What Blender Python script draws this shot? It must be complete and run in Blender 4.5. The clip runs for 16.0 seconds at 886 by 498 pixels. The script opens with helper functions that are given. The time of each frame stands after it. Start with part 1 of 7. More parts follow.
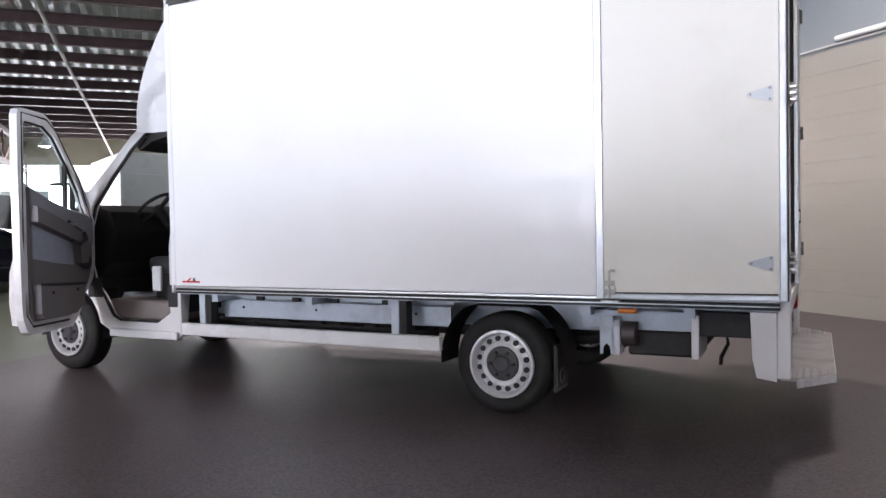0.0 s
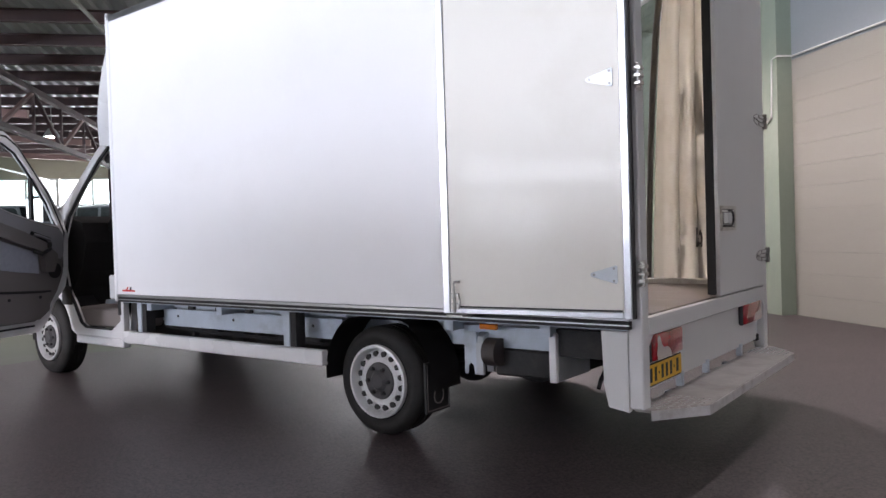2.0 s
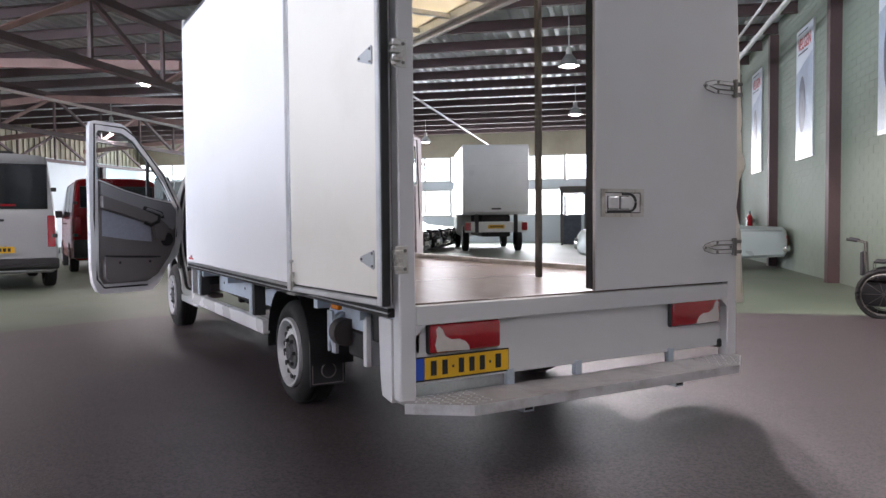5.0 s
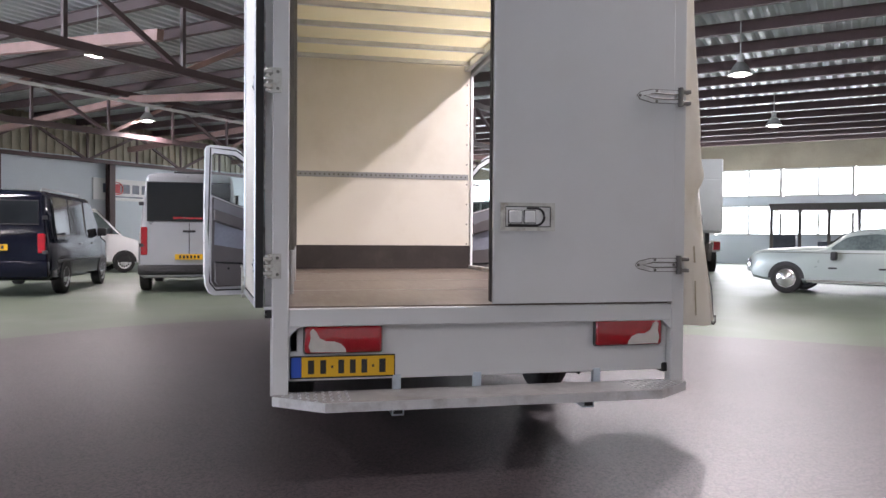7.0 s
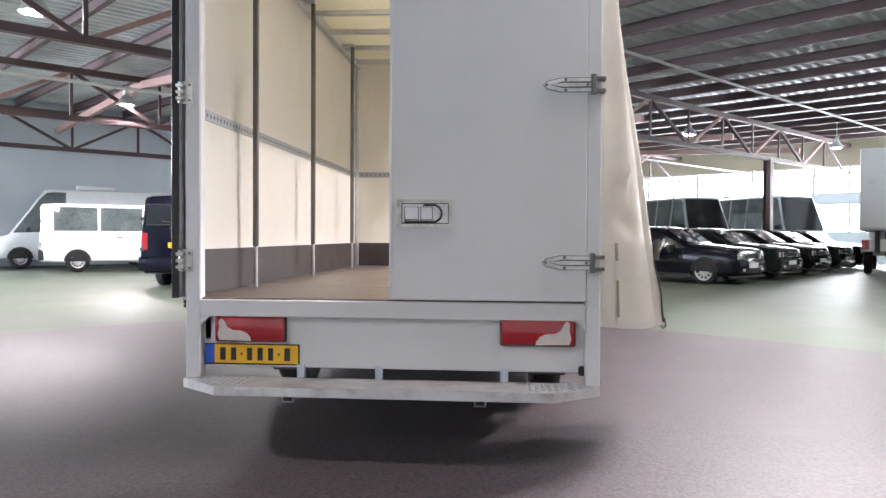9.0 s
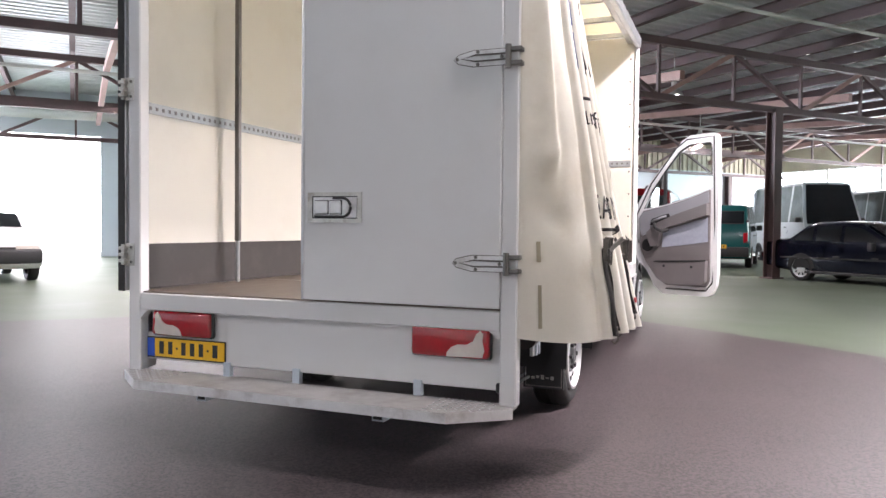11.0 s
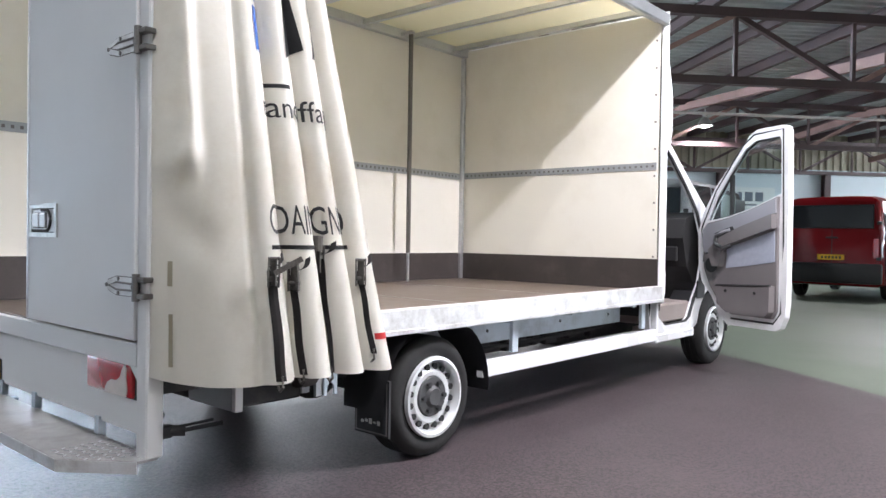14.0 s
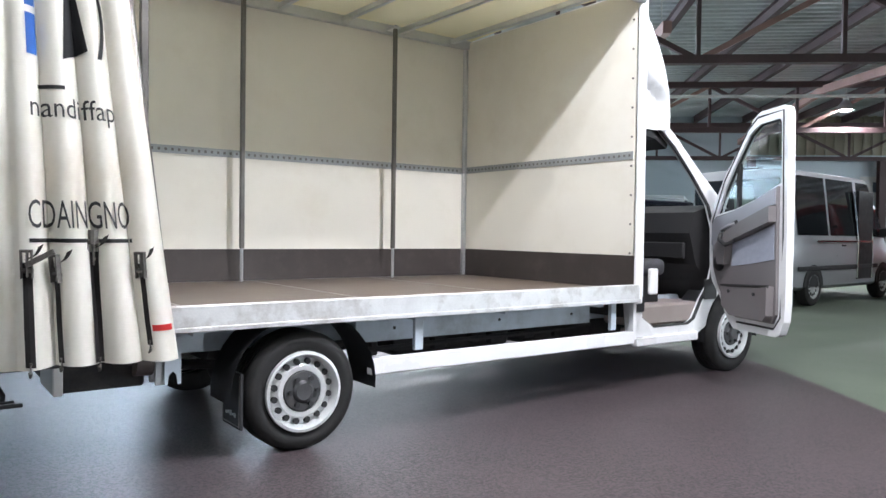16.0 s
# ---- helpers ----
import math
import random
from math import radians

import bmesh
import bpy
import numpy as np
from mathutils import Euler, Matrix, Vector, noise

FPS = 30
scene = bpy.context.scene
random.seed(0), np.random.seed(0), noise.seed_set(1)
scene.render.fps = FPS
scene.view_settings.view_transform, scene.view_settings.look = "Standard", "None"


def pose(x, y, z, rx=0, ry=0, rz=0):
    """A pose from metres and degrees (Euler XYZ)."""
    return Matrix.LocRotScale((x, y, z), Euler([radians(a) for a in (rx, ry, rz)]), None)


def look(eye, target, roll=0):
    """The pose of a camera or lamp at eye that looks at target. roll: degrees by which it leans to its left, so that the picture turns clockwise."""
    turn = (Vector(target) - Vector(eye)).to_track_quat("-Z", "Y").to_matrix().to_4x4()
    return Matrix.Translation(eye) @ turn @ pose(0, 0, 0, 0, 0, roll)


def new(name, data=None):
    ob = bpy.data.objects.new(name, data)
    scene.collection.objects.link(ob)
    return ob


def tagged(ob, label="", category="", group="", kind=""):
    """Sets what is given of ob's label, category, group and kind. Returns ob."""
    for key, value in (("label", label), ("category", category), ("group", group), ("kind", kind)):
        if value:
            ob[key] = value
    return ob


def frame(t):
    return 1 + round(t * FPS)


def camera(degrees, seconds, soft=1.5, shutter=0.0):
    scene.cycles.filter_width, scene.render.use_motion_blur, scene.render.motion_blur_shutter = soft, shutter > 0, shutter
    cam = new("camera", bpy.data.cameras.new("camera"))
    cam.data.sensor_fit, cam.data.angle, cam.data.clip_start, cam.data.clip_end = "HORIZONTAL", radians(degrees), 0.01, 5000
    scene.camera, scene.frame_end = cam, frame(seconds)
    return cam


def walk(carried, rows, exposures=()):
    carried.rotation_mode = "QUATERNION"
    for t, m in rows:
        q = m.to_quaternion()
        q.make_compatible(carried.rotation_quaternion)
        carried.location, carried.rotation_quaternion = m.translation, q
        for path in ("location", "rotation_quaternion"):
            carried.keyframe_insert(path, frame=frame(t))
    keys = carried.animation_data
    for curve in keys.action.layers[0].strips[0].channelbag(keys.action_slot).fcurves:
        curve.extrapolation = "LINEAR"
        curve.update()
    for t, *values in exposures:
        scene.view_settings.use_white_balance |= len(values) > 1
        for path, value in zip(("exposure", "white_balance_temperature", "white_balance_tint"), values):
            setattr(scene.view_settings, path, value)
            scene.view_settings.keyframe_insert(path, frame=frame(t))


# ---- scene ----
cam = camera(61.5, 16.0)
PATH = [
    (0, (0.294, 0.277, 1.206), (-0.603, 2.064, 1.149), -1.1),
    (0.5, (0.574, 0.5, 1.206), (-0.467, 2.208, 1.163), -1.2),
    (1, (0.898, 0.807, 1.202), (-0.2, 2.478, 1.161), -1.4),
    (1.5, (1.223, 1.112, 1.197), (0.11, 2.773, 1.157), -1.5),
    (2, (1.501, 1.4, 1.183), (0.29, 2.991, 1.148), -1.7),
    (2.5, (1.782, 1.683, 1.167), (0.433, 3.159, 1.141), -1.2),
    (3, (2.057, 1.979, 1.17), (0.612, 3.361, 1.138), -1.2),
    (3.5, (2.321, 2.273, 1.157), (0.802, 3.574, 1.123), -1.5),
    (3.7, (2.43, 2.389, 1.153), (0.868, 3.638, 1.123), -1.4),
    (5.8, (3.411, 3.723, 1.157), (1.566, 4.493, 1.115), 0.1),
    (6, (3.495, 3.864, 1.157), (1.618, 4.554, 1.139), 0.3),
    (6.5, (3.674, 4.255, 1.148), (1.755, 4.816, 1.107), 0.3),
    (7, (3.833, 4.666, 1.127), (1.879, 5.092, 1.097), 0.4),
    (7.5, (3.93, 5.054, 1.122), (1.95, 5.331, 1.094), 0.5),
    (8, (4.003, 5.485, 1.119), (2.005, 5.583, 1.092), 0.2),
    (8.5, (4.024, 5.919, 1.12), (2.025, 5.929, 1.094), -0.1),
    (9, (4.002, 6.327, 1.123), (2.009, 6.157, 1.088), 0.3),
    (9.2, (3.955, 6.474, 1.124), (1.969, 6.244, 1.079), 0.1),
    (11.3, (3.145, 7.886, 1.145), (1.331, 7.045, 1.102), 1.1),
    (11.5, (3.034, 8.012, 1.145), (1.255, 7.099, 1.11), 1.4),
    (12, (2.712, 8.302, 1.165), (0.993, 7.282, 1.119), 0.7),
    (12.5, (2.394, 8.59, 1.168), (0.721, 7.495, 1.122), 0.9),
    (13, (2.086, 8.852, 1.177), (0.477, 7.666, 1.134), 1.1),
    (13.5, (1.783, 9.104, 1.186), (0.222, 7.855, 1.133), 1.5),
    (14, (1.503, 9.381, 1.191), (-0.007, 8.069, 1.16), 0.9),
    (14.5, (1.195, 9.603, 1.191), (-0.178, 8.15, 1.15), 1.0),
    (15, (0.885, 9.855, 1.189), (-0.429, 8.348, 1.145), 0.6),
    (15.5, (0.579, 10.11, 1.198), (-0.664, 8.544, 1.143), 0.5),
    (16, (0.278, 10.378, 1.199), (-0.912, 8.771, 1.154), 0.8),
]
EXPOSURES = [(0, -0.25, 7000, 22), (2, -0.3, 7000, 22), (3.5, -0.1, 7000, 22), (6, 0.1, 6750, 21), (7, 0.3, 6800, 21), (8, 0.65, 6700, 20), (9, 0.8, 6700, 18), (11.5, 0.72, 6900, 19), (12.5, 0.65, 6900, 19), (13.5, 0.62, 6500, 15), (16, 0.33, 6180, 9)]
walk(cam, [(t, look(eye, target, roll)) for t, eye, target, roll in PATH], EXPOSURES)

# ---------------------------------------------------------------- light
world = bpy.data.worlds.new("world")
scene.world = world
world.use_nodes = True
_sky = world.node_tree.nodes.new("ShaderNodeTexSky")
_sky.sky_type = "NISHITA"
_sky.sun_disc = False
_sky.sun_elevation, _sky.sun_rotation = radians(38), radians(120)
world.node_tree.links.new(_sky.outputs[0], world.node_tree.nodes["Background"].inputs[0])
world.node_tree.nodes["Background"].inputs[1].default_value = 0.1


def area_lamp(name, m, sx, sy, watts, colour):
    d = bpy.data.lights.new(name, "AREA")
    d.shape, d.size, d.size_y, d.energy, d.color = "RECTANGLE", sx, sy, watts, colour
    ob = new(name, d)
    ob.matrix_basis = m
    return ob


def bulb(name, p, watts, colour, radius=0.12, spot=None):
    d = bpy.data.lights.new(name, "SPOT" if spot else "POINT")
    d.energy, d.color, d.shadow_soft_size = watts, colour, radius
    if spot:
        d.spot_size, d.spot_blend = radians(spot), 0.3
    ob = new(name, d)
    ob.location = p
    return ob


DAY = (0.86, 0.93, 1.0)
BAY = (0.98, 0.95, 1.0)

# ---------------------------------------------------------------- frames of reference
HALL = 138.0                                  # heading of the hall's long axis
HM = Matrix.Rotation(radians(HALL), 4, "Z")    # hall axes: u along, v across


def hall(u, v, z=0.0):
    return HM @ Vector((u, v, z))


# ---------------------------------------------------------------- materials
def material(name, colour, rough=0.5, metal=0.0, vary=0.12, scale=8.0, bump=0.05, fine=90.0, coat=0.0,
             stain=None, stain_scale=1.2, stain_amount=0.5, streak=(1, 1, 1), spec=0.5, random=0.0, contrast=0.2):
    """Principled material with a coarse and a fine noise on colour, roughness and relief."""
    m = bpy.data.materials.new(name)
    m.use_nodes = True
    nt = m.node_tree
    n, ln = nt.nodes, nt.links
    b = n["Principled BSDF"]
    b.inputs["Metallic"].default_value = metal
    b.inputs["Coat Weight"].default_value = coat
    b.inputs["Coat Roughness"].default_value = 0.04
    b.inputs["Specular IOR Level"].default_value = spec
    tc = n.new("ShaderNodeTexCoord")
    mp = n.new("ShaderNodeMapping")
    mp.inputs["Scale"].default_value = streak
    ln.new(tc.outputs["Object"], mp.inputs["Vector"])
    a = n.new("ShaderNodeTexNoise")
    a.inputs["Scale"].default_value = scale
    a.inputs["Detail"].default_value = 5
    f = n.new("ShaderNodeTexNoise")
    f.inputs["Scale"].default_value = fine
    f.inputs["Detail"].default_value = 3
    ln.new(mp.outputs[0], a.inputs["Vector"])
    ln.new(mp.outputs[0], f.inputs["Vector"])
    ramp = n.new("ShaderNodeValToRGB")
    c = Vector(colour)
    ramp.color_ramp.elements[0].position, ramp.color_ramp.elements[1].position = 0.5 - contrast, 0.5 + contrast
    ramp.color_ramp.elements[0].color = (*(c * (1 - vary)), 1)
    ramp.color_ramp.elements[1].color = (*[min(1, x) for x in c * (1 + vary)], 1)
    mixv = n.new("ShaderNodeMath")
    mixv.operation = "MULTIPLY_ADD"
    mixv.inputs[1].default_value = 0.35
    ln.new(f.outputs["Fac"], mixv.inputs[0])
    sub = n.new("ShaderNodeMath")
    sub.operation = "MULTIPLY"
    sub.inputs[1].default_value = 0.65
    ln.new(a.outputs["Fac"], sub.inputs[0])
    ln.new(sub.outputs[0], mixv.inputs[2])
    ln.new(mixv.outputs[0], ramp.inputs[0])
    out = ramp.outputs[0]
    if stain:
        st = n.new("ShaderNodeTexNoise")
        st.inputs["Scale"].default_value = stain_scale
        st.inputs["Detail"].default_value = 7
        st.inputs["Roughness"].default_value = 0.65
        ln.new(mp.outputs[0], st.inputs["Vector"])
        sr = n.new("ShaderNodeValToRGB")
        sr.color_ramp.elements[0].position, sr.color_ramp.elements[1].position = 0.5, 0.72
        sr.color_ramp.elements[1].color = (stain_amount,) * 3 + (1,)
        ln.new(st.outputs["Fac"], sr.inputs[0])
        mx = n.new("ShaderNodeMix")
        mx.data_type = "RGBA"
        ln.new(sr.outputs[0], mx.inputs[0])
        ln.new(out, mx.inputs[6])
        mx.inputs[7].default_value = (*stain, 1)
        out = mx.outputs[2]
    if random:
        oi = n.new("ShaderNodeObjectInfo")
        hs = n.new("ShaderNodeHueSaturation")
        mr = n.new("ShaderNodeMapRange")
        mr.inputs[3].default_value, mr.inputs[4].default_value = 1 - random, 1 + random
        ln.new(oi.outputs["Random"], mr.inputs[0])
        ln.new(mr.outputs[0], hs.inputs["Value"])
        ln.new(out, hs.inputs["Color"])
        out = hs.outputs[0]
    ln.new(out, b.inputs["Base Color"])
    rr = n.new("ShaderNodeMapRange")
    rr.inputs[3].default_value, rr.inputs[4].default_value = rough * 0.75, min(1, rough * 1.25)
    ln.new(a.outputs["Fac"], rr.inputs[0])
    ln.new(rr.outputs[0], b.inputs["Roughness"])
    if bump:
        bp = n.new("ShaderNodeBump")
        bp.inputs["Strength"].default_value = bump
        bp.inputs["Distance"].default_value = 0.01
        ln.new(mixv.outputs[0], bp.inputs["Height"])
        ln.new(bp.outputs[0], b.inputs["Normal"])
    return m


def glow(name, colour, strength):
    m = bpy.data.materials.new(name)
    m.use_nodes = True
    b = m.node_tree.nodes["Principled BSDF"]
    b.inputs["Base Color"].default_value = (*colour, 1)
    b.inputs["Emission Color"].default_value = (*colour, 1)
    b.inputs["Emission Strength"].default_value = strength
    return m


def clear_glass(name, tint=(0.9, 0.95, 0.95), alpha=0.12):
    """Thin pane: mostly see-through, with a mirror-like sheen."""
    m = bpy.data.materials.new(name)
    m.use_nodes = True
    n, ln = m.node_tree.nodes, m.node_tree.links
    for x in list(n):
        n.remove(x)
    o = n.new("ShaderNodeOutputMaterial")
    t = n.new("ShaderNodeBsdfTransparent")
    t.inputs[0].default_value = (*tint, 1)
    g = n.new("ShaderNodeBsdfGlossy")
    g.inputs["Roughness"].default_value = 0.02
    mix = n.new("ShaderNodeMixShader")
    fr = n.new("ShaderNodeLayerWeight")
    fr.inputs["Blend"].default_value = 0.5
    pw = n.new("ShaderNodeMath")
    pw.operation = "POWER"
    pw.inputs[1].default_value = 4.0
    ln.new(fr.outputs["Facing"], pw.inputs[0])
    ad = n.new("ShaderNodeMath")
    ad.operation = "MULTIPLY_ADD"
    ad.inputs[1].default_value = 0.85
    ad.inputs[2].default_value = alpha * 0.3
    ln.new(pw.outputs[0], ad.inputs[0])
    ln.new(ad.outputs[0], mix.inputs[0])
    ln.new(t.outputs[0], mix.inputs[1])
    ln.new(g.outputs[0], mix.inputs[2])
    ln.new(mix.outputs[0], o.inputs[0])
    return m


def translucent(name, colour, amount=0.5):
    """Sheet that lets some daylight through."""
    m = material(name, colour, 0.5, 0, 0.05, 3, 0.02)
    n, ln = m.node_tree.nodes, m.node_tree.links
    b = n["Principled BSDF"]
    o = n["Material Output"]
    tr = n.new("ShaderNodeBsdfTranslucent")
    tr.inputs[0].default_value = (*colour, 1)
    mix = n.new("ShaderNodeMixShader")
    mix.inputs[0].default_value = amount
    ln.new(b.outputs[0], mix.inputs[1])
    ln.new(tr.outputs[0], mix.inputs[2])
    ln.new(mix.outputs[0], o.inputs[0])
    return m


M = {}
M["panel"] = material("white_gelcoat", (0.89, 0.89, 0.9), 0.4, 0, 0.015, 1.5, 0.0, 300, coat=0.045, stain=(0.66, 0.64, 0.62), stain_scale=1.3, stain_amount=0.12)
M["paint"] = material("white_vehicle_paint", (0.72, 0.72, 0.73), 0.28, 0, 0.02, 3, 0.004, 300, coat=0.35, stain=(0.5, 0.48, 0.45), stain_scale=2.2, stain_amount=0.2)
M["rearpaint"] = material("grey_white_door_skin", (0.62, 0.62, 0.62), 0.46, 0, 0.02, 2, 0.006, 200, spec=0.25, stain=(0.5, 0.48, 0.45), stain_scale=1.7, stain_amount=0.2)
M["cream"] = material("cream_liner", (0.79, 0.765, 0.7), 0.4, 0, 0.025, 2, 0.0, 220, coat=0.05, stain=(0.55, 0.5, 0.4), stain_scale=1.5, stain_amount=0.2)
M["liner"] = material("cream_inner_liner", (0.79, 0.76, 0.685), 0.42, 0, 0.03, 2, 0.006, 220, stain=(0.55, 0.49, 0.38), stain_scale=1.3, stain_amount=0.28)
M["alu"] = material("brushed_aluminium", (0.62, 0.63, 0.65), 0.32, 0.9, 0.08, 6, 0.02, 160, stain=(0.3, 0.3, 0.3), stain_scale=4, stain_amount=0.35)
M["aluworn"] = material("worn_aluminium_edge", (0.66, 0.66, 0.66), 0.45, 0.45, 0.12, 9, 0.06, 120, stain=(0.3, 0.27, 0.25), stain_scale=6, stain_amount=0.75)
M["stepgrey"] = material("worn_grey_step_plate", (0.36, 0.35, 0.34), 0.55, 0.2, 0.2, 12, 0.08, 140, stain=(0.2, 0.175, 0.16), stain_scale=5, stain_amount=0.7)
M["hingegrey"] = material("grey_coated_hinge_plate", (0.42, 0.44, 0.46), 0.4, 0.5, 0.08, 12, 0.02, 160)
M["steel"] = material("stained_steel", (0.5, 0.49, 0.46), 0.35, 0.9, 0.2, 20, 0.06, 160, stain=(0.2, 0.14, 0.1), stain_scale=16, stain_amount=0.7)
M["darksteel"] = material("dark_steel_post", (0.16, 0.15, 0.14), 0.4, 0.7, 0.25, 8, 0.05, 140)
M["galv"] = material("blue_grey_chassis_paint", (0.46, 0.52, 0.58), 0.45, 0.05, 0.1, 7, 0.03, 120, stain=(0.16, 0.14, 0.13), stain_scale=4, stain_amount=0.5)
M["black"] = material("black_plastic", (0.02, 0.02, 0.022), 0.55, 0, 0.25, 12, 0.06, 200)
M["chassis"] = material("dirty_black_chassis", (0.018, 0.018, 0.019), 0.75, 0, 0.4, 6, 0.15, 60, stain=(0.06, 0.05, 0.045), stain_scale=5, stain_amount=0.6)
M["rubber"] = material("tyre_rubber", (0.0095, 0.009, 0.009), 0.75, 0, 0.3, 14, 0.12, 160, stain=(0.03, 0.027, 0.026), stain_scale=5, stain_amount=0.35)
M["rim"] = material("silver_steel_rim", (0.68, 0.69, 0.7), 0.33, 0.35, 0.06, 10, 0.02, 200, stain=(0.25, 0.22, 0.2), stain_scale=9, stain_amount=0.4)
M["kick"] = material("dark_brown_kick_board", (0.042, 0.034, 0.032), 0.5, 0, 0.2, 5, 0.05, 150, stain=(0.1, 0.085, 0.075), stain_scale=6, stain_amount=0.3)
M["ply"] = material("worn_brown_plywood_floor", (0.115, 0.086, 0.066), 0.36, 0, 0.3, 5, 0.06, 70, stain=(0.22, 0.18, 0.145), stain_scale=3, stain_amount=0.5, streak=(1, 7, 1), spec=0.7)
M["roofskin"] = translucent("yellowish_translucent_roof", (0.84, 0.76, 0.5), 0.55)
M["tarp"] = material("off_white_tarpaulin", (0.8, 0.775, 0.71), 0.4, 0, 0.03, 2.5, 0.05, 60, coat=0.1, stain=(0.5, 0.42, 0.3), stain_scale=2.6, stain_amount=0.32)
M["red"] = material("red_lens", (0.33, 0.006, 0.012), 0.12, 0, 0.15, 30, 0.03, 120, coat=0.8)
M["clearlens"] = material("clear_lens", (0.55, 0.5, 0.46), 0.15, 0, 0.1, 25, 0.02, 120, coat=0.5)
M["amber"] = material("amber_lens", (0.8, 0.2, 0.01), 0.2, 0, 0.1, 30, 0.02, 120, coat=0.5)
M["plate"] = material("yellow_number_plate", (0.75, 0.42, 0.015), 0.4, 0, 0.03, 6, 0.01, 200)
M["blue"] = material("blue_plate_band", (0.02, 0.09, 0.5), 0.4, 0, 0.05, 6, 0.01, 200)
M["ink"] = material("black_print", (0.015, 0.015, 0.016), 0.6, 0, 0.1, 10, 0.0, 100)
M["redink"] = material("red_print", (0.55, 0.03, 0.03), 0.5, 0, 0.1, 10, 0.0, 100)
M["blueink"] = material("blue_print", (0.03, 0.13, 0.45), 0.5, 0, 0.1, 10, 0.0, 100)
M["trim"] = material("grey_door_trim", (0.15, 0.135, 0.135), 0.55, 0, 0.08, 6, 0.05, 300)
M["trimlight"] = material("light_grey_trim", (0.24, 0.24, 0.26), 0.5, 0, 0.06, 6, 0.04, 300)
M["insert"] = material("blue_grey_door_fabric", (0.3, 0.32, 0.38), 0.8, 0, 0.1, 30, 0.08, 300)
M["webbing"] = material("black_brown_webbing", (0.028, 0.024, 0.023), 0.8, 0, 0.35, 50, 0.1, 250)
M["hubgrey"] = material("dark_hub_plastic", (0.055, 0.055, 0.058), 0.5, 0, 0.2, 12, 0.03, 200)
M["railgrey"] = material("dull_galvanised_rail", (0.36, 0.38, 0.39), 0.42, 0.4, 0.12, 8, 0.03, 120)
M["cabin"] = material("dark_cabin_plastic", (0.014, 0.0135, 0.014), 0.6, 0, 0.15, 6, 0.05, 250)
M["cabfloor"] = material("grey_brown_cab_floor", (0.26, 0.22, 0.205), 0.6, 0, 0.12, 6, 0.05, 200)
M["seat"] = material("dark_seat_fabric", (0.05, 0.05, 0.055), 0.9, 0, 0.25, 30, 0.15, 250)
M["asphalt"] = material("dark_brown_grey_floor_coating", (0.05, 0.038, 0.0405), 0.46, 0, 0.92, 60, 0.42, 210, stain=(0.085, 0.066, 0.07), stain_scale=1.7, stain_amount=0.45, spec=0.62, contrast=0.06)
M["green"] = material("worn_green_floor_paint", (0.095, 0.118, 0.085), 0.5, 0, 0.18, 0.9, 0.05, 40, stain=(0.165, 0.185, 0.15), stain_scale=0.45, stain_amount=0.6, spec=0.4)
M["wall"] = material("pale_mint_painted_masonry", (0.215, 0.26, 0.21), 0.7, 0, 0.06, 0.8, 0.15, 25, stain=(0.3, 0.33, 0.27), stain_scale=0.6, stain_amount=0.4)
M["wallcream"] = material("cream_wall_panel", (0.27, 0.26, 0.232), 0.55, 0, 0.05, 1.0, 0.1, 25, streak=(1, 1, 4))
M["wallgrey"] = material("blue_grey_painted_wall", (0.225, 0.25, 0.265), 0.65, 0, 0.05, 0.8, 0.1, 25)
M["wallblue"] = material("pale_blue_painted_wall", (0.62, 0.68, 0.72), 0.65, 0, 0.05, 0.8, 0.1, 25)
M["clad"] = material("aged_cream_cladding", (0.4, 0.36, 0.27), 0.6, 0, 0.15, 0.7, 0.1, 20, stain=(0.25, 0.2, 0.14), stain_scale=0.5, stain_amount=0.5)
M["deck"] = material("grey_steel_deck", (0.68, 0.72, 0.73), 0.36, 0.4, 0.1, 0.8, 0.02, 30, stain=(0.18, 0.18, 0.17), stain_scale=0.5, stain_amount=0.5)
M["beam"] = material("red_brown_steel_primer", (0.088, 0.052, 0.052), 0.6, 0, 0.2, 1.5, 0.05, 30, stain=(0.055, 0.044, 0.044), stain_scale=1.4, stain_amount=0.5)
M["pink"] = material("faded_pink_primer", (0.34, 0.2, 0.175), 0.6, 0, 0.15, 1.5, 0.05, 30, stain=(0.2, 0.12, 0.1), stain_scale=1.6, stain_amount=0.5)
M["pipe"] = material("white_pipe", (0.6, 0.6, 0.58), 0.5, 0, 0.08, 2, 0.02, 30)
M["glass"] = clear_glass("clear_window_glass")
M["dark"] = material("dark_tinted_glass", (0.012, 0.014, 0.016), 0.06, 0, 0.1, 3, 0.0, 50, coat=0.0, spec=0.3)
M["lamp"] = glow("lamp_glow", (0.98, 1.0, 0.99), 190)
M["lampshade"] = material("lamp_reflector", (0.55, 0.57, 0.57), 0.3, 0.8, 0.05, 6, 0.0, 50)
M["sky"] = glow("daylight_backdrop", (0.93, 0.96, 1.0), 5.0)
M["white"] = material("white_plastic", (0.78, 0.78, 0.77), 0.45, 0, 0.04, 4, 0.01, 100)
M["chrome"] = material("chrome", (0.75, 0.75, 0.76), 0.12, 1.0, 0.03, 6, 0.0, 100)
M["orange"] = material("orange_plastic", (0.7, 0.16, 0.02), 0.5, 0, 0.08, 6, 0.02, 100)
M["pinewood"] = material("pine_crate_wood", (0.5, 0.36, 0.2), 0.6, 0, 0.15, 6, 0.05, 60)
M["poster"] = material("grey_blue_poster_print", (0.42, 0.5, 0.6), 0.35, 0, 0.35, 1.1, 0.0, 20)
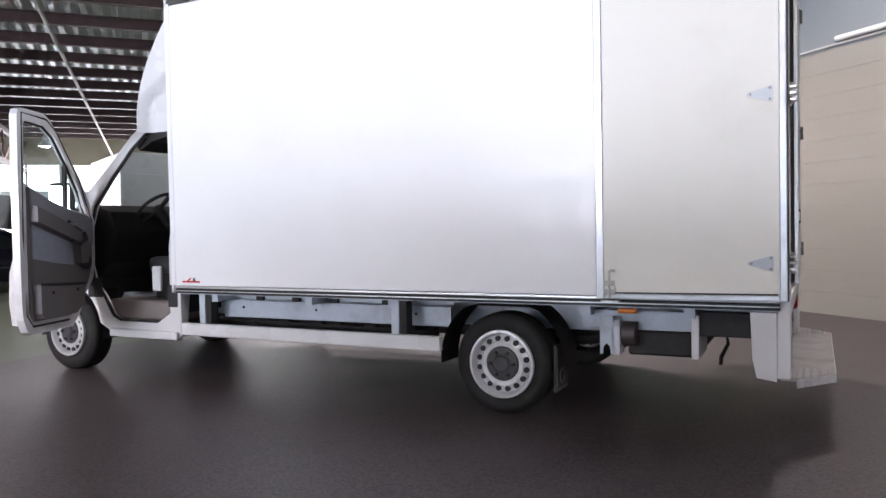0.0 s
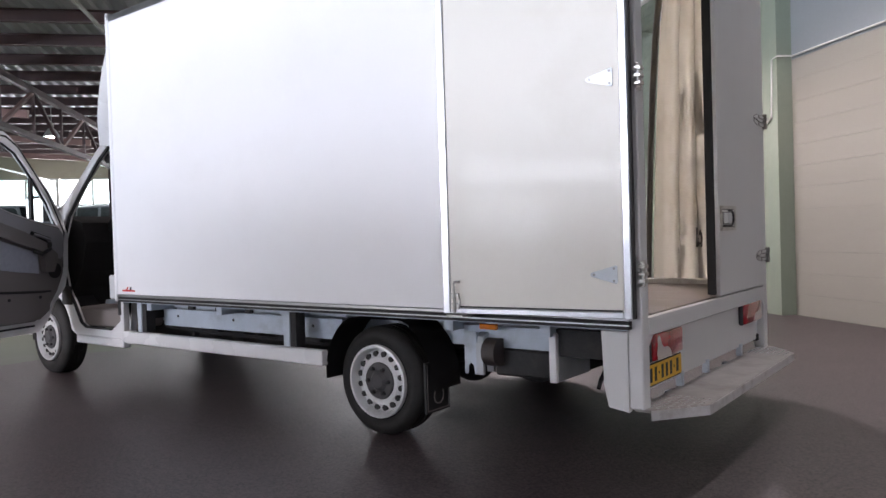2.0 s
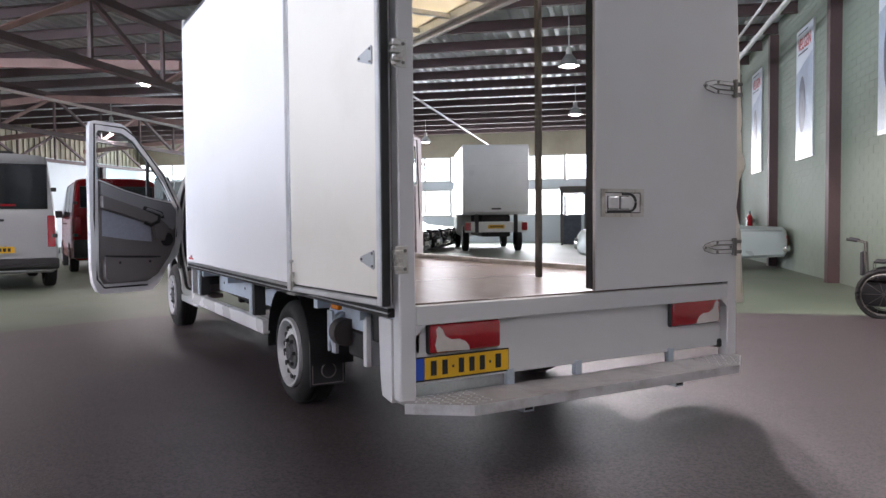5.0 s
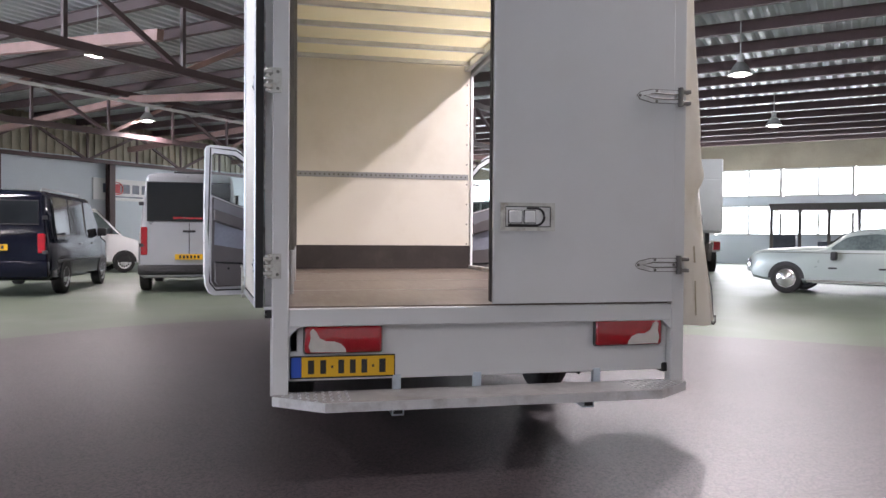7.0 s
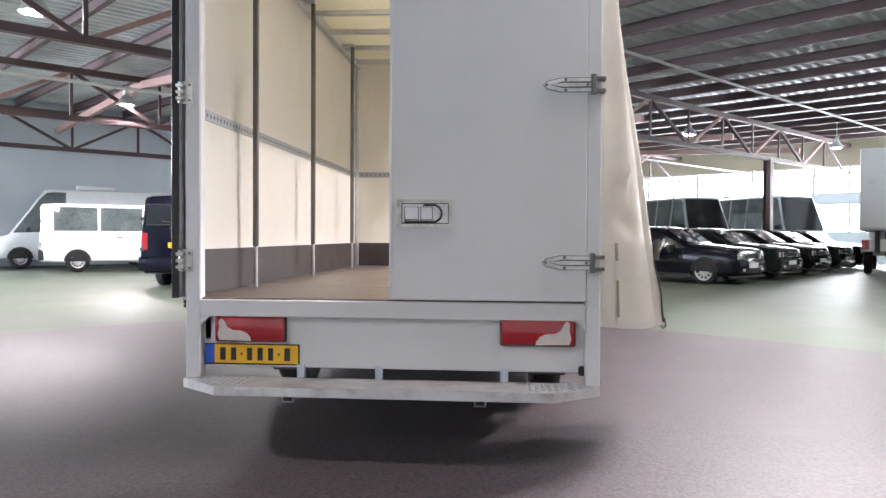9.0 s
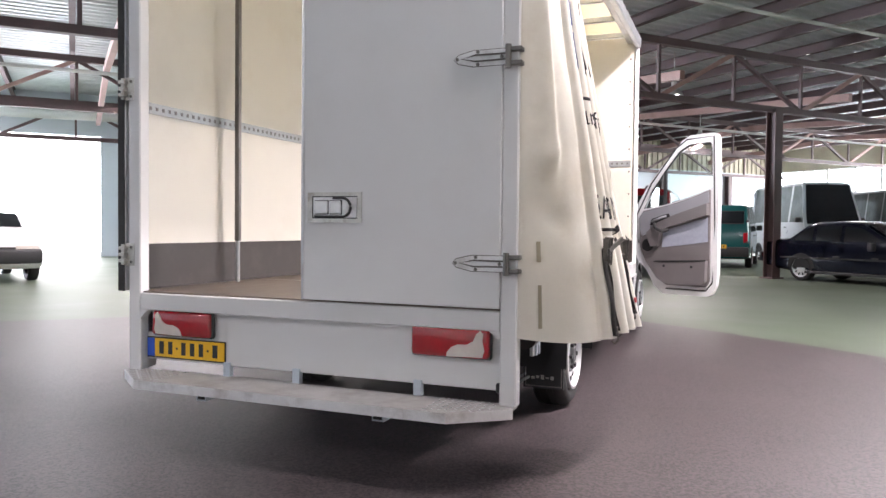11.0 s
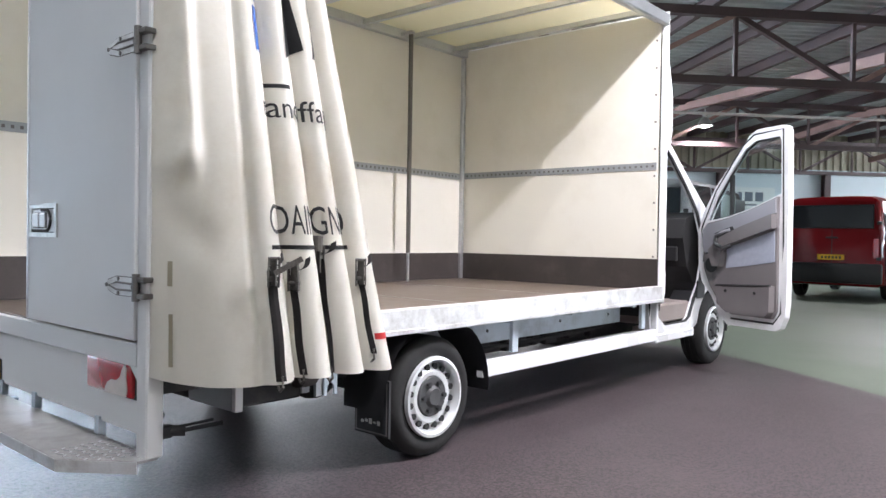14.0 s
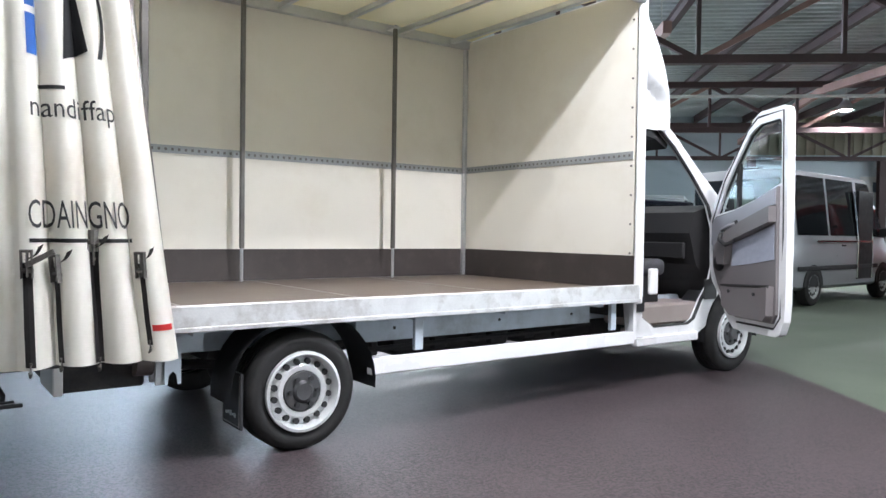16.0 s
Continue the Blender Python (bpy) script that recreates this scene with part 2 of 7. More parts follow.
M["posterpale"] = material("pale_poster_print", (0.72, 0.78, 0.84), 0.35, 0, 0.06, 1.5, 0.0, 20)
M["tyreprint"] = material("dark_tyre_print", (0.09, 0.11, 0.15), 0.35, 0, 0.3, 5, 0.0, 20)
M["tint"] = material("grey_green_window_glass", (0.1, 0.125, 0.125), 0.06, 0, 0.5, 1.6, 0.0, 20, coat=0.05, spec=0.35)
M["ratchet"] = material("tarnished_ratchet_steel", (0.13, 0.12, 0.11), 0.45, 0.6, 0.4, 60, 0.1, 200)
M["brightrim"] = material("polished_pale_rim", (0.8, 0.81, 0.82), 0.22, 0.3, 0.05, 10, 0.01, 200)
M["posterrim"] = material("dim_rim_print", (0.17, 0.2, 0.26), 0.4, 0, 0.4, 6, 0.0, 20)
M["seal"] = material("black_rubber_seal", (0.02, 0.02, 0.021), 0.7, 0, 0.2, 10, 0.02, 150)


# ---------------------------------------------------------------- mesh helpers
def mesh_of(name, bm, mat, smooth=False, angle=40):
    bmesh.ops.recalc_face_normals(bm, faces=bm.faces)
    me = bpy.data.meshes.new(name)
    bm.to_mesh(me)
    bm.free()
    for m in (mat if isinstance(mat, (list, tuple)) else [mat]):
        me.materials.append(m)
    if smooth:
        me.shade_smooth()
        me.set_sharp_from_angle(angle=radians(angle))
    return me


def part(name, bm, mat, parent=None, label="", smooth=False, kind="", at=None):
    ob = new(name, mesh_of(name, bm, mat, smooth))
    if parent:
        ob.parent = parent
    if at is not None:
        ob.matrix_basis = at
    return tagged(ob, label=label, kind=kind)


def thing(name, label, category, m=None, group="", kind=""):
    ob = new(name)
    ob.empty_display_size = 0.2
    if m is not None:
        ob.matrix_basis = m
    return tagged(ob, label, category, group, kind)


def box(bm, x0, x1, y0, y1, z0, z1, bevel=0.0, m=None, seg=1):
    r = bmesh.ops.create_cube(bm, size=1.0)
    vs = r["verts"]
    for v in vs:
        v.co = Vector(((x0 + x1) / 2 + v.co.x * (x1 - x0), (y0 + y1) / 2 + v.co.y * (y1 - y0), (z0 + z1) / 2 + v.co.z * (z1 - z0)))
        if m is not None:
            v.co = m @ v.co
    if bevel:
        es = list({e for v in vs for e in v.link_edges})
        bmesh.ops.bevel(bm, geom=es, offset=bevel, segments=seg, profile=0.5, affect="EDGES", clamp_overlap=True)
    return bm


def boxes(*items, bevel=0.0):
    bm = bmesh.new()
    for it in items:
        box(bm, *it, bevel=bevel)
    return bm


def rod(bm, a, b, r, n=10, r2=None, caps=True):
    a, b = Vector(a), Vector(b)
    d = b - a
    m = Matrix.Translation((a + b) / 2) @ d.to_track_quat("Z", "Y").to_matrix().to_4x4()
    bmesh.ops.create_cone(bm, cap_ends=caps, segments=n, radius1=r, radius2=r if r2 is None else r2, depth=d.length, matrix=m)
    return bm


def bar(bm, a, b, w, h, up=(0, 0, 1)):
    """Rectangular bar from a to b, w wide and h high."""
    a, b = Vector(a), Vector(b)
    d = (b - a).normalized()
    s = d.cross(Vector(up))
    if s.length < 1e-4:
        s = d.cross(Vector((1, 0, 0)))
    s.normalize()
    t = s.cross(d)
    vs = []
    for p in (a, b):
        for i, j in ((-1, -1), (1, -1), (1, 1), (-1, 1)):
            vs.append(bm.verts.new(p + s * w / 2 * i + t * h / 2 * j))
    for q in ((0, 1, 2, 3), (7, 6, 5, 4), (0, 4, 5, 1), (1, 5, 6, 2), (2, 6, 7, 3), (3, 7, 4, 0)):
        bm.faces.new([vs[k] for k in q])
    return bm


def tube(bm, pts, r, n=8, closed=False):
    """Round tube along points."""
    pts = [Vector(p) for p in pts]
    rings = []
    k = len(pts)
    for i, p in enumerate(pts):
        a = pts[(i - 1) % k] if closed or i else pts[i]
        b = pts[(i + 1) % k] if closed or i < k - 1 else pts[i]
        d = (b - a).normalized()
        q = d.to_track_quat("Z", "Y")
        rings.append([bm.verts.new(p + q @ Vector((r * math.cos(2 * math.pi * j / n), r * math.sin(2 * math.pi * j / n), 0))) for j in range(n)])
    for i in range(k if closed else k - 1):
        ra, rb = rings[i], rings[(i + 1) % k]
        off = 0
        if closed and i == k - 1:
            off = min(range(n), key=lambda o: (ra[0].co - rb[o].co).length)
        for j in range(n):
            bm.faces.new((ra[j], ra[(j + 1) % n], rb[(j + 1 + off) % n], rb[(j + off) % n]))
    if not closed:
        bm.faces.new(rings[0][::-1])
        bm.faces.new(rings[-1])
    return bm


def plate(bm, outline, y0, y1, hole=None, depth=None):
    """Flat plate from an (x, z) outline, y0 to y1 thick, with an optional hole; depth(x, z) adds to y."""
    loops = [outline] + ([hole] if hole else [])
    edges, rings = [], []
    for lp in loops:
        vs = [bm.verts.new((x, y0, z)) for x, z in lp]
        rings.append(vs)
        edges += [bm.edges.new((vs[i], vs[(i + 1) % len(vs)])) for i in range(len(vs))]
    r = bmesh.ops.triangle_fill(bm, use_beauty=True, use_dissolve=False, edges=edges, normal=(0, 1, 0))
    front = [g for g in r["geom"] if isinstance(g, bmesh.types.BMFace)]
    ex = bmesh.ops.extrude_face_region(bm, geom=front)
    back = [g for g in ex["geom"] if isinstance(g, bmesh.types.BMVert)]
    for v in back:
        v.co.y = y1
    if depth:
        for v in back + [v for ring in rings for v in ring]:
            v.co.y += depth(v.co.x, v.co.z)
    return bm


def grid(bm, f, nu, nv, flip=False):
    """Surface of f(i/nu, j/nv)."""
    vs = [[bm.verts.new(f(i / nu, j / nv)) for j in range(nv + 1)] for i in range(nu + 1)]
    for i in range(nu):
        for j in range(nv):
            q = (vs[i][j], vs[i + 1][j], vs[i + 1][j + 1], vs[i][j + 1])
            bm.faces.new(q[::-1] if flip else q)
    return vs


def lathe(bm, profile, n=24, axis="y", at=(0, 0, 0)):
    """Surface of revolution: profile of (offset along the axis, radius)."""
    at = Vector(at)
    rings = []
    for o, r in profile:
        ring = []
        for k in range(n):
            a = 2 * math.pi * k / n
            c, s = r * math.cos(a), r * math.sin(a)
            ring.append(bm.verts.new(at + (Vector((c, o, s)) if axis == "y" else Vector((c, s, o)) if axis == "z" else Vector((o, c, s)))))
        rings.append(ring)
    for a, b in zip(rings, rings[1:]):
        for k in range(n):
            bm.faces.new((a[k], a[(k + 1) % n], b[(k + 1) % n], b[k]))
    return rings


def wedge_text(body, size, extrude, mat, name):
    """Mesh of the built-in font, in the x-y plane."""
    cu = bpy.data.curves.new(name, "FONT")
    cu.body, cu.size, cu.extrude = body, size, extrude
    cu.resolution_u = 3
    tmp = bpy.data.objects.new(name, cu)
    scene.collection.objects.link(tmp)
    dg = bpy.context.evaluated_depsgraph_get()
    me = bpy.data.meshes.new_from_object(tmp.evaluated_get(dg))
    bpy.data.objects.remove(tmp)
    me.materials.clear()
    me.materials.append(mat)
    return me

# ---------------------------------------------------------------- hall
V_POSTER, V_LOGO, U_END, U_BACK = -8.45, 21.5, 38.0, -16.0
Z_DECK, Z_CHORD = 5.75, 4.1


def hall_part(name, bm, mat, parent=None, label="", smooth=False, kind="structure"):
    ob = part(name, bm, mat, parent, label, smooth, kind)
    if parent is None:
        ob.matrix_basis = HM
    return ob


# floor: green paint all over, dark coating under the truck
bm = bmesh.new()
bmesh.ops.create_grid(bm, x_segments=8, y_segments=8, size=1.0)
for v in bm.verts:
    v.co = Vector(((U_BACK + U_END) / 2 + v.co.x * 34, (V_POSTER + V_LOGO) / 2 + v.co.y * 22, 0))
floor = hall_part("floor", bm, M["green"], label="worn green painted concrete hall floor, scuffed and glossy")
tagged(floor, category="floor")

edge = [(-1.25, 12.9), (-2.0, 11.8), (-2.8, 10.95), (-3.6, 10.05), (-4.5, 8.95), (-5.25, 8.05), (-5.95, 7.1), (-6.45, 6.2), (-6.65, 5.2), (-6.55, 4.2), (-6.1, 2.95), (-5.1, 1.8), (-3.85, 0.7), (-2.4, -0.9), (-0.6, -3.6)]
bm = bmesh.new()
pts = []
for i in range(len(edge) - 1):
    p = [Vector(edge[max(0, min(len(edge) - 1, k))]) for k in (i - 1, i, i + 1, i + 2)]
    for s in range(6):
        t = s / 6
        q = 0.5 * ((2 * p[1]) + (p[2] - p[0]) * t + (2 * p[0] - 5 * p[1] + 4 * p[2] - p[3]) * t * t + (3 * p[1] - p[0] - 3 * p[2] + p[3]) * t ** 3)
        pts.append(q)
pts.append(Vector(edge[-1]))
far = [hall(4.5, V_POSTER + 0.02).to_2d(), hall(U_BACK + 0.5, V_POSTER + 0.02).to_2d(), hall(U_BACK + 0.5, 7).to_2d()]
pts[0] = hall(9.2, V_POSTER + 0.05).to_2d()
ring = pts + far[::-1]
vs = [bm.verts.new((p.x, p.y, 0.004)) for p in ring]
es = [bm.edges.new((vs[i], vs[(i + 1) % len(vs)])) for i in range(len(vs))]
bmesh.ops.triangle_fill(bm, use_beauty=True, edges=es, normal=(0, 0, 1))
tagged(part("pavement", bm, M["asphalt"], None, "dark brown-grey rough floor coating with a curved edge", kind="structure"), category="floor coating")

# walls
bm = boxes((U_BACK - 0.3, 8.9, V_POSTER - 0.25, V_POSTER, 3.36, Z_DECK + 0.2))
hall_part("wall_1", bm, M["wallgrey"], label="pale blue-grey upper wall")
wall_cream = hall_part("wall_1", boxes((U_BACK - 0.3, 8.9, V_POSTER - 0.25, V_POSTER - 0.02, 0, 3.36)), M["wallcream"], label="cream wall of long horizontal boards")
for k in range(12):
    part("board", boxes((U_BACK - 0.3, 8.9, V_POSTER - 0.02, V_POSTER, k * 0.28 + 0.001, k * 0.28 + 0.279), bevel=0.001), M["wallcream"], wall_cream, kind="structure")
bm = boxes((8.9, U_END + 0.3, V_POSTER - 0.25, V_POSTER, 0, Z_DECK + 0.2))
wall_poster = hall_part("wall_2", bm, M["wall"], label="pale mint painted block wall")
bm = boxes((U_BACK - 0.3, 15.6, V_LOGO, V_LOGO + 0.25, 4.3, Z_DECK + 1.2), (U_BACK - 0.3, -15.2, V_LOGO, V_LOGO + 0.25, 0, 4.3), (3.6, 15.6, V_LOGO, V_LOGO + 0.25, 0, 4.3))
hall_part("wall_3", bm, M["wallblue"], label="pale blue painted wall with a wide gate")
bm = boxes((15.6, U_END + 0.3, V_LOGO, V_LOGO + 0.25, 0, 4.3))
wall_logo = hall_part("wall_4", bm, M["wallblue"], label="white painted wall below cladding")
bm = bmesh.new()
x, k = 15.6, 0
while x < U_END:
    box(bm, x, x + 0.14, V_LOGO - 0.06, V_LOGO + 0.2, 4.3, Z_DECK + 1.2)
    box(bm, x + 0.14, x + 0.34, V_LOGO, V_LOGO + 0.2, 4.3, Z_DECK + 1.2)
    x += 0.34
hall_part("wall_5", bm, M["clad"], label="aged cream profiled wall cladding")
bm = boxes((U_BACK - 0.3, U_BACK, V_POSTER - 0.25, V_LOGO + 0.25, 0, Z_DECK + 1.2))
hall_part("wall_6", bm, M["wallblue"], label="plain pale wall closing the hall")

# window wall: low parapet, two bands of panes, mullions
bm = boxes((U_END, U_END + 0.3, V_POSTER - 0.25, V_LOGO + 0.25, 0, 1.35), (U_END, U_END + 0.3, V_POSTER - 0.25, V_LOGO + 0.25, 2.75, 3.15))
wall_end = hall_part("wall_7", bm, M["wallblue"], label="end wall with two bands of large windows")
hall_part("wall_8", boxes((U_END, U_END + 0.3, V_POSTER - 0.25, V_LOGO + 0.25, 4.45, Z_DECK + 1.2)), M["clad"], label="dull cladding above the windows")
for z0, z1 in ((1.35, 2.75), (3.15, 4.45)):
    v = V_POSTER
    while v < V_LOGO - 0.5:
        w = thing("window_1", "bright hall window with slim grey mullions", "window", HM, group="end wall windows", kind="structure")
        bm = boxes((U_END + 0.02, U_END + 0.12, v, v + 0.12, z0, z1), (U_END + 0.02, U_END + 0.12, v + 1.4, v + 1.48, z0, z1), (U_END + 0.02, U_END + 0.12, v + 0.12, v + 2.85, z0, z0 + 0.07), (U_END + 0.02, U_END + 0.12, v + 0.12, v + 2.85, z1 - 0.07, z1))
        part("window_frame", bm, M["pipe"], w, kind="structure")
        part("pane", boxes((U_END + 0.05, U_END + 0.06, v + 0.12, v + 1.4, z0 + 0.07, z1 - 0.07)), M["glass"], w, kind="structure").visible_shadow = False
        part("pane", boxes((U_END + 0.05, U_END + 0.06, v + 1.48, v + 2.85, z0 + 0.07, z1 - 0.07)), M["glass"], w, kind="structure").visible_shadow = False
        v += 2.945
bm = boxes((U_END + 2.0, U_END + 2.1, V_POSTER - 8, V_LOGO + 8, -1, 9))
hall_part("backdrop", bm, M["sky"], label="bright daylight outside the windows")
bm = boxes((-16, 16, V_LOGO + 6.0, V_LOGO + 6.1, -0.5, 9))
hall_part("backdrop", bm, M["sky"], label="bright daylight outside the gate")

# daylight through the windows and the gate
area_lamp("window_daylight", HM @ Matrix.Translation((U_END - 0.4, 6.5, 3.2)) @ Matrix.Rotation(radians(90), 4, "Y"), 3.6, 27, 2800, DAY)
area_lamp("gate_daylight", HM @ Matrix.Translation((-9.8, V_LOGO + 0.1, 2.15)) @ Matrix.Rotation(radians(-90), 4, "X"), 10.8, 4.2, 12500, (0.72, 0.85, 1.0))

# corrugated deck
bm = bmesh.new()
PROF = ((0.0, 0.0), (0.11, 0.0), (0.145, 0.07), (0.255, 0.07), (0.29, 0.0))
vprev = None
v = V_POSTER - 0.25
rows = []
while v < V_LOGO + 0.25:
    for dv, dz in PROF[:-1]:
        rows.append((v + dv, Z_DECK + dz))
    v += 0.29
cols = [[bm.verts.new((u, vv, zz)) for vv, zz in rows] for u in (U_BACK - 0.3, U_END + 0.3)]
for i in range(len(rows) - 1):
    bm.faces.new((cols[0][i], cols[0][i + 1], cols[1][i + 1], cols[1][i]))
tagged(hall_part("ceiling", bm, M["deck"], label="grey corrugated steel roof deck"), category="ceiling")
bm = boxes((U_BACK - 0.4, U_END + 0.4, V_POSTER - 0.35, V_LOGO + 0.35, Z_DECK + 0.25, Z_DECK + 0.35))
hall_part("roof", bm, M["deck"], label="roof closing the hall above the deck")

# purlin beams across the hall
u = -15.3
while u < U_END - 1:
    bm = bmesh.new()
    for a, b in ((V_POSTER, V_LOGO),):
        bar(bm, (u, a, Z_DECK - 0.02), (u, b, Z_DECK - 0.02), 0.13, 0.022)
        bar(bm, (u, a, Z_DECK - 0.13), (u, b, Z_DECK - 0.13), 0.018, 0.2)
        bar(bm, (u, a, Z_DECK - 0.24), (u, b, Z_DECK - 0.24), 0.13, 0.022)
    tagged(hall_part("roof_beam", bm, M["beam"], label="red-brown steel roof beam under the deck"), category="beam", group="roof beams")
    u += 1.8


# lattice girders along the hall
def girder(v, diag):
    g = thing("lattice_girder", "red-brown steel lattice girder under the roof", "girder", HM, group="lattice girders", kind="structure")
    part("bottom_chord", bar(bmesh.new(), (U_BACK, v, Z_CHORD), (U_END, v, Z_CHORD), 0.16, 0.14), M["beam"], g, kind="structure")
    part("top_chord", bar(bmesh.new(), (U_BACK, v, Z_DECK - 0.42), (U_END, v, Z_DECK - 0.42), 0.16, 0.16), M["beam"], g, kind="structure")
    u, k = U_BACK + 0.4, 0
    while u < U_END - 2.3:
        part("upright", bar(bmesh.new(), (u, v, Z_CHORD), (u, v, Z_DECK - 0.45), 0.07, 0.07), M["beam"], g, kind="structure")
        a, b = ((Z_CHORD, Z_DECK - 0.45) if k % 2 else (Z_DECK - 0.45, Z_CHORD))
        part("diagonal", bar(bmesh.new(), (u, v, a), (u + 2.3, v, b), 0.09, 0.09), M[diag] if k % 2 else M["beam"], g, kind="structure")
        u += 2.3
        k += 1
    return g


for v, d in ((4.8, "pink"), (13.2, "pink"), (20.8, "beam")):
    girder(v, d)
# cross bracing beams in faded pink, sloping between girders
for u0 in (3.5, 9.2, 15.0, 20.8, 26.6, 32.4):
    bm = bmesh.new()
    bar(bm, (u0, 4.8, Z_CHORD + 0.55), (u0, 13.2, Z_DECK - 0.55), 0.14, 0.2)
    bar(bm, (u0, 13.2, Z_DECK - 0.55), (u0, 20.8, Z_CHORD + 0.6), 0.14, 0.2)
    tagged(hall_part("roof_brace", bm, M["pink"], label="faded pink primed steel brace between girders"), category="brace", group="roof braces")
# columns
for u0, v0 in ((18.0, 4.8), (29.5, 4.8), (-9.0, 4.8), (15.6, 21.3), (20.3, 21.3), (25.0, 21.3), (29.7, 21.3), (34.4, 21.3)):
    bm = boxes((u0 - 0.13, u0 + 0.13, v0 - 0.14, v0 - 0.12, 0, Z_CHORD), (u0 - 0.13, u0 + 0.13, v0 + 0.12, v0 + 0.14, 0, Z_CHORD), (u0 - 0.012, u0 + 0.012, v0 - 0.12, v0 + 0.12, 0, Z_CHORD), (u0 - 0.2, u0 + 0.2, v0 - 0.2, v0 + 0.2, 0, 0.03))
    tagged(hall_part("column", bm, M["beam"], label="dark red-brown steel column"), category="column", group="hall columns")
# pipes under the roof
for v0, z0, r in ((-7.4, 4.75, 0.05), (-7.2, 4.95, 0.03), (9.5, 4.35, 0.04), (1.2, 4.9, 0.035)):
    bm = rod(bmesh.new(), (U_BACK, v0, z0), (U_END, v0, z0), r, 8)
    tagged(hall_part("ceiling_pipe", bm, M["pipe"], label="pale pipe running along under the roof", smooth=True), category="pipe", group="ceiling pipes")


# high-bay lamps; the unseen fill lamps get the same fixture
def highbay(p):
    g = thing("high_bay_lamp", "bell-shaped high-bay lamp, lit, hung from the roof", "lamp", Matrix.Translation(p), group="high-bay lamps")
    bm = bmesh.new()
    lathe(bm, ((0.0, 0.24), (0.05, 0.22), (0.2, 0.13), (0.26, 0.08), (0.27, 0.0)), 20, "z")
    part("shade", bm, M["lampshade"], g, "bell reflector", True)
    bm = bmesh.new()
    lathe(bm, ((0.27, 0.0), (0.27, 0.07), (0.42, 0.07), (0.42, 0.0)), 12, "z")
    part("ballast", bm, M["pipe"], g)
    bm = bmesh.new()
    lathe(bm, ((0.004, 0.15), (-0.02, 0.11), (-0.03, 0.0)), 20, "z")
    part("diffuser", bm, M["lamp"], g, "glowing white diffuser", True)
    part("rod", rod(bmesh.new(), (0, 0, 0.42), (0, 0, Z_DECK - p[2]), 0.012, 6), M["pipe"], g)
    return g

# ---------------------------------------------------------------- box truck
XR, YL, YR, YC = 0.17, 4.59, 6.76, 5.675
XF, ZF, ZT = -4.25, 0.78, 3.06
truck = thing("box_truck", "white box truck, cab doors open, one rear door folded back", "truck")


def P(name, bm, mat, parent=None, label="", smooth=False):
    return part(name, bm, M[mat] if isinstance(mat, str) else mat, parent or truck, label, smooth)


# body: closed left side
bm = bmesh.new()
box(bm, XF, 0.10, YL, YL + 0.035, ZF + 0.01, ZT - 0.06, 0.004)
side = P("side_panel", bm, "panel", label="glossy white side panel, closed")
P("sill_rail", boxes((XF, 0.12, YL - 0.004, YL + 0.05, ZF - 0.010, ZF + 0.008), bevel=0.003), "alu", label="slim aluminium lower rail")
P("sill_seal", boxes((XF, 0.12, YL + 0.002, YL + 0.05, ZF - 0.05, ZF - 0.012)), "seal", label="black rail below the panel")
P("sill_lip", boxes((XF, 0.12, YL - 0.002, YL + 0.01, ZF - 0.034, ZF - 0.028)), "alu", label="thin bright lip")
P("corner_profile", boxes((XF - 0.03, XF + 0.02, YL - 0.006, YL + 0.05, ZF + 0.01, ZT - 0.05), bevel=0.012), "panel", label="white rounded front corner profile")
bm = bmesh.new()
for y in (YL, YR):
    s = 1 if y == YL else -1
    grid(bm, lambda i, j, y=y, s=s: (XF - 0.03 + i * (XR - XF + 0.03), y + s * (0.10 * (1 - math.cos(j * math.pi / 2))) - s * 0.004, ZT - 0.08 + 0.09 * math.sin(j * math.pi / 2)), 2, 6)
bmesh.ops.solidify(bm, geom=bm.faces[:], thickness=0.012)
P("roof_edge", bm, "alu", label="rounded aluminium roof edges", smooth=True)
# roof skin and bows
bm = bmesh.new()
grid(bm, lambda i, j: (XF + i * (XR - XF - 0.05), YL + 0.08 + j * (YR - YL - 0.16), ZT - 0.01 + 0.03 * math.sin(math.pi * j)), 8, 8)
P("roof_skin", bm, "roofskin", label="yellowish translucent roof sheet", smooth=True)
for k in range(8):
    x = XF + 0.22 + k * 0.585
    P("roof_bow", boxes((x, x + 0.045, YL + 0.06, YR - 0.06, ZT - 0.075, ZT - 0.03), bevel=0.004), "alu")
for y in (YL + 0.045, YR - 0.105):
    P("roof_rail", boxes((XF, XR - 0.06, y, y + 0.06, ZT - 0.09, ZT - 0.012), bevel=0.006), "alu", label="aluminium longitudinal roof rail")
P("curtain_rail", boxes((XF, XR - 0.06, YR - 0.035, YR + 0.02, ZT - 0.13, ZT - 0.03), bevel=0.01), "alu", label="side curtain runner rail")
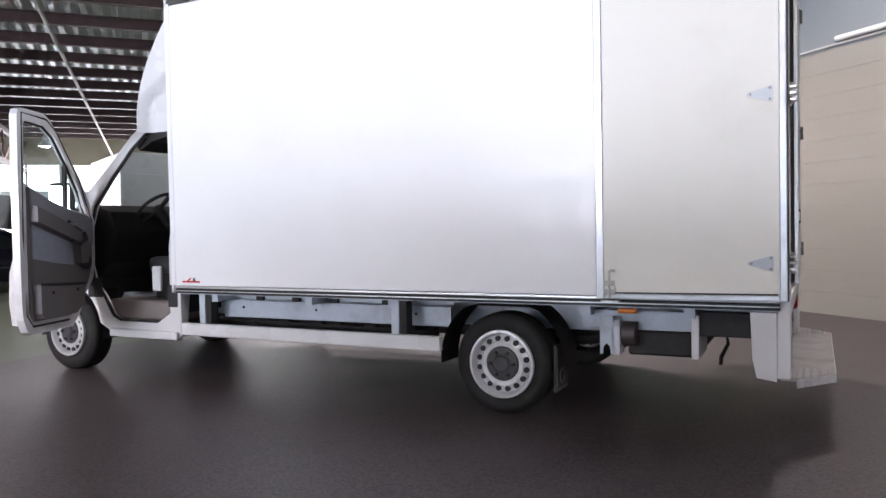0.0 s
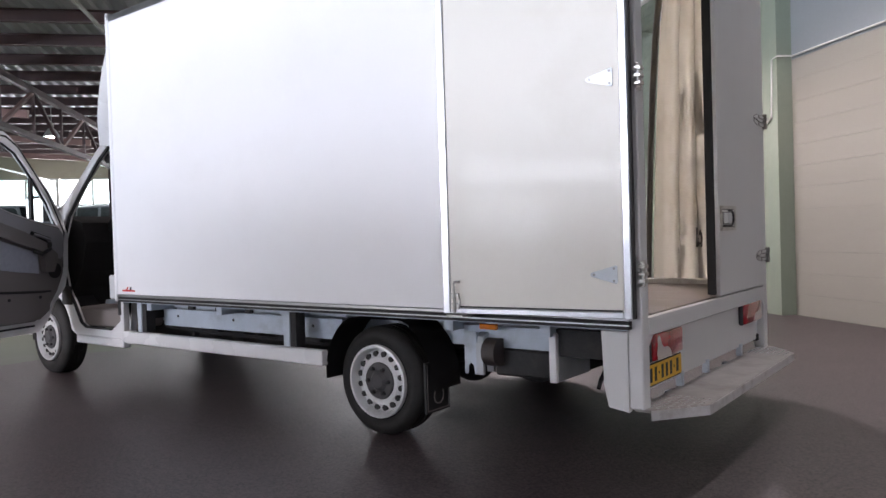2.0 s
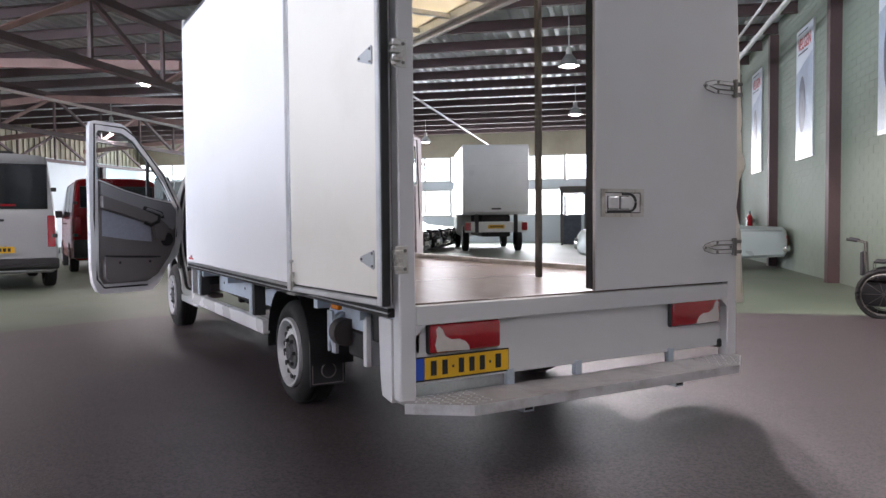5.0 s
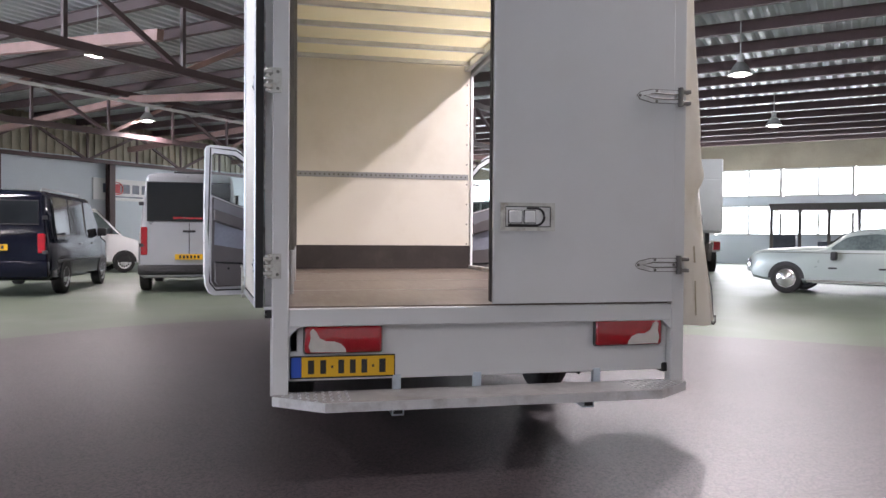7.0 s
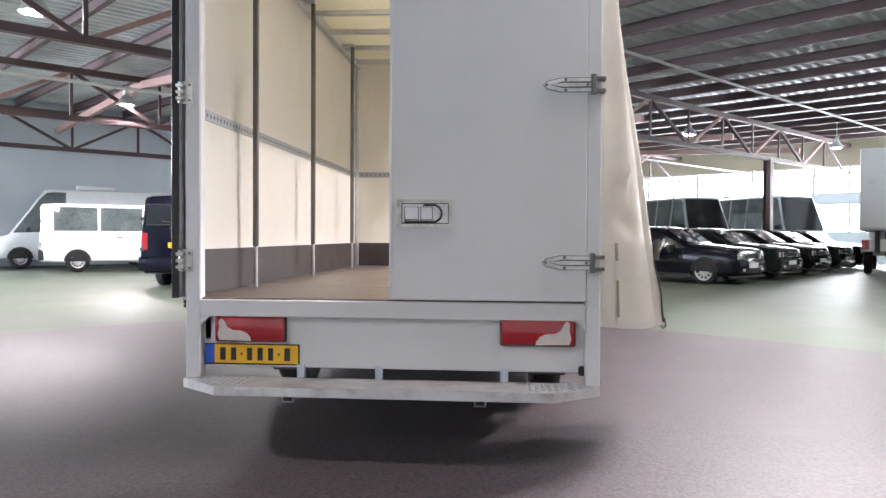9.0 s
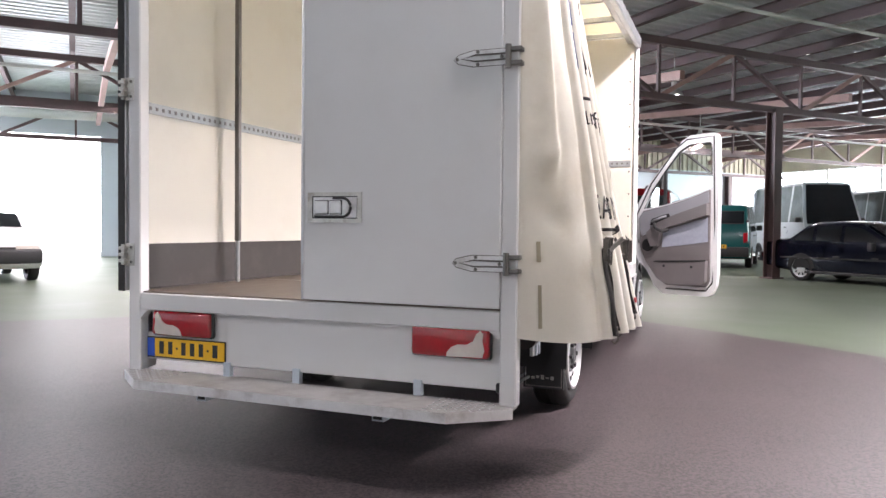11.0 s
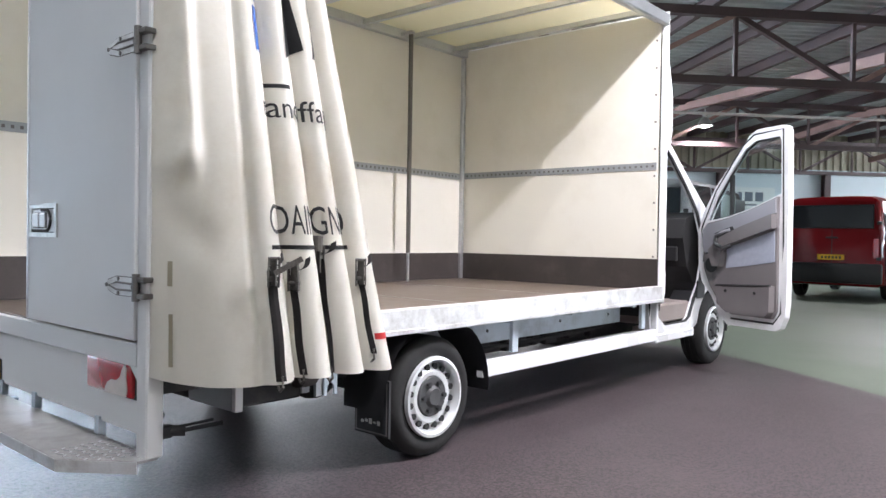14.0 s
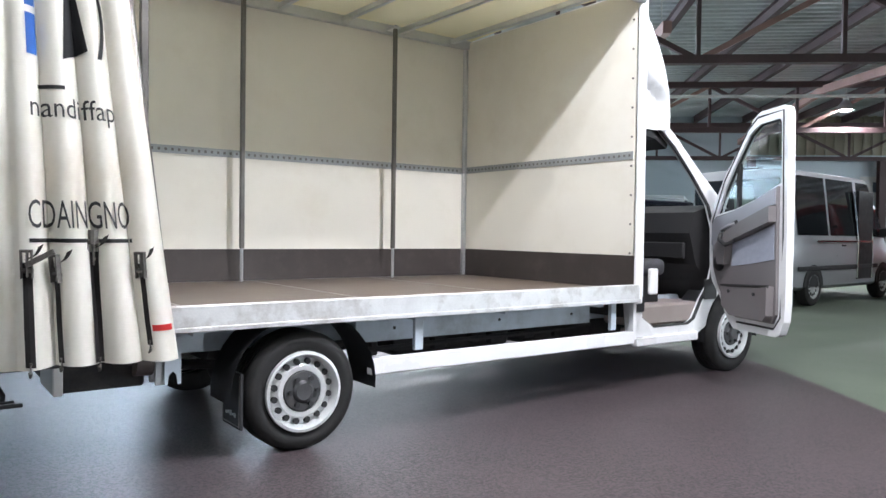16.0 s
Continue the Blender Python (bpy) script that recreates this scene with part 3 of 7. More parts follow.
# inner lining
P("liner", boxes((XF + 0.05, 0.08, YL + 0.037, YL + 0.05, ZF + 0.26, ZT - 0.06)), "liner", label="cream inner side liner")
P("kick_board", boxes((XF + 0.05, 0.08, YL + 0.037, YL + 0.058, ZF + 0.01, ZF + 0.262)), "kick", label="dark brown kick board")
P("headboard", boxes((XF - 0.02, XF + 0.03, YL + 0.04, YR - 0.03, ZF + 0.26, ZT - 0.03)), "liner", label="cream headboard")
P("headboard_skin", boxes((XF - 0.045, XF - 0.022, YL, YR, ZF - 0.05, ZT), bevel=0.006), "panel", label="white front wall of the body")
P("kick_board", boxes((XF - 0.02, XF + 0.038, YL + 0.06, YR - 0.03, ZF + 0.01, ZF + 0.262)), "kick", label="dark brown kick board")
# lashing rails with slots
rail = P("lashing_rail", boxes((XF + 0.06, 0.07, YL + 0.05, YL + 0.056, 1.765, 1.825)), "railgrey", label="perforated lashing rail")
railf = P("lashing_rail", boxes((XF + 0.03, XF + 0.037, YL + 0.08, YR - 0.06, 1.77, 1.83)), "railgrey", label="perforated lashing rail")
bm = bmesh.new()
x = XF + 0.12
while x < 0.04:
    box(bm, x, x + 0.018, YL + 0.056, YL + 0.0575, 1.785, 1.805)
    x += 0.05
tagged(P("slotting", bm, "trim", rail), kind="stuff")
bm = bmesh.new()
y = YL + 0.12
while y < YR - 0.1:
    box(bm, XF + 0.037, XF + 0.0385, y, y + 0.018, 1.792, 1.808)
    y += 0.05
tagged(P("slotting", bm, "trim", railf), kind="stuff")
for x, y in ((-0.64, YL + 0.14), (-1.92, YL + 0.175), (-3.30, YL + 0.205)):
    P("inner_post", boxes((x - 0.018, x + 0.018, y - 0.016, y + 0.016, ZF + 0.27, ZT - 0.04), bevel=0.006), "darksteel", label="dark steel inner post")
    P("post_foot", rod(bmesh.new(), (x, y, ZF + 0.01), (x, y, ZF + 0.31), 0.013, 10), "alu", label="bright sliding bolt")
    P("post_head", boxes((x - 0.03, x + 0.03, YL + 0.10, y + 0.02, ZT - 0.075, ZT - 0.045), bevel=0.004), "alu", label="small bracket at the roof rail")
P("corner_post", boxes((XF + 0.03, XF + 0.07, YL + 0.05, YL + 0.09, ZF + 0.01, ZT - 0.1), bevel=0.006), "alu", label="aluminium inner corner post")
for y in (6.06, 6.50):
    P("curtain_post", boxes((-0.75, -0.71, y - 0.018, y + 0.018, ZF + 0.01, ZT - 0.08), bevel=0.006), "darksteel", label="dark removable curtain post")
P("front_post", boxes((XF - 0.04, XF + 0.03, YR - 0.05, YR, ZF - 0.1, ZT - 0.03), bevel=0.008), "panel", label="white front post beside the open side")
for k in range(9):
    z = 1.06 + k * 0.22
    P("screw", rod(bmesh.new(), (XF + 0.028, YR - 0.075, z), (XF + 0.036, YR - 0.075, z), 0.0085, 8), "darksteel")
# floor
bm = bmesh.new()
P("floor_frame", boxes((XF, XR - 0.03, YL + 0.04, YR - 0.05, ZF - 0.06, ZF - 0.012)), "galv", label="floor frame")
nb = 4
for k in range(nb):
    a = XF + 0.0 + k * (XR - 0.02 - XF) / nb
    P("floor_board", boxes((a + 0.002, a + (XR - 0.02 - XF) / nb - 0.004, YL + 0.06, YR - 0.04, ZF - 0.012, ZF + 0.008), bevel=0.002), "ply", label="worn brown plywood floor sheet")
    if k:
        P("joint_strip", boxes((a - 0.008, a + 0.008, YL + 0.06, YR - 0.04, ZF + 0.0, ZF + 0.0095)), "alu")
P("bed_edge", boxes((XF, 0.10, YR - 0.05, YR + 0.004, ZF - 0.085, ZF + 0.045), bevel=0.006), "aluworn", label="scratched aluminium bed edge")
P("bed_edge_lip", boxes((XF, 0.10, YR + 0.004, YR + 0.016, ZF - 0.085, ZF - 0.06), bevel=0.003), "aluworn")

# rear frame
YA, YB = 4.625, 6.805
for y0, y1 in ((YA, YA + 0.08), (YB - 0.075, YB)):
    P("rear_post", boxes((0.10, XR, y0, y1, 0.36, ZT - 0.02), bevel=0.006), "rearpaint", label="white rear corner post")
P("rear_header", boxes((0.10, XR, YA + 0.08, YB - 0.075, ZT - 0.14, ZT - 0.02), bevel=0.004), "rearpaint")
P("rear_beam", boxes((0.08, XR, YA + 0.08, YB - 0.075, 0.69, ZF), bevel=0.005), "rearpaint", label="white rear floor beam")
bm = plate(bmesh.new(), [(YA + 0.08, 0.69), (YA + 0.08, 0.645), (YA + 0.13, 0.69)], 0.11, XR - 0.002)
for v in bm.verts:
    v.co = Vector((v.co.y, v.co.x, v.co.z))
P("gusset", bm, "rearpaint")
bm = plate(bmesh.new(), [(YB - 0.075, 0.69), (YB - 0.075, 0.645), (YB - 0.125, 0.69)], 0.11, XR - 0.002)
for v in bm.verts:
    v.co = Vector((v.co.y, v.co.x, v.co.z))
P("gusset", bm, "rearpaint")
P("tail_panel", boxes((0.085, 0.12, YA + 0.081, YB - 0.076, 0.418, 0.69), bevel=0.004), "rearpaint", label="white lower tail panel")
# side cheeks at the rear corners
bm = plate(bmesh.new(), [(-0.03, ZF - 0.062), (-0.02, 0.46), (0.0, 0.36), (0.10, 0.345), (0.10, ZF - 0.062)], YA - 0.008, YA + 0.03)
P("corner_cheek", bm, "rearpaint", label="white corner cheek")

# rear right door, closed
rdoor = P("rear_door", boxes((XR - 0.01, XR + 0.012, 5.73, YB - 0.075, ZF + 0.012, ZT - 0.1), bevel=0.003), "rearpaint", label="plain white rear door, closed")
P("door_edge", boxes((XR - 0.004, XR + 0.016, 5.722, 5.732, ZF + 0.012, ZT - 0.1)), "alu", rdoor)
P("rear_liner", boxes((XR - 0.05, XR - 0.012, 5.742, YB - 0.09, ZF + 0.02, ZT - 0.1)), "cream", rdoor)
P("edge_rubber", boxes((XR - 0.055, XR - 0.006, 5.718, 5.74, ZF + 0.02, ZT - 0.1), bevel=0.004), "seal", rdoor, "black rubber edge")


def strap_hinge(z, parent, mirror=False):
    """Pointed stainless strap with two ribs and knuckle, on the rear face."""
    y1, y0 = YB - 0.055, YB - 0.295
    bm = bmesh.new()
    out = [(y0, z), (y0 + 0.02, z + 0.018), (y0 + 0.09, z + 0.034), (y1 - 0.01, z + 0.034), (y1, z + 0.03), (y1, z - 0.03), (y1 - 0.01, z - 0.034), (y0 + 0.09, z - 0.034), (y0 + 0.02, z - 0.018)]
    plate(bm, out, XR + 0.0122, XR + 0.017)
    for v in bm.verts:
        v.co = Vector((v.co.y, v.co.x, v.co.z))
    h = P("strap_hinge", bm, "aluworn", parent, "stained steel strap hinge")
    bm = bmesh.new()
    plate(bm, [(a + (0.004 if a > y0 + 0.1 else -0.004), b + (0.0035 if b > z else -0.0035 if b < z else 0)) for a, b in out], XR + 0.0121, XR + 0.0135)
    for v in bm.verts:
        v.co = Vector((v.co.y, v.co.x, v.co.z))
    P("grime_edge", bm, "darksteel", h, "dark grimy edge")
    # Dark tubes draw the shade lines inside the pressed ribs.
    bm = bmesh.new()
    tube(bm, [(XR + 0.021, y1, z + 0.012), (XR + 0.021, y0 + 0.1, z + 0.014), (XR + 0.021, y0 + 0.035, z), (XR + 0.021, y0 + 0.1, z - 0.014), (XR + 0.021, y1, z - 0.012)], 0.0042, 6)
    P("rib", bm, "darksteel", h, "pressed ribs, dark for the shade along them")
    bm = rod(bmesh.new(), (XR + 0.02, YB - 0.045, z - 0.05), (XR + 0.02, YB - 0.045, z + 0.05), 0.014, 10)
    box(bm, XR - 0.02, XR + 0.024, YB - 0.05, YB + 0.016, z + 0.02, z + 0.04, 0.003)
    box(bm, XR - 0.02, XR + 0.024, YB - 0.05, YB + 0.016, z - 0.04, z - 0.02, 0.003)
    P("knuckle", bm, "darksteel", h)
    for yy, zz in ((y0 + 0.014, 0), (y0 + 0.11, 0.027), (y0 + 0.11, -0.027), (y1 - 0.02, 0.0)):
        P("bolt", rod(bmesh.new(), (XR + 0.016, yy, z + zz), (XR + 0.021, yy, z + zz), 0.008, 8), "darksteel", h)


for z in (0.99, 1.89, 2.79):
    strap_hinge(z, rdoor)
# recessed slam handle
hb = P("handle_box", plate(bmesh.new(), [(5.76, 1.165), (6.052, 1.165), (6.052, 1.31), (5.76, 1.31)], 0, 0.008, hole=[(5.785, 1.185), (6.03, 1.185), (6.03, 1.292), (5.785, 1.292)]), "steel", rdoor, "stained steel recessed handle box")
for v in hb.data.vertices:
    v.co = Vector((XR + 0.012 + v.co.y, v.co.x, v.co.z))
P("handle_well", boxes((XR + 0.0125, XR + 0.014, 5.783, 6.032, 1.183, 1.294)), "ink", hb)
P("handle_tray", boxes((XR + 0.0145, XR + 0.0165, 5.79, 6.025, 1.19, 1.287), bevel=0.0006), "aluworn", hb, "pale worn tray")
for a, b in ((5.803, 5.872), (5.886, 5.945)):
    P("paddle_gap", boxes((XR + 0.0168, XR + 0.018, a - 0.003, b + 0.003, 1.204, 1.273)), "ink", hb)
    P("handle", boxes((XR + 0.0182, XR + 0.026, a, b, 1.207, 1.27), bevel=0.004), "aluworn", hb, "worn steel paddle handle")
P("latch_rim", tube(bmesh.new(), [(XR + 0.019, 5.80, 1.195)] + [(XR + 0.02, 5.952 + 0.042 * math.cos(a), 1.2385 + 0.0435 * math.sin(a)) for a in [math.radians(d) for d in range(-90, 91, 15)]] + [(XR + 0.019, 5.90, 1.282)], 0.0065, 6), "ink", hb, "dark curved latch rim")

# rear left door, folded back along the side: its lining faces outwards
ldoor = P("folded_door", boxes((-0.79, 0.15, YL - 0.125, YL - 0.095, ZF + 0.012, ZT - 0.1), bevel=0.003), "cream", label="cream lined rear door folded back along the side")
for x0, x1, z0, z1 in ((-0.830, -0.786, ZF + 0.005, ZT - 0.09), (0.125, 0.162, ZF + 0.005, ZT - 0.09), (-0.786, 0.125, ZF + 0.005, ZF + 0.035), (-0.786, 0.125, ZT - 0.13, ZT - 0.09)):
    P("door_edge_profile", boxes((x0, x1, YL - 0.135, YL - 0.09, z0, z1), bevel=0.004), "alu", ldoor, "aluminium edge profile")
P("door_seal", boxes((0.162, 0.170, YL - 0.13, YL - 0.092, ZF + 0.005, ZT - 0.09)), "seal", ldoor)
P("door_seal", boxes((-0.775, 0.115, YL - 0.128, YL - 0.122, ZF + 0.036, ZF + 0.044)), "seal", ldoor)
P("door_skin", boxes((-0.80, 0.14, YL - 0.094, YL - 0.088, ZF + 0.012, ZT - 0.1)), "rearpaint", ldoor, "grey-white outer skin")
for z in (0.985, 1.875, 2.765):
    bm = plate(bmesh.new(), [(-0.032, z), (-0.024, z + 0.010), (0.090, z + 0.042), (0.096, z + 0.036), (0.096, z - 0.036), (0.090, z - 0.042), (-0.024, z - 0.010)], YL - 0.131, YL - 0.126)
    h = P("hinge_plate", bm, "hingegrey", ldoor, "triangular grey hinge plate")
    for xx, zz in ((-0.012, 0), (0.082, 0.028), (0.082, -0.028)):
        P("bolt", rod(bmesh.new(), (xx, YL - 0.135, z + zz), (xx, YL - 0.131, z + zz), 0.006, 8), "darksteel", h)
    bm = rod(bmesh.new(), (0.186, 4.605, z - 0.055), (0.186, 4.605, z + 0.055), 0.012, 10)
    for zz in (-0.042, -0.008, 0.026):
        box(bm, 0.168, 0.206, 4.585, 4.628, z + zz, z + zz + 0.018, 0.003)
    box(bm, 0.1705, 0.1765, 4.606, 4.668, z - 0.06, z + 0.06, 0.002)
    hk = P("hinge_knuckle", bm, "steel", None, "stained hinge knuckle on the rear post")
    for zz in (-0.04, 0.04):
        P("bolt", rod(bmesh.new(), (0.176, 4.65, z + zz), (0.181, 4.65, z + zz), 0.008, 8), "darksteel", hk)
bm = rod(bmesh.new(), (-0.755, YL - 0.145, ZF + 0.01), (-0.755, YL - 0.145, ZF + 0.15), 0.007, 8)
tube(bm, [(-0.755, YL - 0.145, ZF + 0.145), (-0.755, YL - 0.147, ZF + 0.16), (-0.745, YL - 0.15, ZF + 0.168), (-0.720, YL - 0.15, ZF + 0.168)], 0.007, 8)
box(bm, -0.780, -0.730, YL - 0.142, YL - 0.135, ZF + 0.03, ZF + 0.06, 0.002)
box(bm, -0.780, -0.730, YL - 0.142, YL - 0.135, ZF + 0.08, ZF + 0.11, 0.002)
tube(bm, [(-0.730, YL - 0.146, ZF + 0.03), (-0.720, YL - 0.15, ZF + 0.06), (-0.730, YL - 0.146, ZF + 0.11)], 0.005, 6)
box(bm, -0.805, -0.705, YL - 0.15, YL - 0.02, ZF - 0.012, ZF + 0.0, 0.002)
P("bolt_latch", bm, "steel", ldoor, "stained drop bolt latch")
ldoor.matrix_basis = Matrix.Translation((0.159, 4.542, 0)) @ Matrix.Rotation(0.097, 4, "Z") @ Matrix.Translation((-0.162, 0.135 - YL, 0))
P("inner_edge_strip", boxes((0.07, 0.10, YA + 0.01, YA + 0.045, ZF + 0.012, ZT - 0.15)), "darksteel", label="dark inner edge strip")
# maker's badge low on the side (plain shapes)
bd = P("badge", boxes((-4.17, -3.99, YL - 0.003, YL + 0.001, 0.815, 0.829)), "redink", side, "small red and white badge strip")
P("badge_wing", plate(bmesh.new(), [(-4.12, 0.829), (-4.10, 0.829), (-4.075, 0.852), (-4.09, 0.852)], YL - 0.003, YL + 0.001), "redink", bd)
P("badge_wing", plate(bmesh.new(), [(-4.06, 0.829), (-4.04, 0.829), (-4.04, 0.855), (-4.06, 0.845)], YL - 0.003, YL + 0.001), "ink", bd)


# tail lamps
def tail_lamp(y0, y1, z0, z1, white_left):
    bm = box(bmesh.new(), 0.118, 0.15, y0, y1, z0, z1, 0.014, seg=3)
    t = P("tail_lamp", bm, "black", label="red and clear tail lamp")
    bm = box(bmesh.new(), 0.135, 0.168, y0 + 0.006, y1 - 0.006, z0 + 0.006, z1 - 0.006, 0.016, seg=3)
    P("red_lens", bm, "red", t, "red lens", True)
    s = 1 if white_left else -1
    b = y0 + 0.012 if white_left else y1 - 0.012
    w = y1 - y0
    h = z1 - z0
    out = [(b + s * w * p, z0 + h * q) for p, q in ((0.06, 0.10), (0.035, 0.30), (0.06, 0.58), (0.05, 0.80), (0.085, 0.90), (0.13, 0.80), (0.17, 0.58), (0.25, 0.46), (0.36, 0.45), (0.44, 0.36), (0.49, 0.20), (0.50, 0.07), (0.28, 0.09))]
    bm = plate(bmesh.new(), out, 0.166, 0.172)
    for v in bm.verts:
        v.co = Vector((v.co.y, v.co.x, v.co.z))
    P("clear_lens", bm, "clearlens", t, "clear reversing and indicator lens")
    return t


tail_lamp(4.775, 5.165, 0.552, 0.695, True)
tail_lamp(6.295, 6.685, 0.555, 0.705, False)
# number plate: registration as plain bars
pl = P("number_plate", box(bmesh.new(), 0.12, 0.128, 4.712, 5.232, 0.428, 0.541, 0.004), "ink", label="yellow number plate with a blue band")
P("plate_face", boxes((0.128, 0.1295, 4.768, 5.226, 0.437, 0.535)), "plate", pl)
P("plate_band", boxes((0.128, 0.1295, 4.717, 4.766, 0.437, 0.535)), "blue", pl)
y = 4.79
for k, w in enumerate((0.048, 0.045, 0.018, 0.045, 0.045, 0.045, 0.018, 0.05)):
    h = 0.034 if w > 0.03 else 0.006
    P("plate_bar", boxes((0.1295, 0.1305, y + w * 0.18, y + w * 0.82, 0.486 - h, 0.486 + h)), "ink", pl)
    y += w + 0.0125

# step with chequered ends
bm = plate(bmesh.new(), [(x, y) for x, y in [(0.12, 4.63), (0.20, 4.63), (0.385, 4.87), (0.385, 6.56), (0.20, 6.80), (0.12, 6.80)]], 0.352, 0.364)
for v in bm.verts:
    v.co = Vector((v.co.x, v.co.z, v.co.y))
step = P("rear_step", bm, "stepgrey", label="grey rear step with chamfered ends")
bm = bmesh.new()
loop = [(0.20, 4.63), (0.385, 4.87), (0.385, 6.56), (0.20, 6.80)]
for a, b in zip(loop, loop[1:]):
    bar(bm, (*a, 0.34), (*b, 0.34), 0.008, 0.045)
P("step_edge", bm, "aluworn", step, "folded front edge")
bm = bmesh.new()
random.seed(3)
for (ya, yb) in ((4.68, 4.98), (6.45, 6.71)):
    for i in range(7):
        for j in range(9):
            x = 0.14 + i * 0.035
            y = ya + j * (yb - ya) / 8
            if x - 0.2 > 0.77 * min(y - 4.63, 6.80 - y):
                continue
            s = 0.011
            a = 0.7 if (i + j) % 2 else -0.7
            bar(bm, (x - s * math.cos(a), y - s * math.sin(a), 0.3655), (x + s * math.cos(a), y + s * math.sin(a), 0.3655), 0.005, 0.003)
tagged(P("tread_pattern", bm, "alu", step, "raised chequer tread"), kind="stuff")
for y in (5.22, 6.2):
    bm = boxes((0.05, 0.30, y - 0.03, y + 0.03, 0.27, 0.335))
    P("step_bracket", bm, "galv", step, "square tube bracket")
    P("tube_mouth", boxes((0.30, 0.3015, y - 0.022, y + 0.022, 0.278, 0.327)), "ink", step)
for y in (5.24, 5.66, 6.32):
    P("step_stay", boxes((0.10, 0.13, y - 0.02, y + 0.02, 0.362, 0.436)), "galv", step)

# chassis
P("chassis_rail", boxes((-5.9, 0.06, 5.18, 5.26, 0.50, 0.66)), "galv", label="blue-grey chassis rail")
P("chassis_rail", boxes((-5.9, 0.06, 6.09, 6.17, 0.50, 0.66)), "galv", label="blue-grey chassis rail")
for x in (-0.35, -0.95, -2.3, -3.0, -3.9):
    P("cross_member", boxes((x - 0.03, x + 0.03, YL + 0.06, YR - 0.07, 0.665, 0.72)), "galv")
for y, d in ((YL + 0.22, 1), (YR - 0.24, -1)):
    P("side_skirt", boxes((-3.95, -1.93, y, y + 0.02, 0.535, 0.665), (-3.95, -1.93, min(y, y + d * 0.07), max(y, y + d * 0.07), 0.53, 0.536), bevel=0.003), "galv", label="pale blue-grey side frame beam")
    P("upper_flange", boxes((-3.95, -1.93, y + d * 0.04, y + d * 0.04 + 0.01, 0.675, 0.72)), "galv", label="pale upper flange")
    for x in (-3.6, -3.25, -2.9, -2.45):
        P("hanger", boxes((x - 0.035, x + 0.035, y + d * 0.01, y + d * 0.01 + 0.03, 0.665, 0.73), bevel=0.004), "chassis")
    for x in (-3.75, -3.05, -2.2):
        P("bolt", rod(bmesh.new(), (x, y - 0.004, 0.61), (x, y + 0.024, 0.61), 0.011, 8), "black")
    P("brake_pipe", tube(bmesh.new(), [(-4.1, y + d * 0.12, 0.50), (-3.5, y + d * 0.13, 0.475), (-2.8, y + d * 0.12, 0.47), (-2.1, y + d * 0.14, 0.46)], 0.018, 6), "chassis", smooth=True)
    for k in range(7):
        x = -3.8 + 0.27 * k
        P("clamp", box(bmesh.new(), x, x + 0.06 + 0.05 * (k % 3), y + d * 0.16 - 0.03, y + d * 0.16 + 0.03, 0.42 + 0.015 * (k % 2), 0.51, 0.01), "chassis")
    P("rear_beam", boxes((-1.0, -0.34, y - d * 0.06, y - d * 0.06 + 0.03, 0.575, 0.69), bevel=0.004), "galv", label="pale blue beam behind the wheel")
    P("black_beam", boxes((-0.34, 0.12, y - d * 0.1, y - d * 0.1 + 0.04, 0.56, 0.70), bevel=0.004), "chassis")
    P("rear_box", box(bmesh.new(), -0.72, -0.345, y - 0.06, y + 0.06, 0.425, 0.57, 0.012), "chassis", label="dark tray")
    yy = y - d * 0.12
    br = P("bracket", plate(bmesh.new(), [(-0.875, 0.43), (-0.875, 0.66), (-0.795, 0.66), (-0.795, 0.43), (-0.81, 0.43), (-0.815, 0.475), (-0.835, 0.495), (-0.855, 0.475), (-0.86, 0.43)], yy, yy + 0.012), "galv", label="folded bracket with an arched foot")
    bm = bmesh.new()
    arch = [(yy, 0.43), (yy, 0.60), (yy + d * 0.012, 0.635), (yy + d * 0.04, 0.655), (yy + d * 0.09, 0.655), (yy + d * 0.115, 0.63), (yy + d * 0.12, 0.43), (yy + d * 0.105, 0.43), (yy + d * 0.10, 0.6), (yy + d * 0.085, 0.635), (yy + d * 0.045, 0.635), (yy + d * 0.022, 0.6), (yy + d * 0.018, 0.43)]
    plate(bm, arch, -0.80, -0.755)
    for v in bm.verts:
        v.co = Vector((v.co.y, v.co.x, v.co.z))
    bmesh.ops.recalc_face_normals(bm, faces=bm.faces[:])
    P("bracket_arch", bm, "hingegrey", br, "rounded steel arch")
    P("buffer_roll", rod(bmesh.new(), (-0.74, yy + d * 0.03, 0.555), (-0.66, yy + d * 0.03, 0.555), 0.075, 18), "kick", label="dark rubber roll", smooth=True)
    P("upright", boxes((-0.345, -0.305, yy - 0.015, yy + 0.015, 0.43, 0.68), bevel=0.004), "paint", label="white underrun upright")
    P("gusset", boxes((-0.313, -0.306, min(yy + d * 0.018, yy + d * 0.36), max(yy + d * 0.018, yy + d * 0.36), 0.432, 0.67)), "railgrey", label="grey gusset plate")
P("fuel_tank", box(bmesh.new(), -3.6, -2.5, 5.3, 6.05, 0.33, 0.55, 0.06, seg=3), "chassis", smooth=True)
P("spare_box", box(bmesh.new(), -0.72, -0.32, 4.85, 6.5, 0.42, 0.56, 0.03, seg=2), "chassis")
P("gearbox", box(bmesh.new(), -5.6, -3.9, 5.35, 6.0, 0.28, 0.62, 0.08, seg=3), "chassis", smooth=True)
bm = rod(bmesh.new(), (-1.512, 4.80, 0.33), (-1.512, 6.55, 0.33), 0.06, 14)
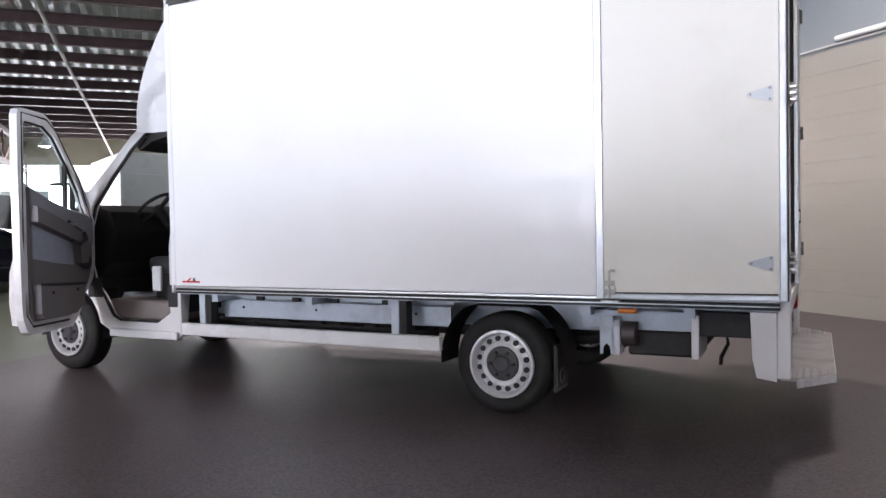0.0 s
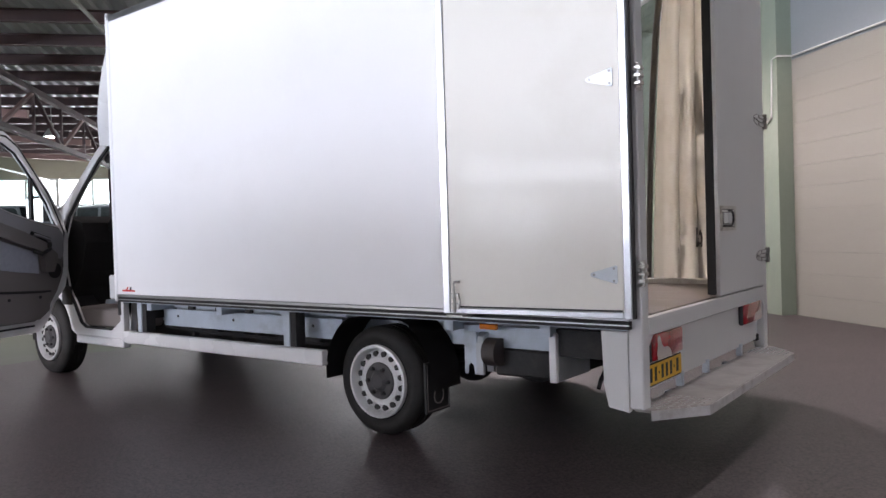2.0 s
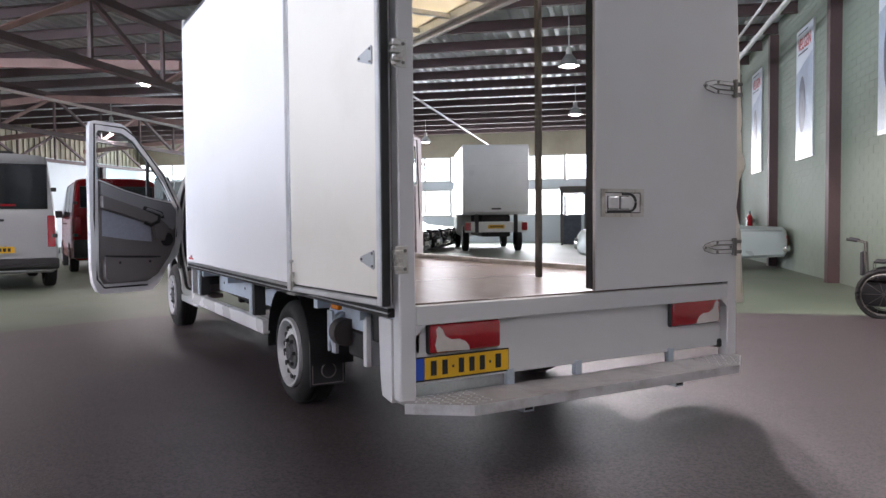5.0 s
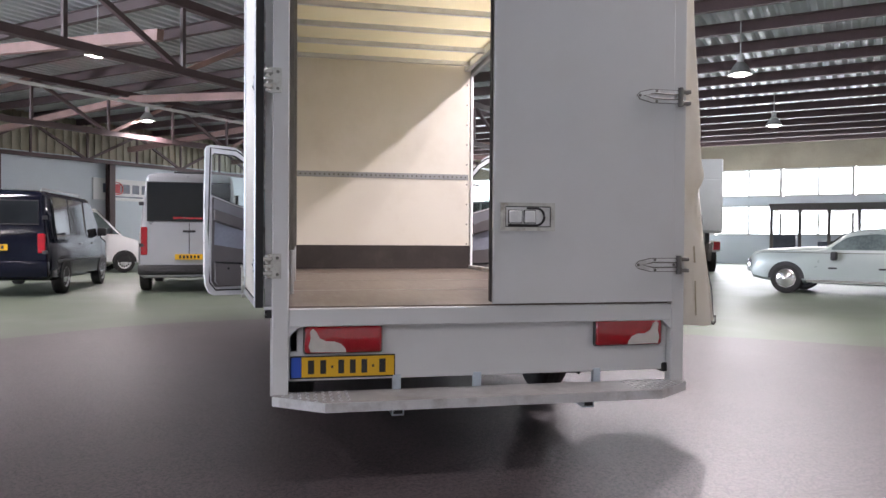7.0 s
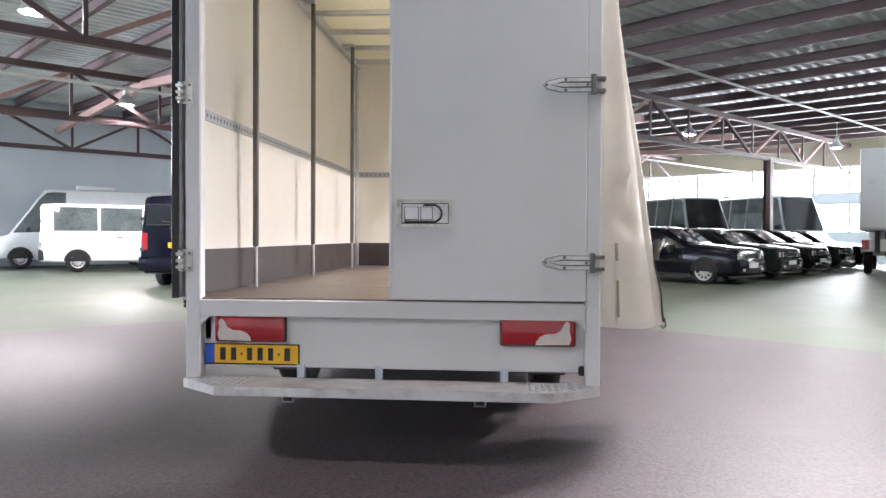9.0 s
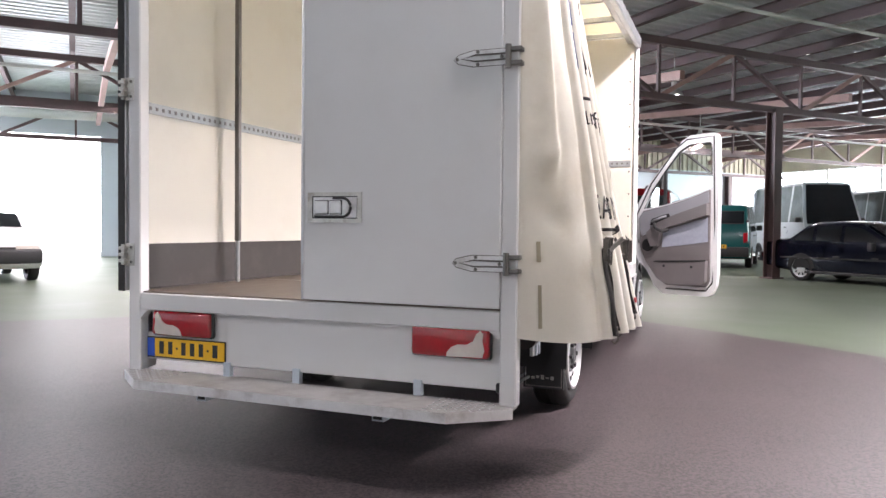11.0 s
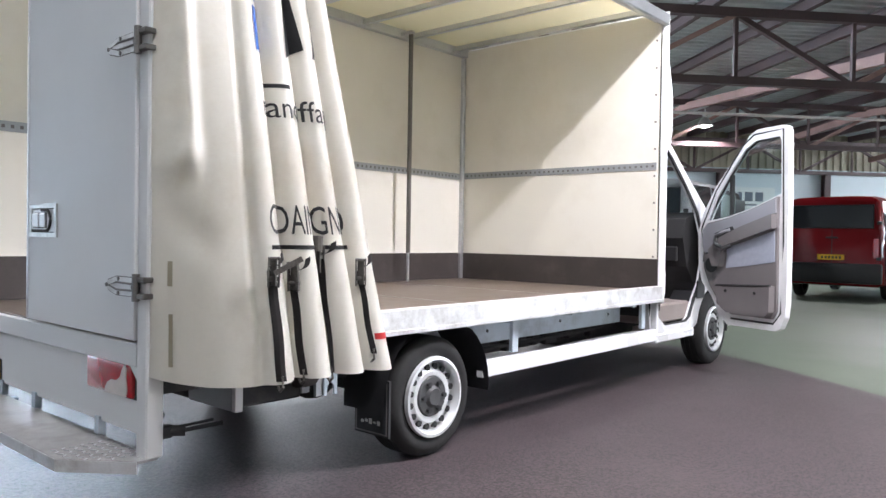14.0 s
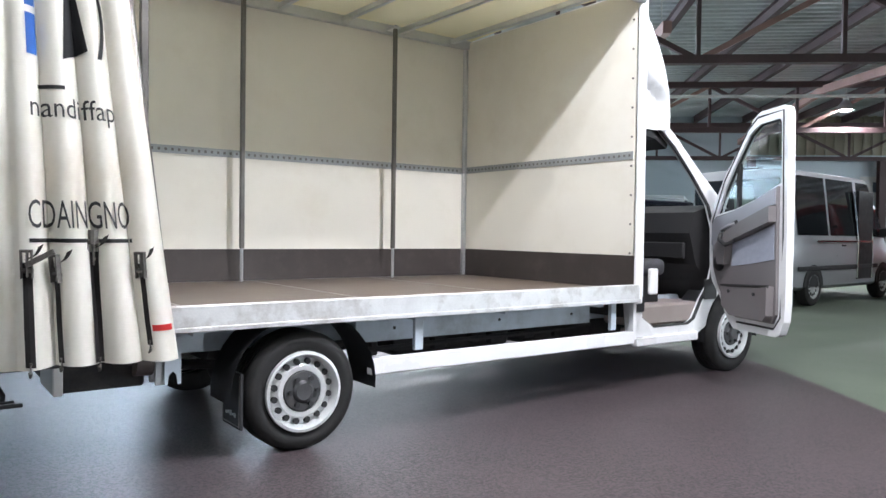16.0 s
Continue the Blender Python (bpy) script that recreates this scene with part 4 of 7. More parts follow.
bmesh.ops.create_uvsphere(bm, u_segments=16, v_segments=10, radius=0.17, matrix=Matrix.Translation((-1.512, YC, 0.33)))
P("rear_axle", bm, "chassis", smooth=True)
bm = tube(bmesh.new(), [(-2.4, 5.5, 0.42), (-1.9, 5.45, 0.4), (-1.1, 5.42, 0.45), (-0.95, 5.4, 0.44)], 0.03, 10)
P("exhaust_pipe", bm, "chassis", smooth=True)
bm = rod(bmesh.new(), (-4.2, YC, 0.42), (-1.5, YC, 0.38), 0.045, 12)
P("drive_shaft", bm, "chassis", smooth=True)
for y in (5.22, 6.13):
    bm = bmesh.new()
    tube(bm, [(-2.15, y, 0.5), (-1.8, y, 0.42), (-1.51, y, 0.39), (-1.05, y, 0.43), (-0.7, y, 0.52)], 0.03, 8)
    P("leaf_spring", bm, "chassis", smooth=True)
for (x, y) in ((-0.2, 5.0), (-0.12, 6.35)):
    bm = tube(bmesh.new(), [(x, y, 0.6), (x + 0.02, y, 0.48), (x - 0.02, y, 0.40), (x - 0.02, y - 0.03, 0.36)], 0.012, 6)
    P("tow_hook", bm, "chassis")
P("side_lamp", boxes((-0.76, -0.65, YL + 0.075, YL + 0.10, 0.68, 0.71), bevel=0.005), "amber", label="amber side marker lamp")
P("side_lamp", boxes((-3.98, -3.88, YL + 0.10, YL + 0.13, 0.67, 0.70), bevel=0.005), "amber", label="amber side marker lamp")
P("side_lamp", boxes((-0.82, -0.71, YR - 0.10, YR - 0.075, 0.64, 0.67), bevel=0.005), "amber", label="amber side marker lamp")
P("side_lamp", boxes((-3.98, -3.88, YR - 0.13, YR - 0.10, 0.67, 0.70), bevel=0.005), "amber", label="amber side marker lamp")
# corner clutter at the right rear: hook and hose stub
bm = box(bmesh.new(), 0.02, 0.13, YR - 0.06, YR - 0.02, 0.405, 0.455, 0.008)
rod(bm, (0.03, YR - 0.04, 0.43), (-0.02, YR - 0.01, 0.428), 0.022, 10)
rod(bm, (-0.02, YR - 0.01, 0.43), (-0.17, YR + 0.01, 0.435), 0.009, 8)
rod(bm, (0.0, YR - 0.02, 0.445), (-0.14, YR - 0.01, 0.45), 0.006, 8)
P("cable_socket", bm, "chassis", label="grimy trailer socket with a stub")
# side guard rails
for s, y, z in ((1, YL + 0.035, 0.391), (-1, YR - 0.09, 0.372)):
    g = P("side_guard", box(bmesh.new(), -4.24, -1.93, y, y + 0.055, z, z + 0.096, 0.006), "paint", label="white aluminium side guard rail")
    for x in (-2.27, -4.02):
        P("guard_post", boxes((x - 0.03, x + 0.03, y + 0.012, y + 0.04, 0.49, 0.725), bevel=0.003), "galv", g)
        if s > 0:
            P("post_web", boxes((x + 0.031, x + 0.085, y + 0.02, y + 0.1, 0.49, 0.725)), "chassis", g)
    P("guard_end", boxes((-4.27, -4.235, y, y + 0.05, 0.40, 0.74), bevel=0.004), "paint", g)


# wheels
def wheel(x, y, out, r=0.345, name="wheel"):
    """Steel wheel; out is -1 or 1, the side that the rim faces."""
    w = P(name, lathe_tyre(r, out), "rubber", label="black road tyre on a silver steel rim", smooth=True)
    w.matrix_basis = Matrix.Translation((x, y, r))
    bm = bmesh.new()
    R = 0.215
    prof = [(0.02, R + 0.005), (-0.015, R + 0.003), (-0.018, R - 0.012), (0.0, R - 0.022), (0.035, R - 0.03), (0.03, R - 0.05), (0.012, R - 0.075), (0.014, R - 0.1), (0.03, R - 0.115), (0.02, 0.075), (0.02, 0.0)]
    lathe(bm, [(o * out, q) for o, q in prof], 40)
    rim = P("rim", bm, "rim", w, "silver steel rim", True)
    for k in range(16):
        bm = bmesh.new()
        a = 2 * math.pi * (k + 0.5) / 16
        c = Vector(((R - 0.052) * math.cos(a), 0, (R - 0.052) * math.sin(a)))
        q = Matrix.Translation(c + Vector((0, out * 0.024, 0))) @ Matrix.Rotation(radians(90), 4, "X")
        bmesh.ops.create_cone(bm, cap_ends=True, segments=12, radius1=0.0175, radius2=0.0175, depth=0.02, matrix=q)
        P("vent_hole", bm, "ink", w)
    bm = bmesh.new()
    lathe(bm, [(out * -0.012, 0.0), (out * -0.014, 0.045), (out * -0.008, 0.05), (out * 0.004, 0.062), (out * 0.006, 0.106), (out * 0.022, 0.114)], 24)
    P("hub_cap", bm, "hubgrey", w, "grey plastic hub cap", True)
    for k in range(6):
        bm = bmesh.new()
        a = 2 * math.pi * k / 6
        c = Vector((0.08 * math.cos(a), out * 0.0, 0.08 * math.sin(a)))
        bmesh.ops.create_cone(bm, cap_ends=True, segments=6, radius1=0.015, radius2=0.011, depth=0.03, matrix=Matrix.Translation(c) @ Matrix.Rotation(radians(90), 4, "X"))
        P("wheel_nut", bm, "black", w)
    return w


def lathe_tyre(r, out):
    bm = bmesh.new()
    w = 0.215
    rings = [(0.0, 0.205), (0.012, 0.225), (-0.005, 0.255), (-0.002, 0.29), (0.012, r - 0.02), (0.03, r - 0.004), (0.045, r)]
    prof = [(out * o, q) for o, q in rings]
    for g in (0.06, 0.1, 0.145):
        prof += [(out * g, r), (out * g, r - 0.008), (out * (g + 0.01), r - 0.008), (out * (g + 0.01), r)]
    prof += [(out * (w - 0.03), r), (out * (w - 0.012), r - 0.02), (out * w, 0.28), (out * (w - 0.02), 0.2)]
    lathe(bm, prof, 48)
    return bm


wheel(-1.512, 4.68, 1, 0.327)
wheel(-1.512, 6.71, -1, 0.327)
wheel(-5.69, 4.70, 1)
wheel(-5.69, 6.635, -1)
for y0, y1 in ((YL + 0.075, YL + 0.345), (YR - 0.30, YR)):
    bm = bmesh.new()
    grid(bm, lambda i, j: (-1.512 + 0.425 * math.cos(math.radians(-5 + 190 * i)), y0 + (y1 - y0) * j, min(0.70, 0.345 + 0.42 * math.sin(math.radians(-5 + 190 * i)))), 20, 2)
    bmesh.ops.solidify(bm, geom=bm.faces[:], thickness=0.012)
    P("mudguard", bm, "black", label="black plastic mudguard", smooth=True)
    P("mud_flap", boxes((-1.165, -1.15, y0 + 0.02, y1 - 0.03, 0.17, 0.46)), "black", label="black mud flap")
    fl = P("flap_border", boxes((-1.1495, -1.146, y0 + 0.03, y0 + 0.036, 0.18, 0.45), (-1.1495, -1.146, y1 - 0.046, y1 - 0.04, 0.18, 0.45), (-1.1495, -1.146, y0 + 0.036, y1 - 0.046, 0.18, 0.186)), "trim", label="moulded flap border")
    if y0 < YC:
        c = (y0 + y1) / 2
        P("flap_mark", tube(bmesh.new(), [(-1.148, c + 0.045 * math.cos(a), 0.26 + 0.045 * math.sin(a)) for a in [2 * math.pi * k / 20 for k in range(20)]], 0.004, 6, True), "trim", fl, "moulded round mark")
    else:
        for k in range(5):
            P("flap_mark", boxes((-1.1495, -1.1465, y0 + 0.07 + 0.03 * k, y0 + 0.09 + 0.03 * k, 0.225 + 0.006 * (k % 2), 0.24 + 0.006 * (k % 3))), "steel", fl)

# ---------------------------------------------------------------- cab
def cab_y(z, side):
    """Half width of the cab at height z: slight bulge at the belt, leaning in above."""
    h = 0.965 - 0.02 * abs(z - 1.0) - (0.20 * (z - 1.25) ** 1.25 if z > 1.25 else 0)
    return YC + side * h


WA = [(-5.70 + 0.415 * math.cos(math.radians(a)), 0.36 + 0.415 * math.sin(math.radians(a))) for a in range(175, -1, -15)]
SHELL = [(-4.33, 0.36), (-4.33, 2.25), (-4.55, 2.27), (-4.82, 2.22), (-5.03, 2.06), (-5.25, 1.80), (-5.50, 1.55), (-5.72, 1.33), (-6.0, 1.27), (-6.35, 1.17), (-6.55, 1.05), (-6.66, 0.85), (-6.70, 0.55), (-6.66, 0.34), (-6.2, 0.33)] + WA + [(-5.16, 0.37), (-4.7, 0.36)]
HOLE = [(-4.45, 0.55), (-4.44, 1.1), (-4.44, 2.12), (-4.62, 2.16), (-4.83, 2.11), (-5.01, 1.95), (-5.2, 1.70), (-5.36, 1.46), (-5.40, 1.25), (-5.41, 0.98), (-5.36, 0.80), (-5.24, 0.66), (-5.14, 0.50), (-5.05, 0.46), (-4.6, 0.46)]
for side in (-1, 1):
    bm = plate(bmesh.new(), SHELL, 0, -0.055 * side, hole=HOLE)
    for v in bm.verts:
        v.co.y += cab_y(v.co.z, side) + (-side * 0.10 * max(0, (-5.9 - v.co.x)) / 0.8)
    P("cab_side", bm, "paint", label="white cab side with an open doorway")
    bm = bmesh.new()
    tube(bm, [(x * 1.0, cab_y(z, side) - side * 0.02, z) for x, z in HOLE], 0.016, 6, True)
    P("door_seal", bm, "seal", smooth=True)
    bm = bmesh.new()
    grid(bm, lambda i, j: (-5.70 + 0.41 * math.cos(math.radians(190 - 200 * i)), cab_y(0.6, side) - side * (0.02 + 0.3 * j), 0.36 + 0.41 * math.sin(math.radians(190 - 200 * i))), 18, 2)
    P("wheel_arch", bm, "black", label="black wheel arch liner", smooth=True)
    P("rubbing_strip", boxes((-4.46, -4.31, min(cab_y(0.7, side), cab_y(0.7, side) + side * 0.012), max(cab_y(0.7, side), cab_y(0.7, side) + side * 0.012), 0.60, 0.78), bevel=0.005), "black", label="black rubbing strip")
    P("rubbing_strip", boxes((-5.42, -5.24, min(cab_y(0.75, side), cab_y(0.75, side) + side * 0.012), max(cab_y(0.75, side), cab_y(0.75, side) + side * 0.012), 0.66, 0.83), bevel=0.005), "black", label="black rubbing strip")
    bm = boxes((-5.15, -4.36, min(YC + side * 0.92, YC + side * 0.985), max(YC + side * 0.92, YC + side * 0.985), 0.33, 0.40), bevel=0.008)
    P("door_sill", bm, "paint", label="white door sill")
    bm = boxes((-5.0, -4.5, min(YC + side * 0.7, YC + side * 0.94), max(YC + side * 0.7, YC + side * 0.94), 0.40, 0.44))
    P("entry_step", bm, "cabfloor", label="grey entry step")

# top, windscreen, bonnet and nose as strips between the two sides
def strip(name, pts, mat, label, inset=0.03, n=10, crown=0.04, thick=0.02):
    bm = bmesh.new()

    def f(i, j):
        t = i * (len(pts) - 1)
        k = min(int(t), len(pts) - 2)
        q = t - k
        x = pts[k][0] * (1 - q) + pts[k + 1][0] * q
        z = pts[k][1] * (1 - q) + pts[k + 1][1] * q
        h = (cab_y(z, 1) - YC) - inset - 0.10 * max(0, (-5.9 - x)) / 0.8
        s = 2 * j - 1
        return (x - crown * (1 - s * s) * (1.0 if x < -4.9 else 0.0), YC + h * s, z + crown * 0.6 * (1 - s * s))
    grid(bm, f, (len(pts) - 1) * 3, n)
    bmesh.ops.solidify(bm, geom=bm.faces[:], thickness=thick)
    return P(name, bm, mat, label=label, smooth=True)


strip("cab_roof", [(-4.33, 2.25), (-4.55, 2.27), (-4.82, 2.22), (-4.99, 2.085)], "paint", "white cab roof")
ws = strip("windscreen", [(-4.99, 2.085), (-5.25, 1.80), (-5.50, 1.55), (-5.72, 1.33)], "glass", "clear windscreen", thick=0.006)
ws.visible_shadow = False
strip("bonnet", [(-5.72, 1.33), (-6.0, 1.27), (-6.35, 1.17), (-6.55, 1.05)], "paint", "white bonnet")
strip("nose", [(-6.55, 1.05), (-6.66, 0.85), (-6.70, 0.55), (-6.66, 0.34)], "black", "black grille and bumper")
P("cab_back", boxes((-4.36, -4.335, cab_y(1.0, -1) + 0.03, cab_y(1.0, 1) - 0.03, 0.55, 1.25)), "cabin")
P("cab_back_upper", boxes((-4.36, -4.335, cab_y(2.1, -1) + 0.02, cab_y(2.1, 1) - 0.02, 1.25, 2.25)), "cabin")
bm = bmesh.new()
plate(bm, [(-4.37, 2.19), (-4.37, 2.02), (-4.6, 2.04), (-4.85, 2.0), (-4.99, 1.93), (-5.02, 1.98), (-4.86, 2.15), (-4.6, 2.2)], YC - 0.74, YC + 0.74)
P("headliner", bm, "cabin", label="dark grey roof lining and sun visors")
P("cab_floor", boxes((-5.55, -4.36, YC - 0.88, YC + 0.88, 0.55, 0.62)), "cabfloor", label="grey-brown cab floor")
for side in (-1, 1):
    bm = bmesh.new()
    box(bm, -5.25, -4.45, min(YC + side * 0.55, YC + side * 0.90), max(YC + side * 0.55, YC + side * 0.90), 0.47, 0.64, 0.02)
    P("footwell_step", bm, "cabfloor", label="moulded grey footwell", smooth=True)
    bm = box(bmesh.new(), -4.72, -4.62, min(YC + side * 0.86, YC + side * 0.90), max(YC + side * 0.86, YC + side * 0.90), 0.72, 0.93, 0.012)
    P("seat_side_panel", bm, "white", label="pale seat side panel")
bm = bmesh.new()
plate(bm, [(-5.30, 0.95), (-5.20, 1.22), (-5.26, 1.40), (-5.50, 1.47), (-5.72, 1.38), (-5.74, 0.72), (-5.55, 0.62), (-5.45, 0.80)], YC - 0.84, YC + 0.84)
dash = P("dashboard", bm, "cabin", label="dark dashboard")
P("dash_tray", boxes((-5.24, -5.20, YC + 0.15, YC + 0.78, 1.0, 1.14), bevel=0.01), "cabin", dash)
P("dash_console", boxes((-5.26, -5.16, YC - 0.18, YC + 0.12, 0.75, 1.2), bevel=0.015), "cabin", dash)
bm = bmesh.new()
c = Vector((-5.13, YC - 0.42, 1.42))
q = Matrix.Translation(c) @ Matrix.Rotation(radians(-42), 4, "Y")
tube(bm, [q @ Vector((0.21 * math.cos(a), 0.21 * math.sin(a), 0)) for a in [2 * math.pi * k / 28 for k in range(28)]], 0.016, 8, True)
sw = P("steering_wheel", bm, "black", label="black steering wheel", smooth=True)
bm = bmesh.new()
for a in (0, 2.6, -2.6):
    bar(bm, q @ Vector((0, 0, 0)), q @ Vector((0.2 * math.cos(a), 0.2 * math.sin(a), 0)), 0.04, 0.02)
rod(bm, q @ Vector((0, 0, 0.03)), q @ Vector((0, 0, -0.22)), 0.045, 12)
P("hub", bm, "black", sw)


def cab_seat(y, w):
    s = P("seat", box(bmesh.new(), -4.98, -4.5, y - w / 2, y + w / 2, 0.86, 1.0, 0.05, seg=3), "seat", label="dark fabric cab seat", smooth=True)
    bm = box(bmesh.new(), -0.07, 0.07, -w / 2, w / 2, 0.0, 0.66, 0.05, seg=3)
    bmesh.ops.transform(bm, matrix=pose(-4.50, y, 0.98, 0, 8, 0), verts=bm.verts)
    P("backrest", bm, "seat", s, smooth=True)
    bm = box(bmesh.new(), -0.05, 0.05, -0.13, 0.13, 0.68, 0.86, 0.04, seg=3)
    bmesh.ops.transform(bm, matrix=pose(-4.50, y, 0.98, 0, 8, 0), verts=bm.verts)
    P("headrest", bm, "seat", s, smooth=True)
    P("seat_base", boxes((-4.92, -4.5, y - w / 2 + 0.04, y + w / 2 - 0.04, 0.62, 0.86)), "cabin", s)


cab_seat(YC - 0.45, 0.52)
cab_seat(YC + 0.35, 0.86)

# wind deflector over the cab
bm = bmesh.new()


def defl(i, j):
    s = 2 * j - 1
    a = i * math.pi / 2
    x = -4.36 - 0.56 * (1 - math.sin(a) ** 1.6) - 0.06 * (1 - i)
    z = 2.12 + 0.87 * math.sin(a) ** 0.9
    w = 0.84 + 0.16 * math.sin(a)
    edge_in = abs(s) ** 8
    return (x + 0.08 * edge_in * (1 - i), YC + w * s, z - 0.05 * edge_in)


grid(bm, defl, 16, 24)
for side in (-1, 1):

    def cheek(i, j, side=side):
        """Side of the deflector: full above a slanting crease, hollowed out below it."""
        p = Vector(defl(i, 0.5 + side * 0.5))
        x = p.x + (-4.34 - p.x) * j
        drop = max(0.0, min(1.0, (2.33 + 0.28 * j - p.z) / 0.05))
        return (x, p.y - side * 0.075 * drop * min(1.0, 6 * j), p.z)

    grid(bm, cheek, 30, 16)
P("wind_deflector", bm, "paint", label="white rounded wind deflector on the cab roof", smooth=True)


# cab doors, both open
def cab_door(side):
    hinge = Vector((-5.42, cab_y(1.0, side) - side * 0.01, 0))
    d = P("cab_door", bmesh_door_skin(side), "paint", label="white cab door, wide open, grey inner trim")
    d.matrix_basis = Matrix.Translation(hinge) @ Matrix.Rotation(radians(66.0 if side > 0 else -69.0), 4, "Z")
    t = -side

    def Q(name, bm, mat, label="", smooth=False, parent=None):
        return part(name, bm, M[mat], parent or d, label, smooth)

    trim = [(0.09, 0.95), (0.07, 1.28), (0.12, 1.36), (0.36, 1.405), (0.62, 1.475), (0.90, 1.575), (0.91, 0.62), (0.87, 0.55), (0.42, 0.55), (0.30, 0.62), (0.16, 0.80)]
    tr = Q("door_trim", plate(bmesh.new(), trim, t * 0.06, t * 0.085), "trim", "grey moulded door trim")
    Q("upper_trim", plate(bmesh.new(), [(0.085, 1.14), (0.085, 1.30), (0.13, 1.35), (0.36, 1.395), (0.62, 1.465), (0.89, 1.56), (0.895, 1.44), (0.55, 1.33), (0.33, 1.24), (0.2, 1.12), (0.12, 1.08)], t * 0.085, t * 0.1), "trimlight", "lighter grey upper trim", parent=tr)
    Q("armrest", plate(bmesh.new(), [(0.20, 1.12), (0.33, 1.23), (0.55, 1.32), (0.895, 1.43), (0.895, 1.31), (0.60, 1.22), (0.36, 1.15), (0.335, 0.97), (0.25, 0.97), (0.22, 1.04)], t * 0.085, t * 0.15), "trim", "dark moulded armrest bar", parent=tr)
    Q("trim_insert", plate(bmesh.new(), [(0.37, 1.14), (0.60, 1.205), (0.88, 1.29), (0.885, 1.03), (0.60, 0.985), (0.36, 0.96)], t * 0.085, t * 0.09), "insert", "blue-grey fabric insert", parent=tr)
    Q("door_pocket", plate(bmesh.new(), [(0.30, 0.80), (0.89, 0.83), (0.885, 0.61), (0.85, 0.57), (0.43, 0.57), (0.32, 0.64)], t * 0.085, t * 0.15), "trim", "door pocket", parent=tr)
    Q("pocket_lip", tube(bmesh.new(), [(0.30, t * 0.14, 0.80), (0.6, t * 0.152, 0.815), (0.89, t * 0.14, 0.83)], 0.012, 6), "cabin", "", True, tr)
    for x in (0.42, 0.74):
        Q("screw_cap", rod(bmesh.new(), (x, t * 0.15, 0.76), (x, t * 0.156, 0.76), 0.014, 10), "ink", parent=tr)
    Q("speaker_grille", rod(bmesh.new(), (0.185, t * 0.085, 0.98), (0.185, t * 0.094, 0.98), 0.07, 24), "cabin", "round speaker cover", True, tr)
    Q("handle_recess", plate(bmesh.new(), [(0.22, 1.20), (0.24, 1.27), (0.44, 1.33), (0.47, 1.28), (0.36, 1.22)], t * 0.1, t * 0.106), "cabin", parent=tr)
    Q("inner_handle", tube(bmesh.new(), [(0.25, t * 0.105, 1.235), (0.28, t * 0.135, 1.25), (0.38, t * 0.14, 1.285), (0.42, t * 0.11, 1.30)], 0.013, 8), "trimlight", "grey inner handle", True, tr)
    Q("grab_handle", tube(bmesh.new(), [(0.30, t * 0.15, 1.22), (0.33, t * 0.185, 1.17), (0.42, t * 0.19, 1.13), (0.47, t * 0.15, 1.16)], 0.017, 8), "cabin", "dark grab handle", True, tr)
    win = [(0.10, 1.38), (0.20, 1.58), (0.36, 1.80), (0.52, 1.995), (0.64, 2.065), (0.88, 2.078), (0.905, 2.045), (0.915, 1.60), (0.62, 1.49), (0.36, 1.42)]
    bm = plate(bmesh.new(), win, t * 0.028, t * 0.033)
    w = Q("door_window", bm, "glass", "clear door window")
    w.visible_shadow = False
    bm = tube(bmesh.new(), [(x, t * 0.03, z) for x, z in win], 0.012, 6, True)
    Q("window_seal", bm, "seal", "black window seal", True)
    Q("quarter_bar", bar(bmesh.new(), (0.36, t * 0.03, 1.42), (0.36, t * 0.03, 1.79), 0.03, 0.03), "seal")
    Q("lock_plate", boxes((0.955, 0.972, min(t * 0.01, t * 0.05), max(t * 0.01, t * 0.05), 1.0, 1.10)), "ink", "black lock")
    # mirror on the outer side
    bm = box(bmesh.new(), 0.03, 0.11, min(side * 0.07, side * 0.29), max(side * 0.07, side * 0.29), 1.36, 1.66, 0.035, seg=3)
    mr = Q("door_mirror", bm, "black", "black mirror housing", True)
    Q("mirror_glass", boxes((0.111, 0.113, min(side * 0.09, side * 0.27), max(side * 0.09, side * 0.27), 1.39, 1.63)), "chrome", "", False, mr)
    Q("mirror_arm", boxes((0.05, 0.10, min(side * 0.0, side * 0.1), max(side * 0.0, side * 0.1), 1.38, 1.43), bevel=0.01), "black", "", False, mr)
    Q("outer_handle", box(bmesh.new(), 0.74, 0.92, min(side * 0.0, side * 0.03), max(side * 0.0, side * 0.03), 1.12, 1.16, 0.01), "black")
    Q("door_rubber", tube(bmesh.new(), [(x, t * 0.055, z) for x, z in [(0.06, 1.0), (0.03, 1.32), (0.2, 1.66), (0.5, 2.04), (0.62, 2.12), (0.92, 2.135), (0.945, 1.2), (0.93, 0.6), (0.86, 0.51), (0.4, 0.51)]], 0.01, 6), "seal", "", True)
    return d


